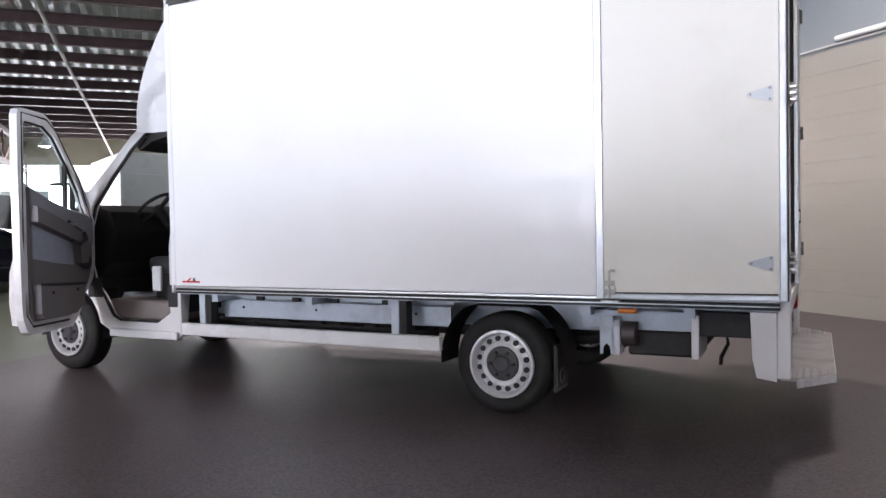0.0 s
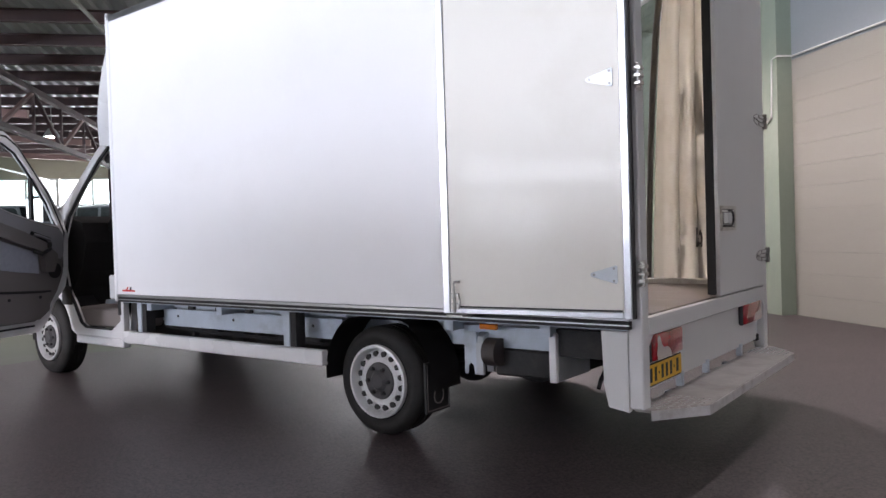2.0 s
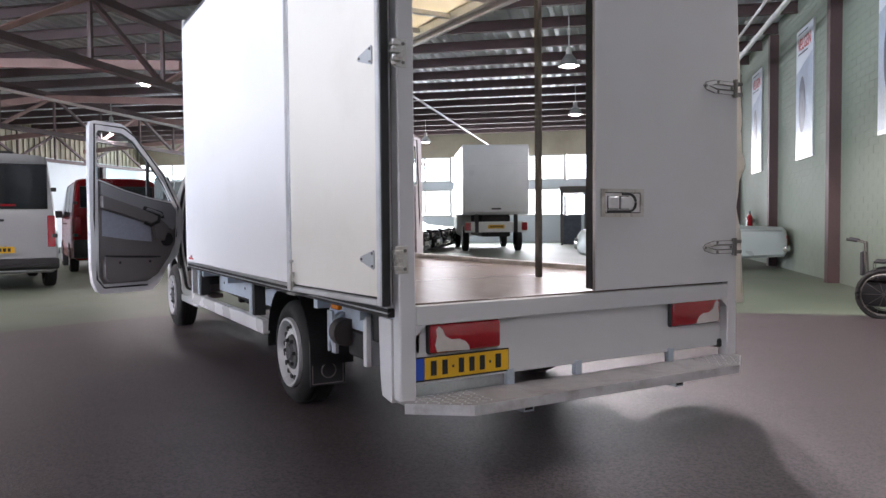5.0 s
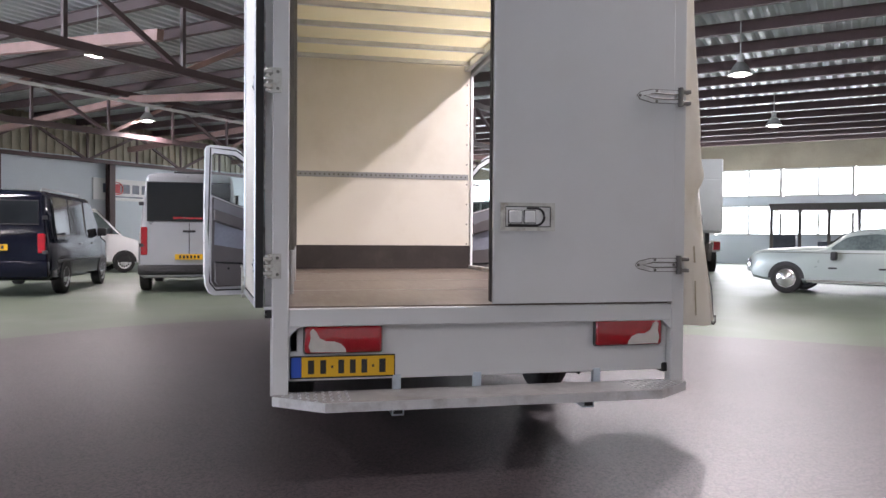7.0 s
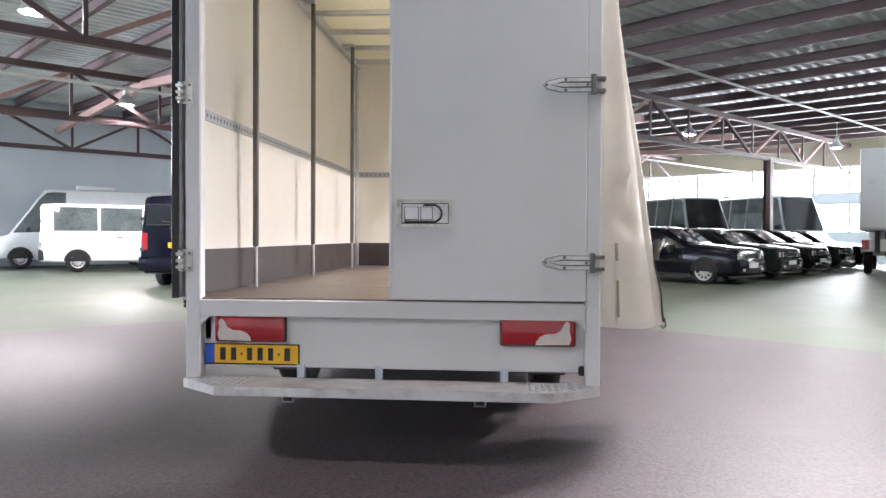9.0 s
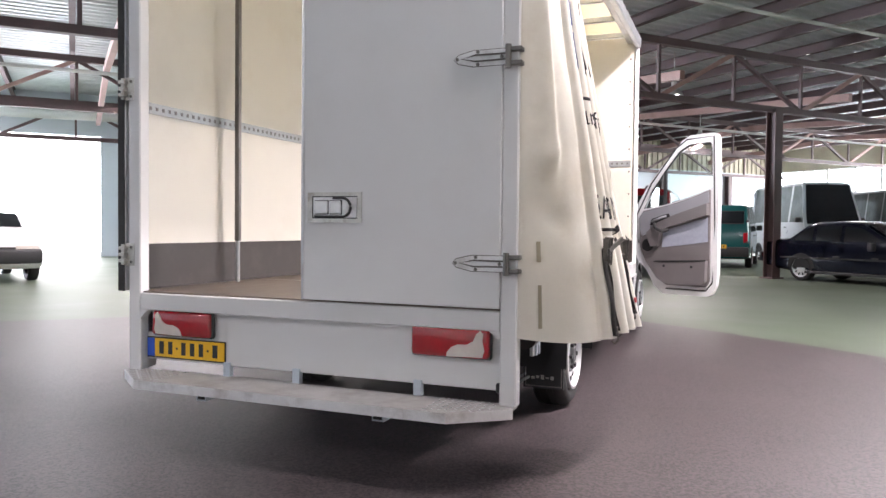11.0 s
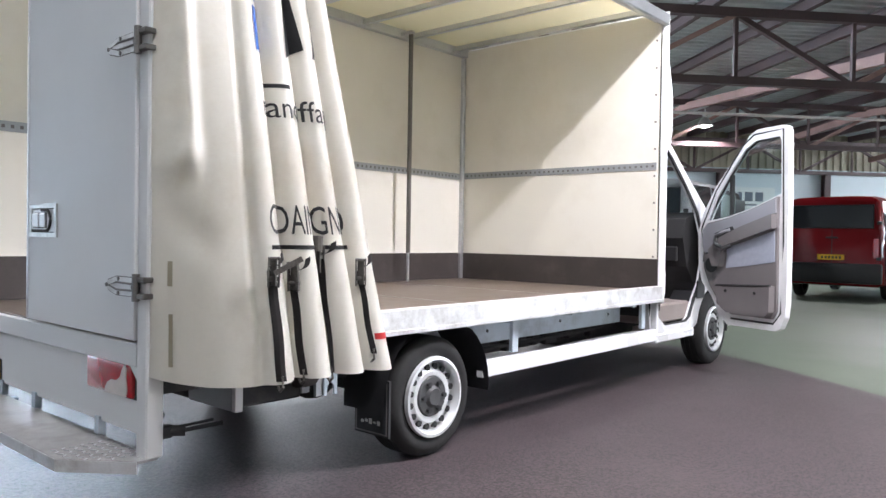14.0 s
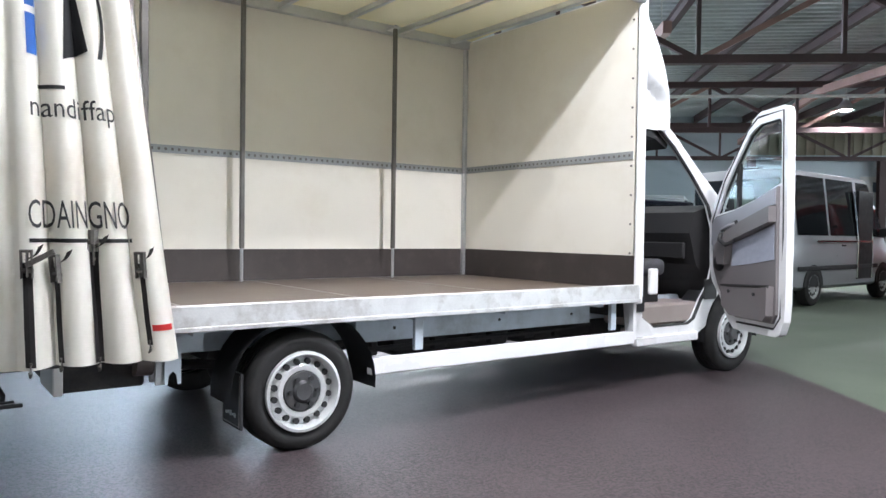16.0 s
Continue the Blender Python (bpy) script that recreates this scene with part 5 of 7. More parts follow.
def bmesh_door_skin(side):
    t = -side
    out = [(0.0, 0.98), (-0.01, 1.30), (0.05, 1.46), (0.20, 1.70), (0.40, 1.92), (0.57, 2.115), (0.65, 2.16), (0.915, 2.17), (0.953, 2.155), (0.972, 2.115), (0.985, 1.6), (0.985, 0.70), (0.972, 0.57), (0.93, 0.475), (0.88, 0.45), (0.36, 0.45), (0.26, 0.53), (0.16, 0.70), (0.04, 0.82)]
    win = [(0.10, 1.38), (0.20, 1.58), (0.36, 1.80), (0.52, 1.995), (0.64, 2.065), (0.88, 2.078), (0.905, 2.045), (0.915, 1.60), (0.62, 1.49), (0.36, 1.42)]

    def lean(x, z):
        return t * (0.20 * (z - 1.25) ** 1.25 if z > 1.25 else 0) * 0.6
    bm = plate(bmesh.new(), out, 0, t * 0.06, hole=win)
    return bm


cab_door(-1)
cab_door(1)

# ---------------------------------------------------------------- side curtain, drawn back to the rear post
FOLDS = ((0.39, 0.53), (0.53, 0.70), (0.70, 0.855), (0.855, 1.0))      # gathered folds along the cloth


def curtain_point(s, z, off=0.0):
    """s: 0 at the rear post to 1 at the free edge; z: height; off: metres proud of the cloth."""
    k = (2.88 - z) / (2.88 - 0.66)      # 0 at the top, 1 at the bottom
    k = max(0.0, min(1.06, k))
    a = Vector((0.158, YR + 0.045))
    c = Vector((-0.07 - 0.03 * k, YR + 0.06 + 0.32 * k))
    e = Vector((-0.47 - 0.225 * k ** 0.8, YR + 0.05 + 0.30 * k + 0.10 * k * k))
    g = max(0.0, min(1.0, (s - 0.36) / 0.06))
    if s < 0.39:
        t = s / 0.39
        p = a.lerp(c, t)
        d = (c - a).normalized()
        bulge = (0.02 + 0.025 * k) * math.sin(math.pi * t) ** 0.8
    else:
        t = (s - 0.39) / 0.61
        p = c.lerp(e, t)
        d = (e - c).normalized()
        bulge = 0.0
    n1 = Vector(((c - a).y, -(c - a).x)).normalized()
    n2 = Vector(((e - c).y, -(e - c).x)).normalized()
    w = max(0.0, min(1.0, (s - 0.30) / 0.18))
    w = w * w * (3 - 2 * w)
    nrm = (n1 * (1 - w) + n2 * w).normalized()
    f = bulge
    ph = 0.0
    for k0, (s0, s1) in enumerate(FOLDS):
        if s >= s0:
            ph = k0 + (s - s0) / (s1 - s0)
    fold = abs(math.sin(math.pi * ph)) ** 0.75
    f += g * (0.045 + 0.035 * k) * (fold - 0.35) * (0.85, 1.1, 0.95, 0.85)[min(3, int(ph))]
    f += 0.007 * noise.noise(Vector((s * 5, z * 2.3, 1.7)))
    f += 0.004 * noise.noise(Vector((s * 9, z * 5.0, 4.2))) * (1 - g)
    f += 0.03 * math.exp(-((z - 1.42 - 0.25 * s) / 0.06) ** 2) * math.exp(-((s - 0.13) / 0.07) ** 2)
    f -= 0.025 * math.exp(-((z - 1.25 + 0.3 * s) / 0.07) ** 2) * math.exp(-((s - 0.16) / 0.09) ** 2)
    q = max(0.0, min(1.0, (2.75 - z) / 1.3))                    # long crease that runs down into a dent
    r = 0.115 + 0.075 * q
    fade = 1.0 if z > 1.5 else math.exp(-((z - 1.5) / 0.06) ** 2)
    f += (1 - g) * 0.034 * fade * math.exp(-((s - r) / (0.075 if s < r else 0.028)) ** 2)
    f -= (1 - g) * 0.014 * math.exp(-((z - 1.62 - 0.3 * s) / 0.025) ** 2) * math.exp(-((s - 0.1) / 0.08) ** 2)
    f += off
    return Vector((p.x + nrm.x * f, p.y + nrm.y * f, z))


curtain = thing("side_curtain", "off-white tarpaulin side curtain gathered in folds, with black print and straps", "curtain")
bm = bmesh.new()


def cfun(i, j):
    zb = 0.665 - 0.05 * max(0, math.sin(6 * i)) * 0.4 - 0.015 * i
    z = ZT - 0.1 - (ZT - 0.1 - zb) * j
    return curtain_point(i, z)


grid(bm, cfun, 150, 70)
bmesh.ops.solidify(bm, geom=bm.faces[:], thickness=0.006)
part("cloth", bm, M["tarp"], curtain, "creased off-white tarpaulin", True)
# free edge returns inwards
bm = bmesh.new()
grid(bm, lambda i, j: curtain_point(1.0, ZT - 0.1 - (ZT - 0.76) * j) + Vector((-0.02 * math.sin(math.pi * i), -0.22 * i * (0.3 + 0.7 * j), 0)), 8, 40)
bmesh.ops.solidify(bm, geom=bm.faces[:], thickness=0.006)
part("return_fold", bm, M["tarp"], curtain, "", True)
bm = bmesh.new()
tube(bm, [curtain_point(1.0, ZT - 0.12 - (ZT - 0.84) * j / 6) + Vector((-0.035, -0.23 * (0.3 + 0.7 * j / 6), 0)) for j in range(7)], 0.024, 10)
part("edge_pole", bm, M["darksteel"], curtain, "dark steel pole in the free edge", True)


def cloth_patch(s0, s1, z0, z1, mat, name, nu=10, nv=4, slope=0.0, label=""):
    bm = bmesh.new()
    grid(bm, lambda i, j: curtain_point(s0 + (s1 - s0) * i, z0 + (z1 - z0) * j + slope * i, 0.004), nu, nv)
    bmesh.ops.solidify(bm, geom=bm.faces[:], thickness=0.0015)
    return part(name, bm, M[mat], curtain, label)


def cloth_text(body, s0, s1, z0, size, name):
    me = wedge_text(body, size, 0.0, M["ink"], name)
    xs = [v.co.x for v in me.vertices]
    a, b = min(xs), max(xs)
    bm = bmesh.new()
    bm.from_mesh(me)
    bmesh.ops.subdivide_edges(bm, edges=bm.edges[:], cuts=1)
    for v in bm.verts:
        s = s0 + (s1 - s0) * (v.co.x - a) / (b - a)
        v.co = curtain_point(s, z0 + v.co.y, 0.007)
    return part(name, bm, M["ink"], curtain, "black printed lettering")


cloth_text("CDAINGNO", 0.455, 0.865, 1.195, 0.16, "lettering")
cloth_text("nandiffap", 0.48, 0.85, 1.64, 0.12, "lettering")
cloth_patch(0.455, 0.865, 1.137, 1.153, "ink", "printed_line", 40, 1)
cloth_patch(0.52, 0.63, 1.755, 1.771, "ink", "printed_line", 16, 1)
cloth_patch(0.475, 0.53, 1.89, 2.06, "blueink", "printed_block", 10, 6, label="blue printed block")
cloth_patch(0.475, 0.53, 2.09, 2.30, "blueink", "printed_block", 10, 6, label="blue printed block")
bm = bmesh.new()
grid(bm, lambda i, j: curtain_point(0.63 + 0.045 * j + (0.12 - 0.10 * j) * i, 1.88 + 0.05 * i + 0.42 * j, 0.005), 14, 18)
bmesh.ops.solidify(bm, geom=bm.faces[:], thickness=0.0015)
part("printed_arrow", bm, M["ink"], curtain, "black printed arrow shape")
bm = bmesh.new()
grid(bm, lambda i, j: curtain_point(0.79 + 0.035 * math.sin(math.pi * j) + 0.022 * i, 1.9 + 0.36 * j, 0.005), 4, 16)
bmesh.ops.solidify(bm, geom=bm.faces[:], thickness=0.0015)
part("printed_block", bm, M["ink"], curtain, "black printed curve")
cloth_patch(0.90, 0.985, 0.775, 0.80, "redink", "printed_badge", 10, 2, label="small red badge")
cloth_patch(0.075, 0.095, 1.0, 1.09, "clad", "buckle_slot", 3, 3, label="worn slot for a strap")
cloth_patch(0.08, 0.096, 0.71, 0.90, "clad", "rub_mark", 3, 5, label="rust-stained edge clip")


def strap(s, ztop, zbot, w=0.014, slant=0.0):
    bm = bmesh.new()
    grid(bm, lambda i, j: curtain_point(s - w + 2 * w * i + slant * j, ztop + (zbot - ztop) * j, 0.007 + 0.004 * math.sin(9 * j + s * 20)), 2, 30)
    bmesh.ops.solidify(bm, geom=bm.faces[:], thickness=0.003)
    st = part("strap", bm, M["webbing"], curtain, "black tensioning strap")
    c = curtain_point(s, ztop, 0.02)
    e = (curtain_point(s + 0.01, ztop, 0.02) - curtain_point(s - 0.01, ztop, 0.02)).normalized()
    o = Vector((e.y, -e.x, 0))
    if o.y < 0:
        o = -o
    bm = bmesh.new()
    for k in (-1, 1):
        bar(bm, c + e * 0.019 * k + Vector((0, 0, -0.06)), c + e * 0.019 * k + Vector((0, 0, 0.05)) + o * 0.012, 0.004, 0.02)
    rod(bm, c - e * 0.022 + Vector((0, 0, -0.03)), c + e * 0.022 + Vector((0, 0, -0.03)), 0.009, 8)
    rod(bm, c - e * 0.022 + Vector((0, 0, 0.045)) + o * 0.01, c + e * 0.022 + Vector((0, 0, 0.045)) + o * 0.01, 0.006, 8)
    if slant == 0.0 and w > 0.015:
        bar(bm, c + Vector((0, 0, -0.01)) + o * 0.012, c + e * 0.10 + Vector((0, 0, 0.045)) + o * 0.02, 0.012, 0.02)
    elif w > 0.015:
        rod(bm, c + Vector((0, 0, 0.03)), c + Vector((0, 0, 0.09)), 0.02, 10)
    bar(bm, c + Vector((0, 0, -0.055)), c + Vector((0, 0, 0.045)), 0.034, 0.006)
    part("buckle", bm, M["ratchet"], st, "tarnished metal ratchet buckle")
    bm = bmesh.new()
    grid(bm, lambda i, j: curtain_point(s - 0.01 + 0.022 * i + 0.05 * j, ztop + 0.01 + 0.05 * j * j + 0.012 * i, 0.012 + 0.02 * math.sin(3 * j)), 2, 8)
    bmesh.ops.solidify(bm, geom=bm.faces[:], thickness=0.003)
    part("strap_tail", bm, M["webbing"], st, "loose strap end")
    p = curtain_point(s + slant, zbot, 0.008)
    part("hook", tube(bmesh.new(), [p + Vector((0, 0, 0.02)), p + Vector((0, 0.004, -0.02)), p + Vector((0, -0.012, -0.035)), p + Vector((0, -0.026, -0.02))], 0.006, 6), M["ratchet"], st, "steel strap hook", True)
    return st


strap(0.445, 1.06, 0.66, 0.016)
# Thin dark strap added in place of a fold's shadow.
strap(0.55, 1.04, 0.67, 0.009)
strap(0.70, 1.10, 0.66, 0.017, -0.01)
strap(0.885, 1.05, 0.72, 0.009)

# ---------------------------------------------------------------- lamps in the hall
# The five at x > 0 are unseen, added as fill light.
LAMPS = [(-11.7, 1.2, 4.6), (-20.2, 0.7, 4.6), (-16.8, 6.1, 4.6), (-26.6, 6.3, 4.6), (-10.2, 14.1, 4.6), (-16.2, 19.3, 4.6), (-15.3, -3.9, 4.6), (-7.2, -1.1, 4.6), (-11.8, -6.2, 4.6),
         (-2.2, 8.9, 4.9), (-4.04, 9.78, 4.65), (0.6, -0.5, 4.7), (4.7, -4.2, 4.7), (3.2, -8.5, 4.7), (7.0, 1.0, 4.8), (0.5, 8.3, 5.13), (-22.0, 12.5, 4.6), (-26.0, 19.0, 4.6)]
for p in LAMPS:
    highbay(p)
# Bulbs at x > 0 only brighten the truck's rear, curtain and near floor.
for p, w in (((-2.2, 8.9, 4.8), 600), ((-4.04, 9.78, 4.55), 760), ((-11.7, 1.2, 4.5), 220), ((-10.2, 14.1, 4.5), 250), ((0.6, -0.5, 4.6), 130), ((4.7, -4.2, 4.6), 70), ((3.2, -8.5, 4.6), 800), ((-7.2, -1.1, 4.5), 950), ((-26.6, 6.3, 4.5), 600), ((-11.8, -6.2, 4.5), 450),
             ((7.0, 1.0, 4.7), 280), ((0.5, 8.3, 5.05), 190), ((-20.2, 0.7, 4.5), 800), ((-16.8, 6.1, 4.5), 350), ((-15.3, -3.9, 4.5), 850)):
    bulb("lamp_light", p, w, BAY, 0.1, 146)

# ---------------------------------------------------------------- parked vehicles
COL = {}
for nm, c in (("silver", (0.42, 0.43, 0.45)), ("vanwhite", (0.75, 0.76, 0.76)), ("navy", (0.005, 0.006, 0.013)), ("blackcar", (0.005, 0.005, 0.006)), ("darkgrey", (0.008, 0.009, 0.011)), ("redvan", (0.17, 0.008, 0.011)), ("teal", (0.01, 0.075, 0.075)), ("silvergreen", (0.33, 0.38, 0.36)), ("greygreen", (0.022, 0.028, 0.027)), ("camper", (0.36, 0.41, 0.44))):
    light = max(c) > 0.3
    COL[nm] = material("car_paint_" + nm, c, 0.3 if light else 0.11, {"silver": 0.35, "silvergreen": 0.15}.get(nm, 0.0), 0.04, 3, 0.0, 200, coat=0.25 if light else 0.0, spec=0.5 if light else 0.26)


def lerp_table(tab, x):
    if x <= tab[0][0]:
        return tab[0][1:]
    for a, b in zip(tab, tab[1:]):
        if x <= b[0]:
            t = (x - a[0]) / (b[0] - a[0])
            return tuple(p + (q - p) * t for p, q in zip(a[1:], b[1:]))
    return tab[-1][1:]


def road_wheel(parent, x, y, r, out, spokes=False, rimr=0.62):
    bm = bmesh.new()
    w = 0.2
    lathe(bm, [(0.0, r * rimr), (-out * 0.008, r * 0.8), (out * 0.01, r * 0.96), (out * 0.035, r), (out * (w - 0.035), r), (out * w, r * 0.9), (out * (w - 0.01), r * 0.6)], 28)
    t = part("wheel", bm, M["rubber"], parent, "", True)
    t.matrix_basis = Matrix.Translation((x, y, r))
    bm = bmesh.new()
    lathe(bm, [(out * -0.004, r * rimr), (out * 0.02, r * rimr * 0.93), (out * 0.035, r * rimr * 0.85), (out * 0.012, r * rimr * 0.45), (out * 0.0, r * 0.12), (out * 0.0, 0.0)], 28)
    rm = part("rim", bm, M["brightrim"] if spokes else M["rim"], t, "silver rim", True)
    bm = bmesh.new()
    n = 10 if spokes else 12
    for k in range(n):
        a = 2 * math.pi * k / n
        c = Vector((r * rimr * 0.68 * math.cos(a), out * 0.02, r * rimr * 0.68 * math.sin(a)))
        m = Matrix.Translation(c) @ Matrix.Rotation(-a, 4, "Y") @ Matrix.Rotation(radians(90), 4, "X") @ Matrix.Diagonal((0.04 if spokes else 0.03, 0.018 if spokes else 0.022, 1, 1))
        bmesh.ops.create_cone(bm, cap_ends=True, segments=10, radius1=1, radius2=1, depth=0.012, matrix=m)
    part("rim_openings", bm, M["ink"], t, kind="stuff")
    return t


def vehicle(name, label, category, p, heading, paint, tab, width, wheels, r, side_windows, screens, rear=None, plate_z=0.6, tail=(0.75, 1.1, 0.12), glass="dark",
            group="", lean=0.14, extras=(), open_door=None, spokes=False, bumper="black", headlamp=(0.62, 0.82, 0.3), dark_bumper_h=0.3):
    """Parked car or van. tab: stations (x, z_bottom, z_belt, z_top, width factor) from rear to front."""
    v = thing(name, label, category, Matrix.Translation((p[0], p[1], 0)) @ Matrix.Rotation(radians(heading), 4, "Z"), group)
    W = width / 2
    xs = []
    for a, b in zip(tab, tab[1:]):
        n = max(1, int((b[0] - a[0]) / 0.12))
        xs += [a[0] + (b[0] - a[0]) * i / n for i in range(n)]
    xs.append(tab[-1][0])

    def sec(x):
        zb, zs, zt, k = lerp_table(tab, x)
        w = W * k
        wt = w * (1 - lean * max(0.0, zt - zs) / 0.6 * 0.5) if zt > zs + 0.02 else w * 0.97
        return zb, zs, zt, w, wt

    def ring(x):
        zb, zs, zt, w, wt = sec(x)
        zs2 = min(zs, zt - 0.03)
        half = [(w * 0.9, zb), (w * 0.985, zb + 0.06), (w, zb + (zs2 - zb) * 0.45), (w * 0.99, zs2 - 0.04), (w * 0.975, zs2), (wt + 0.0, max(zs2 + 0.005, zt - 0.09)), (wt - 0.035, zt - 0.035), (wt - 0.13, zt - 0.005), (wt * 0.4, zt + 0.012)]
        return [(x, y, z) for y, z in half] + [(x, -y, z) for y, z in half[::-1]]
    bm = bmesh.new()
    rings = [[bm.verts.new(q) for q in ring(x)] for x in xs]
    for a, b in zip(rings, rings[1:]):
        for i in range(len(a)):
            j = (i + 1) % len(a)
            bm.faces.new((a[i], a[j], b[j], b[i]))
    bm.faces.new(rings[0])
    bm.faces.new(rings[-1][::-1])
    body = part("body", bm, paint, v, "", True)
    # side windows
    for x0, x1 in side_windows:
        for s in (-1, 1):
            bm = bmesh.new()

            def f(i, j):
                x = x0 + (x1 - x0) * i
                zb, zs, zt, w, wt = sec(x)
                lo, hi = min(zs, zt - 0.03), max(min(zs, zt - 0.03) + 0.005, zt - 0.09)
                z0, z1 = zs + 0.035, max(zs + 0.04, zt - 0.11)
                z = z0 + (z1 - z0) * j
                t = 0 if hi <= lo else (z - lo) / (hi - lo)
                return (x, s * (w * 0.975 + (wt - w * 0.975) * t + 0.006), z)
            grid(bm, f, 8, 2)
            part("side_window", bm, M[glass], v, "", False)
    # screens: strips that follow the roof line
    for x0, x1 in screens:
        bm = bmesh.new()

        def f2(i, j):
            x = x0 + (x1 - x0) * i
            zb, zs, zt, w, wt = sec(x)
            s = 2 * j - 1
            up = 0.012 + 0.012 * (1 - abs(s))
            return (x + (0.008 if x1 > 0 else -0.008), s * (wt - 0.1), zt + up)
        grid(bm, f2, 8, 6)
        part("windscreen", bm, M["dark"], v, "", True)
    x_r, x_f = tab[0][0], tab[-1][0]
    zb, zs, zt, w, wt = sec(x_r)
    if rear:
        z0, z1, ww = rear
        part("rear_window", box(bmesh.new(), x_r - 0.012, x_r + 0.01, -W * ww, W * ww, z0, z1, 0.03, seg=2), M["dark"], v, "dark rear window")
        if zt > 1.7:
            part("door_seam", boxes((x_r - 0.013, x_r + 0.005, -0.006, 0.006, zb + 0.35, z0 - 0.03)), M["ink"], v)
            part("window_trim", tube(bmesh.new(), [(x_r - 0.012, -W * ww, z0), (x_r - 0.012, W * ww, z0), (x_r - 0.012, W * ww, z1), (x_r - 0.012, -W * ww, z1)], 0.012, 6, True), M["black"], v, "black window rubber")
            for s in (-1, 1):
                for q in (0.3, 0.72):
                    zz = zb + (zt - zb) * q
                    part("door_hinge", box(bmesh.new(), x_r - 0.02, x_r + 0.02, min(s * W * 0.86, s * W * 0.95), max(s * W * 0.86, s * W * 0.95), zz, zz + 0.07, 0.006), M["black"], v)
        part("tailgate_handle", box(bmesh.new(), x_r - 0.02, x_r + 0.01, -0.12, 0.12, z0 - 0.22, z0 - 0.18, 0.008), M["black"], v)
    z0, z1, ww = tail
    for s in (-1, 1):
        part("tail_lamp", box(bmesh.new(), x_r - 0.018, x_r + 0.06, min(s * (w * 0.985 - ww), s * w * 0.985), max(s * (w * 0.985 - ww), s * w * 0.985), z0, z1, 0.012), M["red"], v, "red tail lamp")
        zf, zh, wl = headlamp
        wf = sec(x_f)[3]
        part("headlamp", box(bmesh.new(), x_f - 0.1, x_f + 0.02, min(s * (wf * 0.93 - wl), s * wf * 0.93), max(s * (wf * 0.93 - wl), s * wf * 0.93), zf, zh, 0.02, seg=2), M["clearlens"], v, "clear headlamp", True)
        xm = x_f - 0.95 if not screens else screens[0][0] + (screens[0][1] - screens[0][0]) * 0.45
        part("door_mirror", box(bmesh.new(), xm - 0.05, xm + 0.06, min(s * W * 0.98, s * (W + 0.17)), max(s * W * 0.98, s * (W + 0.17)), zs + 0.02, zs + 0.2, 0.03, seg=2), M["black"], v, "", True)
        for xx in (x_r + (x_f - x_r) * 0.42, x_r + (x_f - x_r) * 0.62):
            part("door_handle", box(bmesh.new(), xx, xx + 0.16, min(s * W * 0.97, s * (W + 0.012)), max(s * W * 0.97, s * (W + 0.012)), zs - 0.16, zs - 0.125, 0.006), M["black"], v)
        for x in wheels:
            road_wheel(v, x, s * (W + 0.002), r, -s, spokes, 0.72 if spokes else 0.62)
            bm = bmesh.new()
            n = 14
            ra = r * 1.13
            vs = [bm.verts.new((x + ra * math.cos(math.pi * k / n), s * (W + 0.003), max(0.2, r + ra * math.sin(math.pi * k / n)))) for k in range(n + 1)]
            vs2 = [bm.verts.new((q.co.x, s * (W - 0.12), q.co.z)) for q in vs]
            bm.faces.new(vs)
            for k in range(n):
                bm.faces.new((vs[k], vs[k + 1], vs2[k + 1], vs2[k]))
            part("wheel_arch", bm, M["ink"], v)
    bz = zb
    part("rear_bumper", box(bmesh.new(), x_r - 0.07, x_r + 0.1, -W * 0.97, W * 0.97, bz + 0.03, bz + 0.03 + dark_bumper_h, 0.04, seg=2), M["black"] if bumper == "black" else bumper, v, "", True)
    part("front_bumper", box(bmesh.new(), x_f - 0.1, x_f + 0.08, -sec(x_f)[3] * 0.99, sec(x_f)[3] * 0.99, tab[-1][1] + 0.02, tab[-1][1] + 0.3, 0.05, seg=2), M["black"] if bumper == "black" else bumper, v, "", True)
    part("grille", box(bmesh.new(), x_f - 0.03, x_f + 0.012, -0.42, 0.42, headlamp[0], headlamp[1] - 0.02, 0.01), M["ink"], v)
    pl = part("number_plate", box(bmesh.new(), x_r - 0.078, x_r - 0.068, -0.26, 0.26, plate_z, plate_z + 0.11, 0.003), M["plate"], v, "yellow number plate")
    for k in range(6):
        part("plate_bar", boxes((x_r - 0.0795, x_r - 0.0775, -0.2 + k * 0.068, -0.155 + k * 0.068, plate_z + 0.025, plate_z + 0.085)), M["ink"], pl)
    for nm, bmf, mt, lb in extras:
        part(nm, bmf, M[mt] if isinstance(mt, str) else mt, v, lb)
    return v


def van_tab(L, H, belt=1.15, nose=0.75, zb=0.28, slope=0.75, hood=1.05):
    """Panel van or bus: flat tail, long roof, raked screen, short bonnet."""
    a, b = -L / 2, L / 2
    return [(a, zb + 0.05, belt, H - 0.12, 0.93), (a + 0.06, zb + 0.03, belt, H - 0.03, 0.97), (a + 0.4, zb, belt, H, 1.0), (b - nose - slope - 0.2, zb, belt, H, 1.0), (b - nose - slope, zb, belt, H - 0.03, 1.0),
            (b - nose, zb, belt - 0.03, hood + 0.05, 0.99), (b - 0.35, zb, hood - 0.1, hood - 0.06, 0.97), (b - 0.08, zb + 0.02, 0.8, hood - 0.2, 0.92), (b, zb + 0.05, 0.7, hood - 0.36, 0.86)]


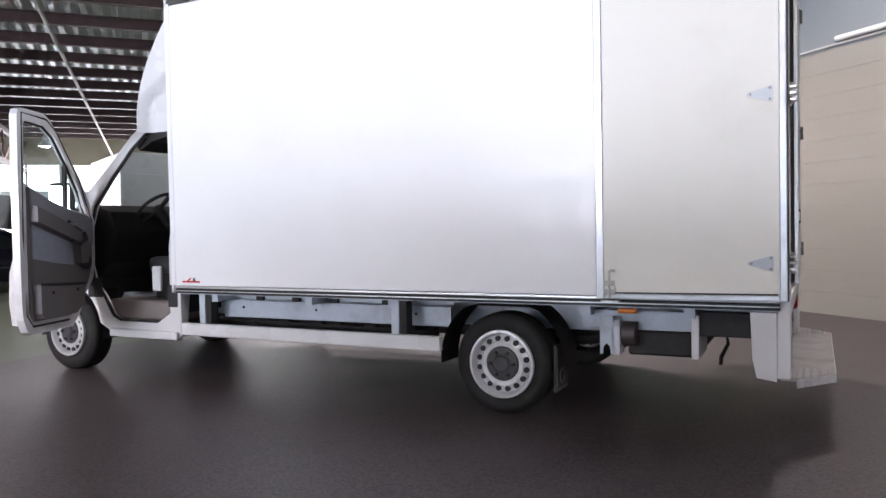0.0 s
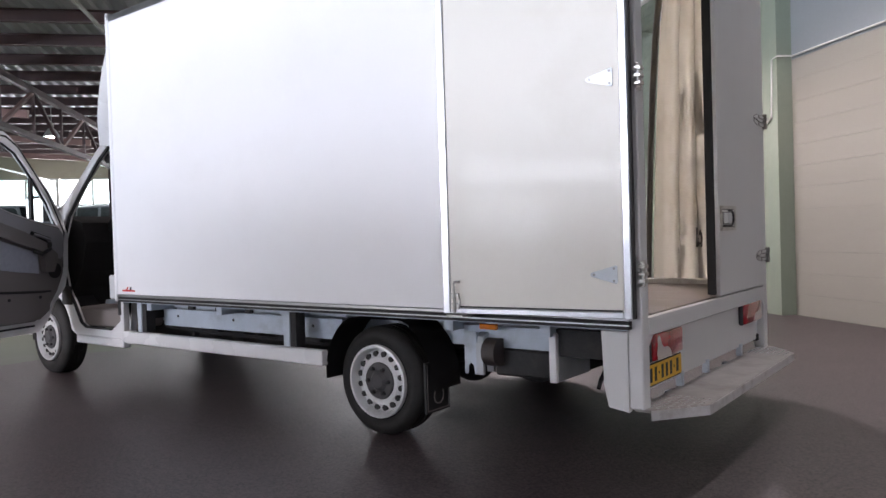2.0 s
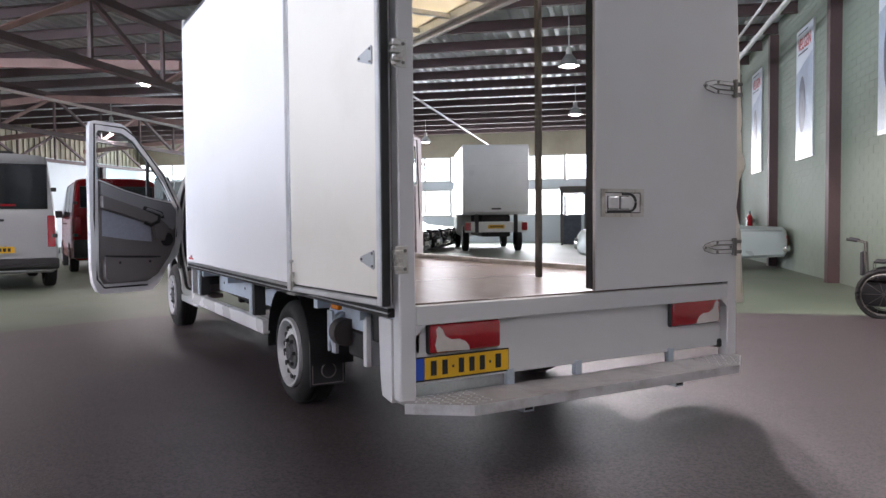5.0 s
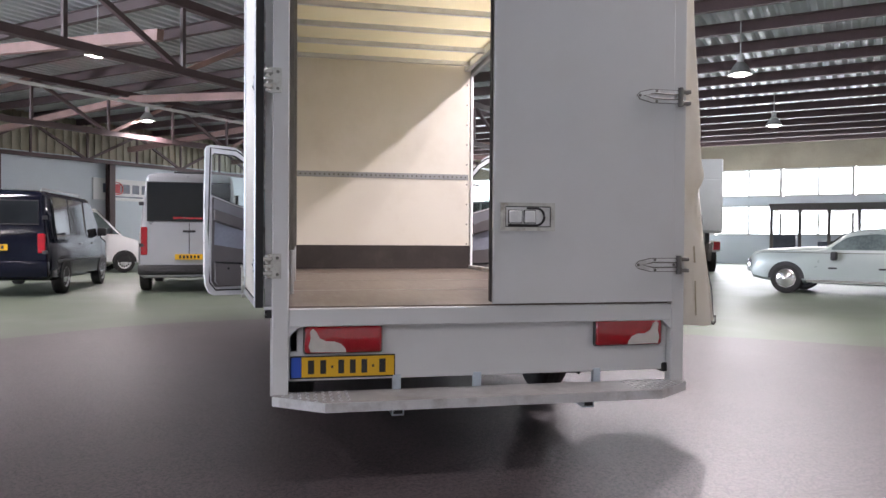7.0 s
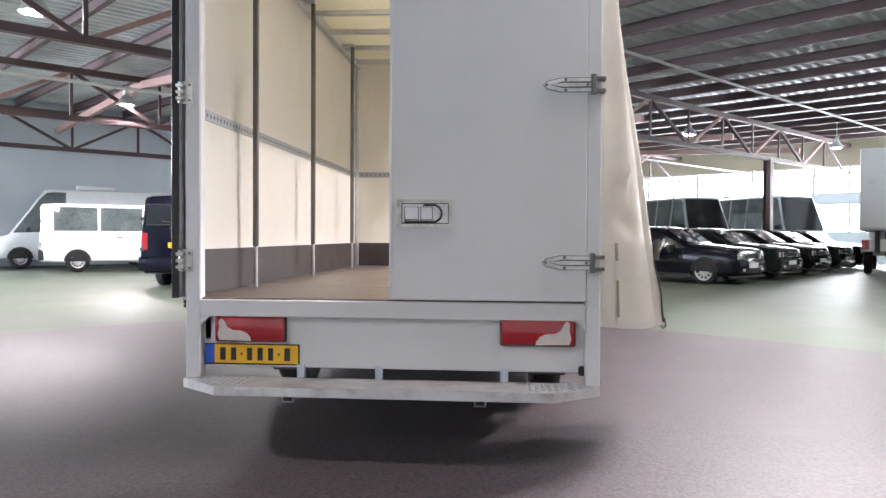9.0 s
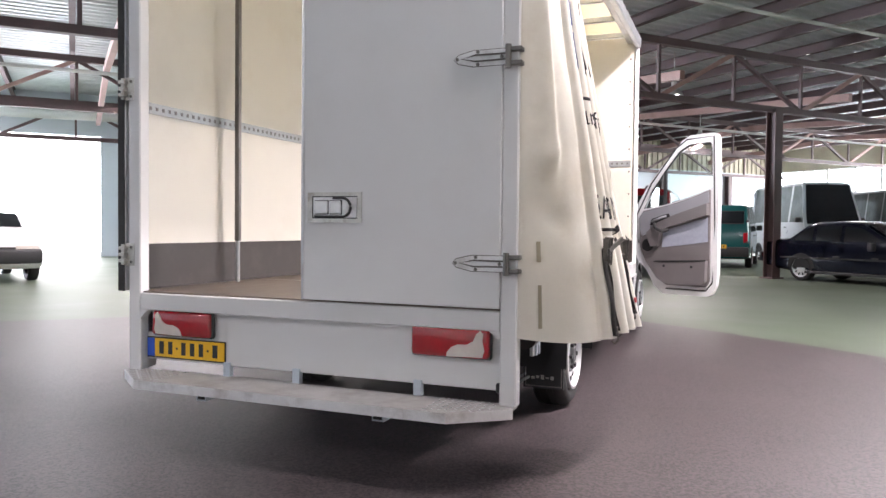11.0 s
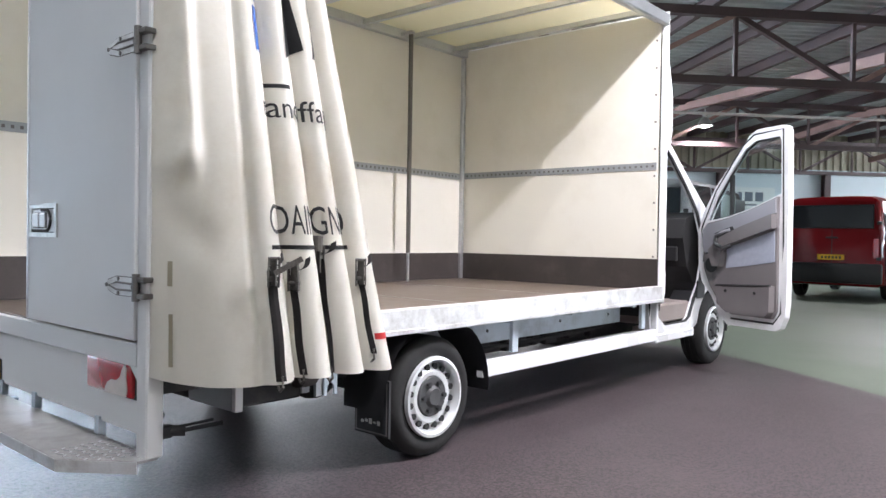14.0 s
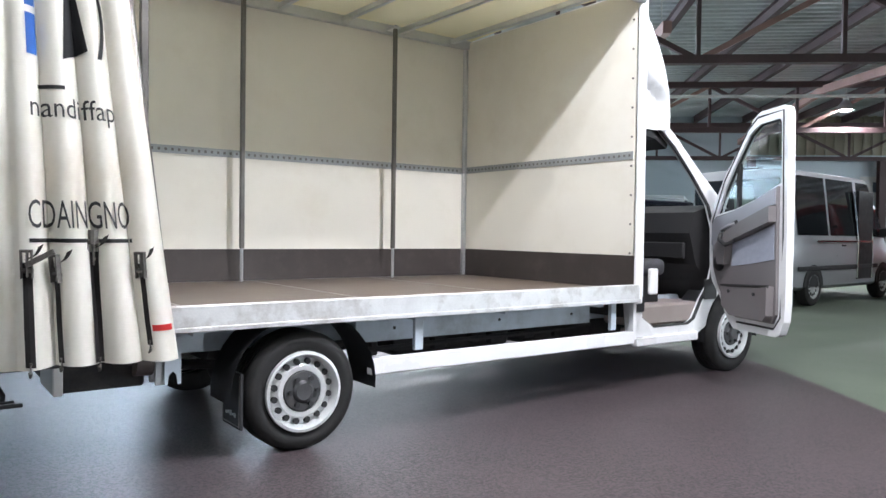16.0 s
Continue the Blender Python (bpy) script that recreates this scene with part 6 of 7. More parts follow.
def van(p, heading, paint, L, H, W, label, r=0.33, name="van", windows="all", group="parked vans", wb=None, rear=True, **kw):
    nose, slope = kw.pop("nose", 0.75), kw.pop("slope", 0.75)
    belt = kw.pop("belt", 1.15)
    tab = van_tab(L, H, belt, nose, 0.28, slope, kw.pop("hood", 1.08))
    a, b = -L / 2, L / 2
    wb = wb or L * 0.62
    fx = b - L * 0.175
    sw = [(b - nose - slope - 0.62, b - nose - 0.12)]
    if windows == "all":
        x = a + 0.3
        end = b - nose - slope - 0.72
        n = max(2, round((end - x) / 1.15))
        for k in range(n):
            sw.append((x + (end - x) * k / n + 0.04, x + (end - x) * (k + 1) / n - 0.04))
    return vehicle(name, label, "van", p, heading, paint, tab, W, (fx, fx - wb), r, sw, [(b - nose - slope + 0.03, b - nose - 0.02)], rear=(belt + 0.22, H - 0.2, 0.8) if rear else None,
                   plate_z=kw.pop("plate_z", 0.62), tail=kw.pop("tail", (0.8, 1.15, 0.13)), group=group, lean=0.16, headlamp=(0.72, 0.95, 0.3), **kw)


def car_tab(L, H=1.38, belt=0.88, boot=0.97, bonnet=0.93):
    a, b = -L / 2, L / 2
    return [(a, 0.36, 0.66, 0.86, 0.93), (a + 0.06, 0.28, belt - 0.04, boot - 0.02, 0.96), (a + 0.75, 0.24, belt, boot, 1.0), (a + 0.85, 0.24, belt, boot + 0.04, 1.0), (a + 1.35, 0.22, belt, H - 0.04, 1.0), (a + 1.7, 0.2, belt, H, 1.0),
            (a + 2.5, 0.2, belt, H - 0.02, 1.0), (b - 1.3, 0.22, belt, bonnet + 0.04, 1.0), (b - 0.7, 0.24, bonnet - 0.05, bonnet, 0.99), (b - 0.12, 0.28, bonnet - 0.08, bonnet - 0.05, 0.97), (b - 0.02, 0.32, 0.7, bonnet - 0.1, 0.95), (b, 0.36, 0.6, bonnet - 0.2, 0.94)]


def row_car(p, heading, paint, label, group):
    """Boxy compact saloon: flat roof, upright nose with twin round lamps, deep bumper."""
    L, W = 4.4, 1.68
    a, b = -L / 2, L / 2
    tab = [(a, 0.38, 0.72, 0.9, 0.93), (a + 0.05, 0.30, 0.88, 0.96, 0.96), (a + 0.6, 0.24, 0.90, 0.98, 1.0), (a + 0.72, 0.22, 0.90, 1.02, 1.0), (a + 1.15, 0.20, 0.90, 1.33, 1.0), (a + 1.35, 0.20, 0.90, 1.37, 1.0), (a + 1.9, 0.19, 0.90, 1.385, 1.0), (a + 2.35, 0.19, 0.90, 1.37, 1.0),
           (a + 2.5, 0.19, 0.90, 1.33, 1.0), (b - 1.28, 0.20, 0.90, 0.97, 1.0), (b - 0.75, 0.21, 0.87, 0.93, 0.99), (b - 0.12, 0.22, 0.82, 0.86, 0.97), (b - 0.03, 0.24, 0.74, 0.82, 0.96), (b, 0.26, 0.6, 0.74, 0.95)]
    v = vehicle("saloon_car", label, "car", p, heading, paint, tab, W, (b - 0.78, b - 0.78 - 2.57), 0.305, [(a + 0.86, a + 1.32), (a + 1.40, a + 2.0), (a + 2.08, b - 1.42)], [(a + 2.52, b - 1.31)], plate_z=0.52, tail=(0.66, 0.84, 0.36),
                group=group, lean=0.32, spokes=True, headlamp=(0.6, 0.74, 0.36), dark_bumper_h=0.24, bumper=paint)
    for s in (-1, 1):
        for k in range(2):
            part("lamp_glass", rod(bmesh.new(), (b + 0.012, s * (0.42 + 0.2 * k), 0.675), (b + 0.028, s * (0.42 + 0.2 * k), 0.675), 0.068, 16), M["chrome"], v, "round headlamp")
        part("fog_lamp", box(bmesh.new(), b + 0.06, b + 0.085, min(s * 0.45, s * 0.62), max(s * 0.45, s * 0.62), 0.32, 0.39, 0.01), M["clearlens"], v, "fog lamp")
        part("side_moulding", box(bmesh.new(), a + 0.5, b - 0.4, min(s * 0.835, s * 0.85), max(s * 0.835, s * 0.85), 0.52, 0.56, 0.005), M["black"], v)
        part("sill_trim", box(bmesh.new(), a + 1.15, b - 1.12, min(s * 0.78, s * 0.85), max(s * 0.78, s * 0.85), 0.18, 0.24, 0.01), M["black"], v)
    part("grille_frame", tube(bmesh.new(), [(b + 0.014, y, z) for y, z in ((-0.16, 0.61), (0.16, 0.61), (0.16, 0.74), (-0.16, 0.74))], 0.012, 6, True), M["chrome"], v, "chrome grille frame")
    part("front_plate", boxes((b + 0.081, b + 0.088, -0.26, 0.26, 0.40, 0.51)), M["white"], v, "pale front plate")
    part("front_lip", box(bmesh.new(), b - 0.2, b + 0.06, -0.78, 0.78, 0.16, 0.22, 0.015), M["black"], v, "black front lip")
    return v


def saloon(p, heading, paint, label, L=4.35, W=1.66, r=0.31, group="", **kw):
    a, b = -L / 2, L / 2
    return vehicle("saloon_car", label, "car", p, heading, paint, car_tab(L, kw.pop("H", 1.38)), W, (b - 0.78, b - 0.78 - 2.57), r, [(a + 1.02, a + 1.55), (a + 1.62, a + 2.28), (a + 2.34, b - 1.5)], [(a + 2.5, b - 1.4)],
                   rear=None, plate_z=0.52, tail=(0.62, 0.80, 0.38), group=group, lean=0.3, spokes=True, headlamp=(0.58, 0.72, 0.42), dark_bumper_h=0.2, **kw)


# silver crew van, dark windows, side door open
sv = van((-14.15, 2.72), 184, COL["silver"], 5.0, 2.38, 1.95, "silver crew van with dark windows and an open side door", 0.34, wb=3.2, nose=0.7, slope=0.7, belt=1.2, tail=(0.75, 1.3, 0.12), plate_z=0.66, dark_bumper_h=0.2)
part("stop_lamp", box(bmesh.new(), -2.52, -2.49, -0.3, 0.3, 1.46, 1.5, 0.005), M["red"], sv, "thin red stop lamp")
part("rear_step", box(bmesh.new(), -2.62, -2.45, -0.8, 0.8, 0.4, 0.46, 0.01), M["black"], sv, "black rear step")
part("roof_beacon", box(bmesh.new(), -2.3, -2.1, -0.3, 0.3, 2.36, 2.42, 0.02), M["black"], sv, "black roof light bar")
part("open_doorway", boxes((0.30, 1.0, -0.985, -0.93, 0.42, 2.1)), M["ink"], sv, "dark open doorway")
part("door_track", box(bmesh.new(), -1.5, 1.0, -0.998, -0.975, 1.12, 1.15, 0.005), M["chrome"], sv, "bright door track")
part("doorway_edge", tube(bmesh.new(), [(0.30, -0.985, 0.44), (0.30, -0.985, 1.2), (0.30, -0.90, 2.08), (1.0, -0.90, 2.08), (1.0, -0.985, 1.2), (1.0, -0.985, 0.44)], 0.018, 6), M["chrome"], sv, "bright edge of the open doorway")
part("side_rail", box(bmesh.new(), -2.2, 1.3, -0.992, -0.97, 0.62, 0.70, 0.008), M["black"], sv)
# dark blue-black small van
dv = van((-13.3, -0.35), 180, COL["navy"], 4.9, 1.95, 1.88, "dark blue-black passenger van with a yellow plate", 0.32, wb=3.0, nose=0.85, slope=0.75, belt=1.1, tail=(0.8, 1.15, 0.13), plate_z=0.85, bumper=COL["navy"])
for s in (-1, 1):
    part("roof_rail", tube(bmesh.new(), [(-2.1, s * 0.68, 1.93), (-2.0, s * 0.68, 1.99), (0.5, s * 0.68, 2.0), (0.65, s * 0.68, 1.94)], 0.016, 6), M["alu"], dv, "bright roof rail", True)
    part("side_strip", box(bmesh.new(), -2.0, 1.5, min(s * 0.93, s * 0.95), max(s * 0.93, s * 0.95), 0.62, 0.66, 0.005), M["black"], dv)
part("rear_wiper", bar(bmesh.new(), (-2.47, -0.05, 1.34), (-2.47, 0.42, 1.40), 0.02, 0.015), M["black"], dv)
# white vans along the far side
van((-20.6, -1.6), 118, COL["vanwhite"], 4.1, 1.95, 1.9, "white van parked nose out", 0.32, wb=2.6, windows="none", glass="tint")
wv = van((-18.4, -5.5), 123, COL["vanwhite"], 4.8, 2.02, 1.9, "white passenger bus with large side windows", 0.32, wb=3.0, nose=0.6, slope=0.7, belt=1.18, glass="tint")
hv = van((-20.5, -8.1), 303, COL["vanwhite"], 6.0, 2.6, 1.95, "white high-roofed van with a raked screen", 0.33, wb=3.6, windows="none", glass="tint", slope=1.0)
part("roof_hatch", box(bmesh.new(), -0.9, 0.3, -0.5, 0.5, 2.6, 2.76, 0.06, seg=2), M["white"], hv, "white roof air unit", True)
# red and teal vans
van((-18.3, 5.25), 180, COL["redvan"], 5.0, 2.2, 1.95, "dark red van seen from behind, barred rear windows", 0.33, wb=3.1, belt=1.3, tail=(0.9, 1.3, 0.12), plate_z=0.85, dark_bumper_h=0.42)
van((-23.4, 7.3), 176, COL["teal"], 4.8, 1.95, 1.85, "dark teal van seen from behind", 0.32, wb=2.9, tail=(0.8, 1.1, 0.12))
# dark estate cars in a row
for k, (nm, lb) in enumerate((("navy", "dark blue saloon car with bright multi-spoke wheels"), ("greygreen", "dark grey-green saloon car in a row"), ("blackcar", "black saloon car in a row"), ("darkgrey", "dark grey saloon car in a row"), ("blackcar", "black saloon car in a row"))):
    row_car((-15.9 - 2.45 * k, 10.5 + 1.8 * k), 50, COL[nm], lb, "row of dark saloon cars")
# vintage silver-green coupe
def vintage(p, heading):
    L = 4.55
    a, b = -L / 2, L / 2
    tab = [(a, 0.38, 0.7, 0.86, 0.93), (a + 0.07, 0.30, 0.86, 0.93, 0.97), (a + 0.85, 0.26, 0.90, 0.96, 1.0), (a + 0.95, 0.26, 0.90, 0.99, 1.0), (a + 1.45, 0.24, 0.90, 1.24, 1.0), (a + 1.75, 0.23, 0.90, 1.33, 1.0), (a + 2.1, 0.22, 0.90, 1.37, 1.0), (a + 2.5, 0.22, 0.90, 1.34, 1.0), (a + 2.7, 0.22, 0.90, 1.28, 1.0),
           (b - 1.5, 0.23, 0.90, 0.99, 1.0), (b - 1.0, 0.24, 0.90, 0.97, 1.0), (b - 0.3, 0.27, 0.87, 0.93, 0.98), (b - 0.06, 0.32, 0.80, 0.88, 0.95), (b, 0.42, 0.60, 0.80, 0.93)]
    W = 1.7
    v = vehicle("vintage_coupe", "pale silver-green vintage coupe with chrome trim and dark rear windows", "car", p, heading, COL["silvergreen"], tab, W, (b - 0.75, b - 0.75 - 2.5), 0.32, [(a + 1.85, b - 1.62)], [(a + 2.72, b - 1.52)], plate_z=0.5, tail=(0.6, 0.76, 0.3), lean=0.3, headlamp=(0.6, 0.76, 0.3), bumper=M["chrome"], glass="tint", dark_bumper_h=0.14)
    for s in (-1, 1):
        y = s * W / 2
        bm = bmesh.new()
        plate(bm, [(a + 1.2, 0.945), (a + 1.5, 1.19), (a + 1.76, 1.26), (a + 1.82, 1.26), (a + 1.82, 0.945)], s * (W / 2 - 0.035), s * (W / 2 - 0.005))
        part("rear_side_window", bm, M["dark"], v, "dark rear side window")
        part("belt_trim", boxes((a + 0.1, b - 0.25, min(y * 0.985, y * 1.006), max(y * 0.985, y * 1.006), 0.862, 0.874)), M["darksteel"], v, "dark belt line")
        part("sill_trim", boxes((a + 1.15, b - 1.15, min(y * 0.97, y * 1.004), max(y * 0.97, y * 1.004), 0.25, 0.31)), M["chrome"], v, "chrome sill strip")
        for x in (b - 0.75, b - 3.25):
            bm = bmesh.new()
            lathe(bm, [(s * 0.05, 0.0), (s * 0.045, 0.06), (s * 0.02, 0.1), (s * 0.015, 0.16), (s * 0.0, 0.2), (-s * 0.02, 0.2)], 24)
            h = part("hubcap", bm, M["chrome"], v, "domed chrome hubcap", True)
            h.matrix_basis = Matrix.Translation((x, y, 0.32))
    return v


vintage((-9.45, 16.8), 219)
# motorhomes behind the row
for x, y, h, nm, lb in ((-27.5, 10.0, 2.9, "camper", "tall grey camper van behind the cars"), (-28.5, 13.6, 2.75, "camper", "grey camper van behind the cars"), (-28.8, 17.4, 2.85, "camper", "grey motorhome with a dark front")):
    van((x, y), 20, COL[nm], 5.4, h, 2.05, lb, 0.33, wb=3.4, group="parked motorhomes", nose=0.5, slope=0.55, belt=1.45, hood=1.3, glass="tint")


# small box truck, rear towards the hall
def box_lorry(p, heading):
    v = thing("small_box_lorry", "pale blue-white box lorry seen from behind", "truck", Matrix.Translation((p[0], p[1], 0)) @ Matrix.Rotation(radians(heading), 4, "Z") @ Matrix.Scale(1.12, 4))
    part("box_body", box(bmesh.new(), -3.9, 0.0, -1.06, 1.06, 1.2, 3.42, 0.04, seg=2), COL["vanwhite"], v, "pale box body")
    part("tail_lift", box(bmesh.new(), -3.97, -3.92, -1.03, 1.03, 1.27, 2.8, 0.015), COL["vanwhite"], v, "folded tail lift")
    part("handle", box(bmesh.new(), -3.99, -3.96, -0.15, 0.15, 1.36, 1.41, 0.008), M["black"], v)
    part("underframe", boxes((-3.85, 1.2, -0.45, 0.45, 0.5, 1.2)), M["chassis"], v)
    part("bumper_bar", box(bmesh.new(), -3.95, -3.8, -1.0, 1.0, 0.64, 0.98, 0.02), M["white"], v)
    pl = part("number_plate", boxes((-3.965, -3.955, -0.26, 0.26, 0.76, 0.88)), M["plate"], v, "yellow number plate")
    for k in range(6):
        part("plate_bar", boxes((-3.968, -3.964, -0.2 + k * 0.068, -0.155 + k * 0.068, 0.79, 0.85)), M["ink"], pl)
    for s in (-1, 1):
        part("tail_lamp", boxes((-3.97, -3.94, s * 0.9 - 0.09, s * 0.9 + 0.09, 0.7, 0.95)), M["red"], v, "red tail lamp")
        part("buffer", boxes((-3.98, -3.9, s * 0.62 - 0.06, s * 0.62 + 0.06, 0.62, 1.21)), M["black"], v)
        for x in (-2.6, 1.1):
            road_wheel(v, x, s * 0.98, 0.42, -s)
    part("cab", box(bmesh.new(), 0.1, 1.9, -0.98, 0.98, 0.45, 2.5, 0.2, seg=4), COL["vanwhite"], v, "white cab", True)
    part("cab_window", box(bmesh.new(), 0.5, 1.3, -0.99, 0.99, 1.35, 1.95, 0.05), M["dark"], v)
    part("deflector", box(bmesh.new(), 0.1, 0.9, -0.95, 0.95, 2.45, 3.2, 0.2, seg=3), COL["vanwhite"], v, "", True)
    return v


box_lorry((-22.9, 20.0), 153)

# van with its side door open, seats and crates inside
def open_van():
    e = Vector((0.838, -0.546, 0))
    m = Matrix(((e.x, e.y, 0, -3.78), (e.y, -e.x, 0, -1.74), (0, 0, 1, 0), (0, 0, 0, 1)))
    m = Matrix.Translation((-3.78, -1.74, 0)) @ Matrix.Rotation(math.atan2(e.y, e.x), 4, "Z")
    v = thing("van", "dark grey van with its side door slid open, seats inside", "van", m, "parked vans")
    paint = COL["darkgrey"]

    def side(y0, y1, door):
        out = [(-0.02, 0.42), (0.02, 1.05), (0.12, 1.82), (0.2, 1.92), (3.3, 1.92), (4.0, 1.15), (4.75, 1.0), (4.85, 0.42)]
        hole = [(0.24, 0.55), (0.17, 1.0), (0.26, 1.74), (0.34, 1.8), (1.35, 1.8), (1.42, 1.74), (1.42, 0.55)] if door else [(0.3, 1.08), (0.36, 1.72), (2.1, 1.76), (2.1, 1.06)]
        return plate(bmesh.new(), out, y0, y1, hole=hole)
    part("side_wall", side(0.0, -0.05, True), paint, v, "body side with an open doorway")
    part("side_wall", side(-1.75, -1.8, False), paint, v, "far body side with a window")
    part("roof", box(bmesh.new(), 0.12, 3.35, -1.74, -0.06, 1.87, 1.93, 0.02), paint, v)
    part("floor", box(bmesh.new(), 0.0, 4.6, -1.74, -0.06, 0.42, 0.52, 0.01), M["cabin"], v)
    part("sill", box(bmesh.new(), -0.02, 4.7, -0.09, 0.03, 0.40, 0.50, 0.02), M["galv"], v, "pale door sill")
    part("underbody", box(bmesh.new(), 0.05, 4.6, -1.7, -0.12, 0.2, 0.42, 0.03), M["chassis"], v)
    part("doorway_seal", tube(bmesh.new(), [(x, 0.006, z) for x, z in [(0.24, 0.55), (0.17, 1.0), (0.26, 1.74), (0.34, 1.8), (1.35, 1.8), (1.42, 1.74), (1.42, 0.55)]], 0.014, 6, True), M["seal"], v, "", True)
    part("bonnet", wedge(3.9, 4.85), paint, v)
    for y in (-0.02, -1.78):
        for x in (0.75, 3.95):
            road_wheel(v, x, y, 0.31, -1 if y > -1 else 1)
    for k, x in enumerate((1.0, 2.2)):
        part("seat", box(bmesh.new(), x, x + 0.5, -1.3, -0.35, 0.52, 0.95, 0.08, seg=3), M["seat"], v, "dark fabric seat", True)
        bm = bmesh.new()
        box(bm, 0, 0.14, -1.3, -0.35, 0, 0.75, 0.05, m=Matrix.Translation((x - 0.02, 0, 0.9)) @ Matrix.Rotation(radians(-10), 4, "Y"), seg=3)
        part("seat_back", bm, M["seat"], v, "dark seat back", True)
    return v


def wedge(x0, x1):
    bm = bmesh.new()
    box(bm, x0, x1, -1.74, -0.06, 0.5, 1.0, 0.06, seg=2)
    return bm


open_van()
# crates stacked behind the open van, and a small car's tail
def crate(x, y, z, w, d, h, rz, mat, label):
    g = thing("crate", label, "crate", Matrix.Translation((x, y, z)) @ Matrix.Rotation(radians(rz), 4, "Z"), group="stacked crates")
    for k in range(3):
        z0 = k * h / 3
        part("slat", boxes((-w / 2, w / 2, d / 2 - 0.02, d / 2, z0 + 0.01, z0 + h / 3 - 0.01)), mat, g)
        part("slat", boxes((-w / 2, w / 2, -d / 2, -d / 2 + 0.02, z0 + 0.01, z0 + h / 3 - 0.01)), mat, g)
    for s in (-1, 1):
        part("end_panel", boxes((s * w / 2 - 0.015, s * w / 2 + 0.015, -d / 2, d / 2, 0, h)), mat, g)
    part("base", boxes((-w / 2, w / 2, -d / 2, d / 2, 0, 0.02)), mat, g)


for k in range(5):
    crate(-5.24, -5.30, 0.0 + 0.3 * k, 0.9, 0.6, 0.29, -33 + 3 * k, M["pinewood"], "pale wooden crate in a stack")
ob = part("barrier", box(bmesh.new(), -0.3, 0.3, -0.25, 0.25, 0, 1.15, 0.05, seg=2), M["orange"], None, "orange plastic barrier unit standing on the floor", True)
ob.matrix_basis = Matrix.Translation((-5.11, -4.68, 0)) @ Matrix.Rotation(radians(-33), 4, "Z")
tagged(ob, category="barrier")
saloon((-7.7, -7.2), 62, COL["vanwhite"], "white saloon car near the bright wall", L=4.2, W=1.65)

# duct and fittings on the bright wall
bm = tube(bmesh.new(), [(-1.6, V_LOGO - 0.9, 3.6), (-1.6, V_LOGO - 0.9, 4.5), (-1.5, V_LOGO - 0.9, 4.72), (-1.25, V_LOGO - 0.9, 4.85), (6.0, V_LOGO - 0.9, 4.95)], 0.19, 14)
tagged(hall_part("air_duct", bm, M["pipe"], label="wide pale air duct along the wall", smooth=True, kind=""), category="duct")
tagged(hall_part("wall_slot", boxes((-2.3, -2.0, V_LOGO - 0.02, V_LOGO + 0.06, 0.8, 2.9)), M["galv"], label="narrow grey door strip in the gate"), category="door strip")

# ---------------------------------------------------------------- things along the poster wall
# pillar, boxed-out pier between the two wall finishes
tagged(hall_part("pillar", boxes((8.62, 9.24, V_POSTER, V_POSTER + 0.22, 0, Z_DECK)), M["wall"], label="pale painted masonry pier on the wall"), category="pillar")
for u0 in (14.1, 18.9, 23.8, 28.6, 33.5):
    tagged(hall_part("wall_post", boxes((u0 - 0.1, u0 + 0.1, V_POSTER, V_POSTER + 0.2, 0, Z_DECK - 0.3)), M["beam"], label="dark steel wall post"), category="column", group="wall posts")
# conduit on the pier
bm = tube(bmesh.new(), [(8.95, V_POSTER + 0.24, 2.62), (8.85, V_POSTER + 0.24, 2.55), (8.72, V_POSTER + 0.24, 2.62), (8.70, V_POSTER + 0.235, 3.38), (8.58, V_POSTER + 0.235, 3.40), (8.56, V_POSTER + 0.03, 3.40), (-12, V_POSTER + 0.03, 3.40)], 0.012, 6)
tagged(hall_part("conduit", bm, M["pipe"], label="thin pale conduit looped on the wall", smooth=True), category="conduit")


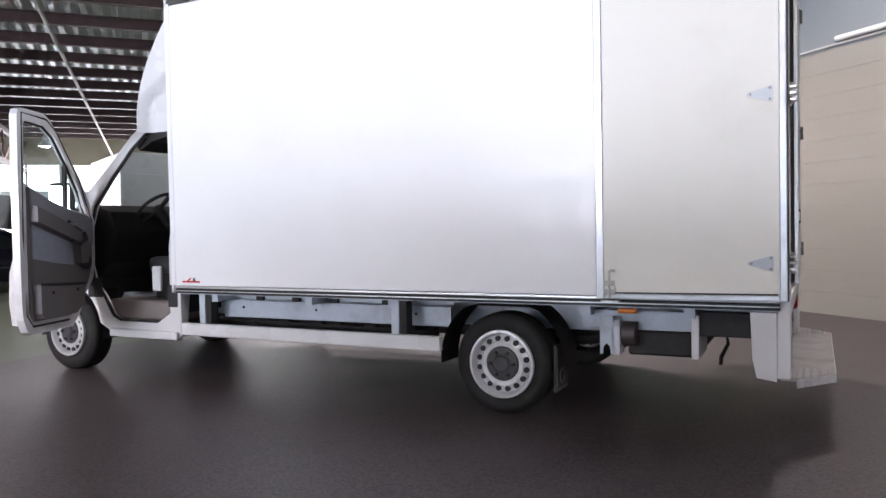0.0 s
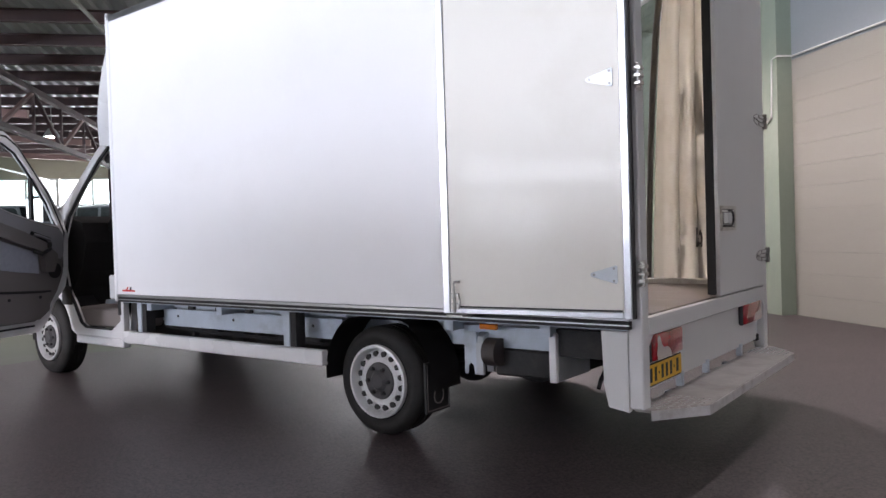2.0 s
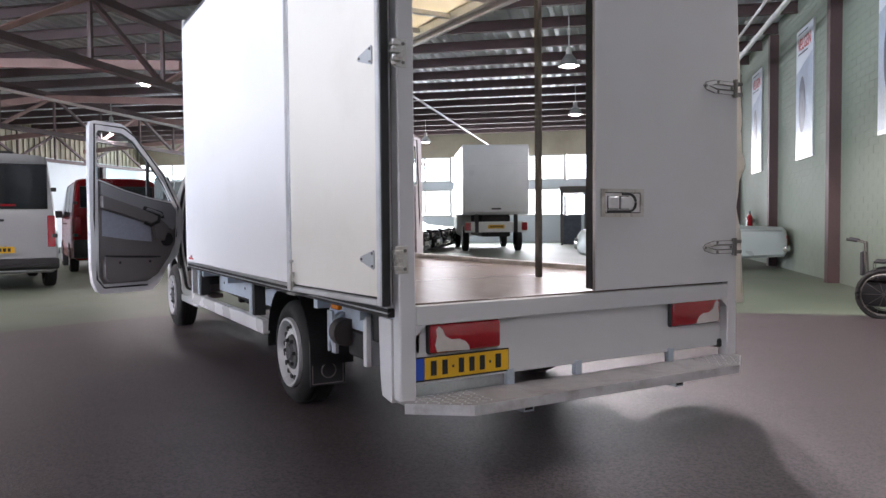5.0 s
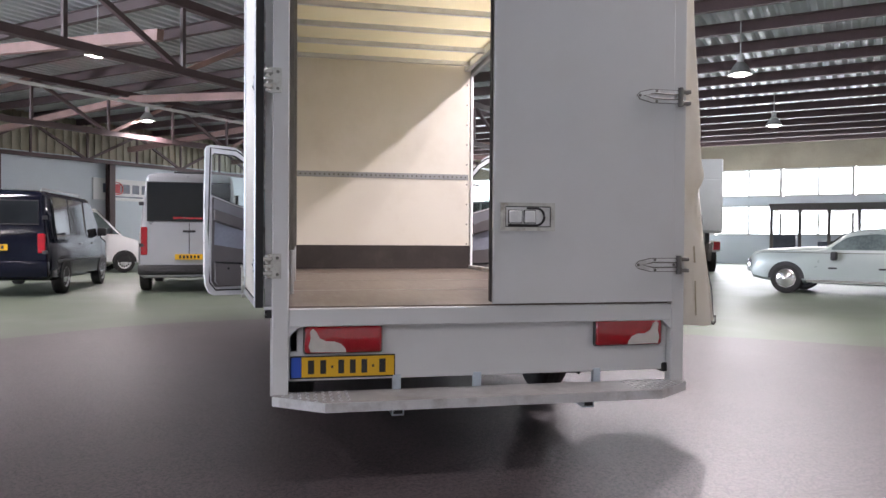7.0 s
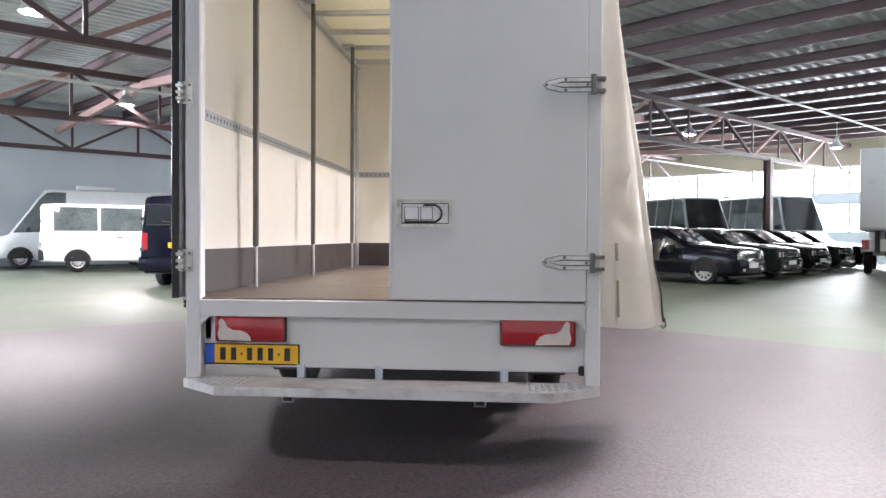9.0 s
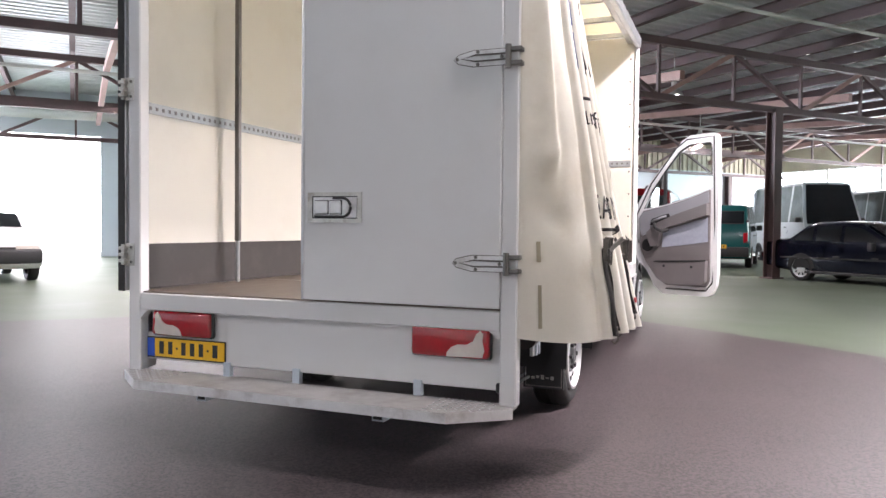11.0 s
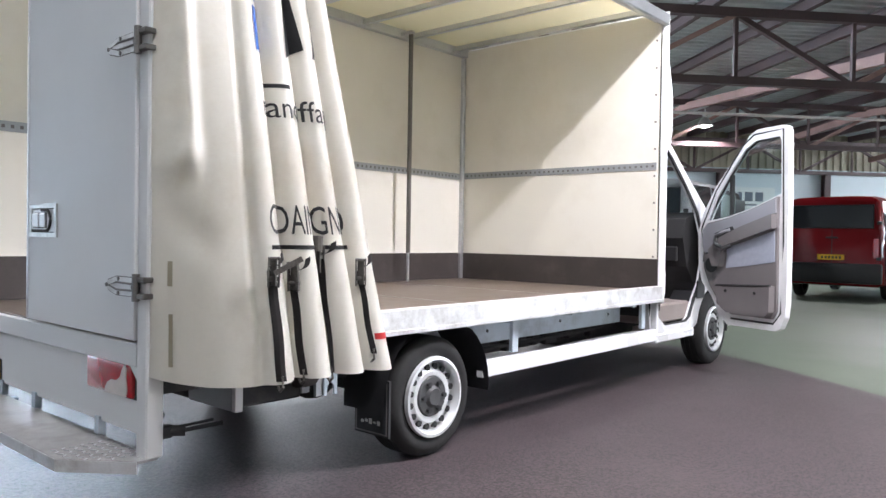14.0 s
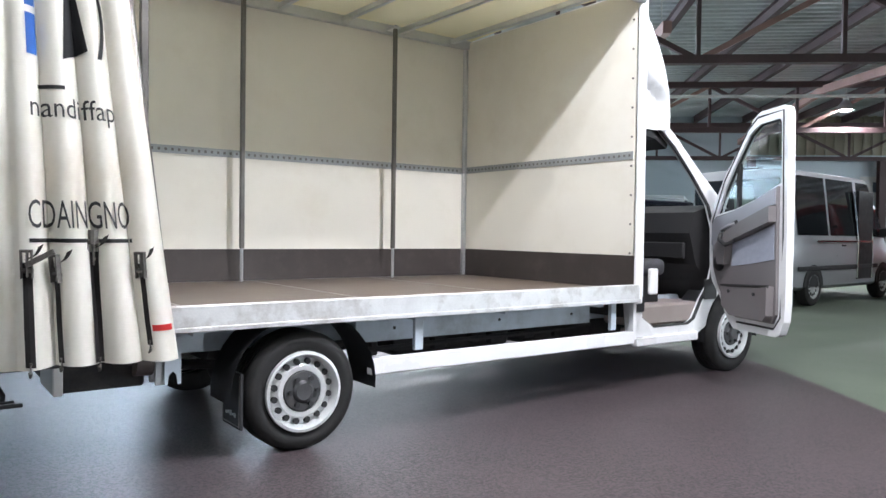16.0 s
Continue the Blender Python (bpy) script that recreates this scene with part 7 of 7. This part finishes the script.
def poster(u0, pale):
    g = thing("poster", "large wheel-rim advertising poster in a slim frame on the wall" if not pale else "pale advertising poster in a slim frame on the wall", "poster", HM @ Matrix.Translation((u0, V_POSTER, 2.38)) @ Matrix.Diagonal((0.88, 1, 1.15, 1)), group="wall posters")
    part("frame", boxes((-0.74, 0.74, 0.0, 0.04, -0.02, 2.32), bevel=0.006), M["alu"], g)
    sh = part("sheet", boxes((-0.72, 0.72, 0.04, 0.044, 0.0, 2.3)), M["posterpale"], g)
    bm = bmesh.new()
    grid(bm, lambda i, j: (-0.71 + 1.42 * i, 0.046, 0.04 + 1.75 * j - 0.25 * j * i), 8, 8)
    part("photo", bm, M["poster"], g, "grey-blue car photograph")
    bm = bmesh.new()
    vs = [bm.verts.new((0.16 + 0.30 * math.cos(a), 0.048, 0.95 + 0.50 * math.sin(a))) for a in [2 * math.pi * k / 32 for k in range(32)]]
    bm.faces.new(vs)
    part("printed_tyre", bm, M["tyreprint"], g)
    bm = bmesh.new()
    vs = [bm.verts.new((0.10 + 0.17 * math.cos(a), 0.050, 0.90 + 0.30 * math.sin(a))) for a in [2 * math.pi * k / 32 for k in range(32)]]
    bm.faces.new(vs)
    part("printed_rim", bm, M["posterrim"], g)
    bm = bmesh.new()
    vs = [bm.verts.new((0.10 + 0.07 * math.cos(a), 0.052, 0.90 + 0.13 * math.sin(a))) for a in [2 * math.pi * k / 20 for k in range(20)]]
    bm.faces.new(vs)
    part("printed_hub", bm, M["tyreprint"], g)
    me = wedge_text("VELGEN", 0.30, 0.002, M["redink"], "headline")
    xs = [q.co.x for q in me.vertices]
    a, b = min(xs), max(xs)
    for q in me.vertices:
        q.co = Vector((0.55 - (q.co.x - a) / (b - a) * 1.1, 0.047 + q.co.z, 1.93 + q.co.y))
    ob = new("headline", me)
    ob.parent = g
    tagged(ob, label="red printed headline")
    for z in (2.22, 1.86):
        part("small_print", boxes((-0.3, 0.55, 0.0455, 0.047, z, z + 0.025)), M["tyreprint"], g)
    return g


U0 = 11.5
for k in range(5):
    poster(U0 + 4.85 * k, k > 0)

# wheelchair, folded footrests, by the wall
wc = thing("wheelchair", "black folding wheelchair parked against the wall", "wheelchair", Matrix.Translation((-1.84, 11.88, 0)) @ Matrix.Rotation(radians(27), 4, "Z") @ Matrix.Scale(0.92, 4))
for s in (-1, 1):
    bm = bmesh.new()
    tube(bm, [(0.29 * math.cos(a), s * 0.29, 0.3 + 0.29 * math.sin(a)) for a in [2 * math.pi * k / 28 for k in range(28)]], 0.028, 8, True)
    w = part("wheel", bm, M["rubber"], wc, "large spoked wheel", True)
    bm = bmesh.new()
    for k in range(10):
        a = 2 * math.pi * k / 10
        rod(bm, (0, s * 0.29, 0.3), (0.28 * math.cos(a), s * 0.29, 0.3 + 0.28 * math.sin(a)), 0.003, 5)
    part("spokes", bm, M["darksteel"], w, kind="stuff")
    part("push_rim", tube(bmesh.new(), [(0.25 * math.cos(a), s * 0.315, 0.3 + 0.25 * math.sin(a)) for a in [2 * math.pi * k / 24 for k in range(24)]], 0.008, 6, True), M["darksteel"], w, "", True)
    part("side_frame", tube(bmesh.new(), [(-0.32, s * 0.22, 0.96), (-0.22, s * 0.22, 0.93), (-0.2, s * 0.22, 0.48), (0.25, s * 0.22, 0.48), (0.33, s * 0.22, 0.40), (0.45, s * 0.2, 0.14)], 0.012, 8), M["darksteel"], wc, "", True)
    part("armrest", box(bmesh.new(), -0.12, 0.22, s * 0.23 - 0.03, s * 0.23 + 0.03, 0.68, 0.715, 0.012), M["black"], wc)
    part("armrest_tube", tube(bmesh.new(), [(-0.12, s * 0.23, 0.48), (-0.12, s * 0.23, 0.69), (0.2, s * 0.23, 0.69), (0.22, s * 0.23, 0.48)], 0.011, 6), M["darksteel"], wc, "", True)
    part("castor", rod(bmesh.new(), (0.33, s * 0.22 - 0.015, 0.09), (0.33, s * 0.22 + 0.015, 0.09), 0.09, 18), M["rubber"], wc)
    part("footplate", box(bmesh.new(), 0.42, 0.56, min(s * 0.03, s * 0.2), max(s * 0.03, s * 0.2), 0.11, 0.125, 0.004), M["black"], wc)
    part("push_handle", rod(bmesh.new(), (-0.30, s * 0.22, 0.955), (-0.42, s * 0.22, 0.975), 0.018, 8), M["black"], wc)
part("battery_box", box(bmesh.new(), -0.26, 0.26, -0.22, 0.22, 0.14, 0.45, 0.04, seg=2), M["black"], wc, "black box under the seat", True)
part("seat", box(bmesh.new(), -0.22, 0.26, -0.23, 0.23, 0.46, 0.56, 0.03, seg=2), M["seat"], wc, "thick black fabric seat", True)
for s in (-1, 1):
    part("legrest", box(bmesh.new(), 0.28, 0.36, min(s * 0.04, s * 0.2), max(s * 0.04, s * 0.2), 0.2, 0.46, 0.02, seg=2), M["black"], wc, "padded leg rest", True)
    part("brake_lever", rod(bmesh.new(), (0.2, s * 0.25, 0.5), (0.3, s * 0.27, 0.68), 0.01, 6), M["darksteel"], wc)
part("control_box", box(bmesh.new(), 0.18, 0.3, -0.27, -0.2, 0.7, 0.8, 0.015), M["black"], wc)
part("backrest", box(bmesh.new(), -0.27, -0.22, -0.20, 0.20, 0.52, 0.82, 0.02, seg=2), M["seat"], wc, "black fabric backrest")

# fire extinguisher on the wall
fe = thing("fire_extinguisher", "red fire extinguisher hung on the pale wall", "extinguisher", HM @ Matrix.Translation((21.5, V_POSTER + 0.14, 0.72)))
bm = bmesh.new()
lathe(bm, [(0.0, 0.0), (0.0, 0.08), (0.45, 0.08), (0.53, 0.03), (0.56, 0.03)], 18, "z")
part("cylinder", bm, M["red"], fe, "red cylinder", True)
part("valve", boxes((-0.05, 0.05, -0.015, 0.015, 0.55, 0.62)), M["black"], fe)
part("hose", tube(bmesh.new(), [(0.04, 0, 0.6), (0.12, 0, 0.5), (0.11, 0, 0.2)], 0.012, 6), M["black"], fe, "", True)
part("bracket", boxes((-0.03, 0.03, -0.14, -0.07, 0.3, 0.4)), M["darksteel"], fe)

# dealer sign on the far wall (plain shapes)
sg = thing("wall_sign", "white dealer sign with dark bars and a red accent", "sign", HM @ Matrix.Translation((21.2, V_LOGO - 0.06, 3.05)))
part("board", boxes((-1.6, 1.6, 0.0, 0.05, -0.45, 0.45), bevel=0.01), M["white"], sg)
for k in range(5):
    part("sign_bar", boxes((-1.15 + k * 0.47, -0.80 + k * 0.47, -0.006, 0.0, -0.14, 0.24), bevel=0.001), M["redink"] if k == 1 else M["tyreprint"], sg)
part("sign_ring", tube(bmesh.new(), [(-0.505 + 0.3 * math.cos(a), -0.008, 0.05 + 0.26 * math.sin(a)) for a in [2 * math.pi * k / 24 for k in range(24)]], 0.022, 6, True), M["redink"], sg, "red ring", True)
part("small_print", boxes((-0.8, 0.8, -0.006, 0.0, -0.32, -0.26)), M["tyreprint"], sg)
# mezzanine beam below the end windows
tagged(hall_part("mezzanine", boxes((33.5, 37.9, -8.0, -2.5, 2.35, 2.62)), M["trim"], label="grey mezzanine deck edge near the windows"), category="mezzanine")

for k in range(6):
    tagged(hall_part("mezzanine_post", boxes((33.45, 33.57, -7.9 + k * 1.05, -7.78 + k * 1.05, 0, 2.35)), M["trim"], label="slim dark post under the mezzanine", kind="structure"), category="post", group="mezzanine posts")
for k, (u0, v0, w, d, h) in enumerate(((34.5, -7.0, 1.2, 0.8, 1.5), (35.2, -5.2, 1.6, 1.0, 1.1), (34.6, -3.4, 0.9, 0.9, 1.35))):
    ob = hall_part("storage_cabinet", box(bmesh.new(), u0, u0 + w, v0, v0 + d, 0, h, 0.02), M["tyreprint"], label="dark storage cabinet standing under the mezzanine", kind="")
    tagged(ob, category="cabinet", group="storage cabinets")

tagged(hall_part("batten_lamp", rod(bmesh.new(), (3.9, V_POSTER + 0.06, 3.46), (6.85, V_POSTER + 0.06, 3.46), 0.035, 10), M["white"], label="white tube batten on the wall, unlit", smooth=True, kind=""), category="lamp")


# painted block courses on the poster wall
BL, BH, BJ = 0.42, 0.125, 0.008
bm = bmesh.new()
box(bm, 0.0, BL - BJ, 0.0, 0.006, 0.0, BH - BJ)
block_mesh = mesh_of("block", bm, M["wall"])
vs, fs = [], []
for r in range(int(Z_DECK / BH)):
    u = 9.26 + (BL / 2 if r % 2 else 0.0)
    k = 0
    while u + BL < 33.0:
        if k < 10 and r < 30:
            ob = new("block", block_mesh)
            ob.parent = wall_poster
            ob.matrix_basis = Matrix.Translation((u, V_POSTER, r * BH))
            tagged(ob, kind="structure")
        else:
            n = len(vs)
            for z in (r * BH, (r + 1) * BH - BJ):
                for y in (V_POSTER, V_POSTER + 0.006):
                    vs += [(u, y, z), (u + BL - BJ, y, z)]
            fs += [(n + 2, n + 3, n + 7, n + 6), (n, n + 2, n + 6, n + 4), (n + 1, n + 5, n + 7, n + 3), (n + 4, n + 6, n + 7, n + 5), (n, n + 1, n + 3, n + 2)]
        u += BL
        k += 1
me = bpy.data.meshes.new("block_courses")
me.from_pydata(vs, [], fs)
me.materials.append(M["wall"])
ob = new("block_courses", me)
ob.parent = wall_poster
tagged(ob, kind="stuff")
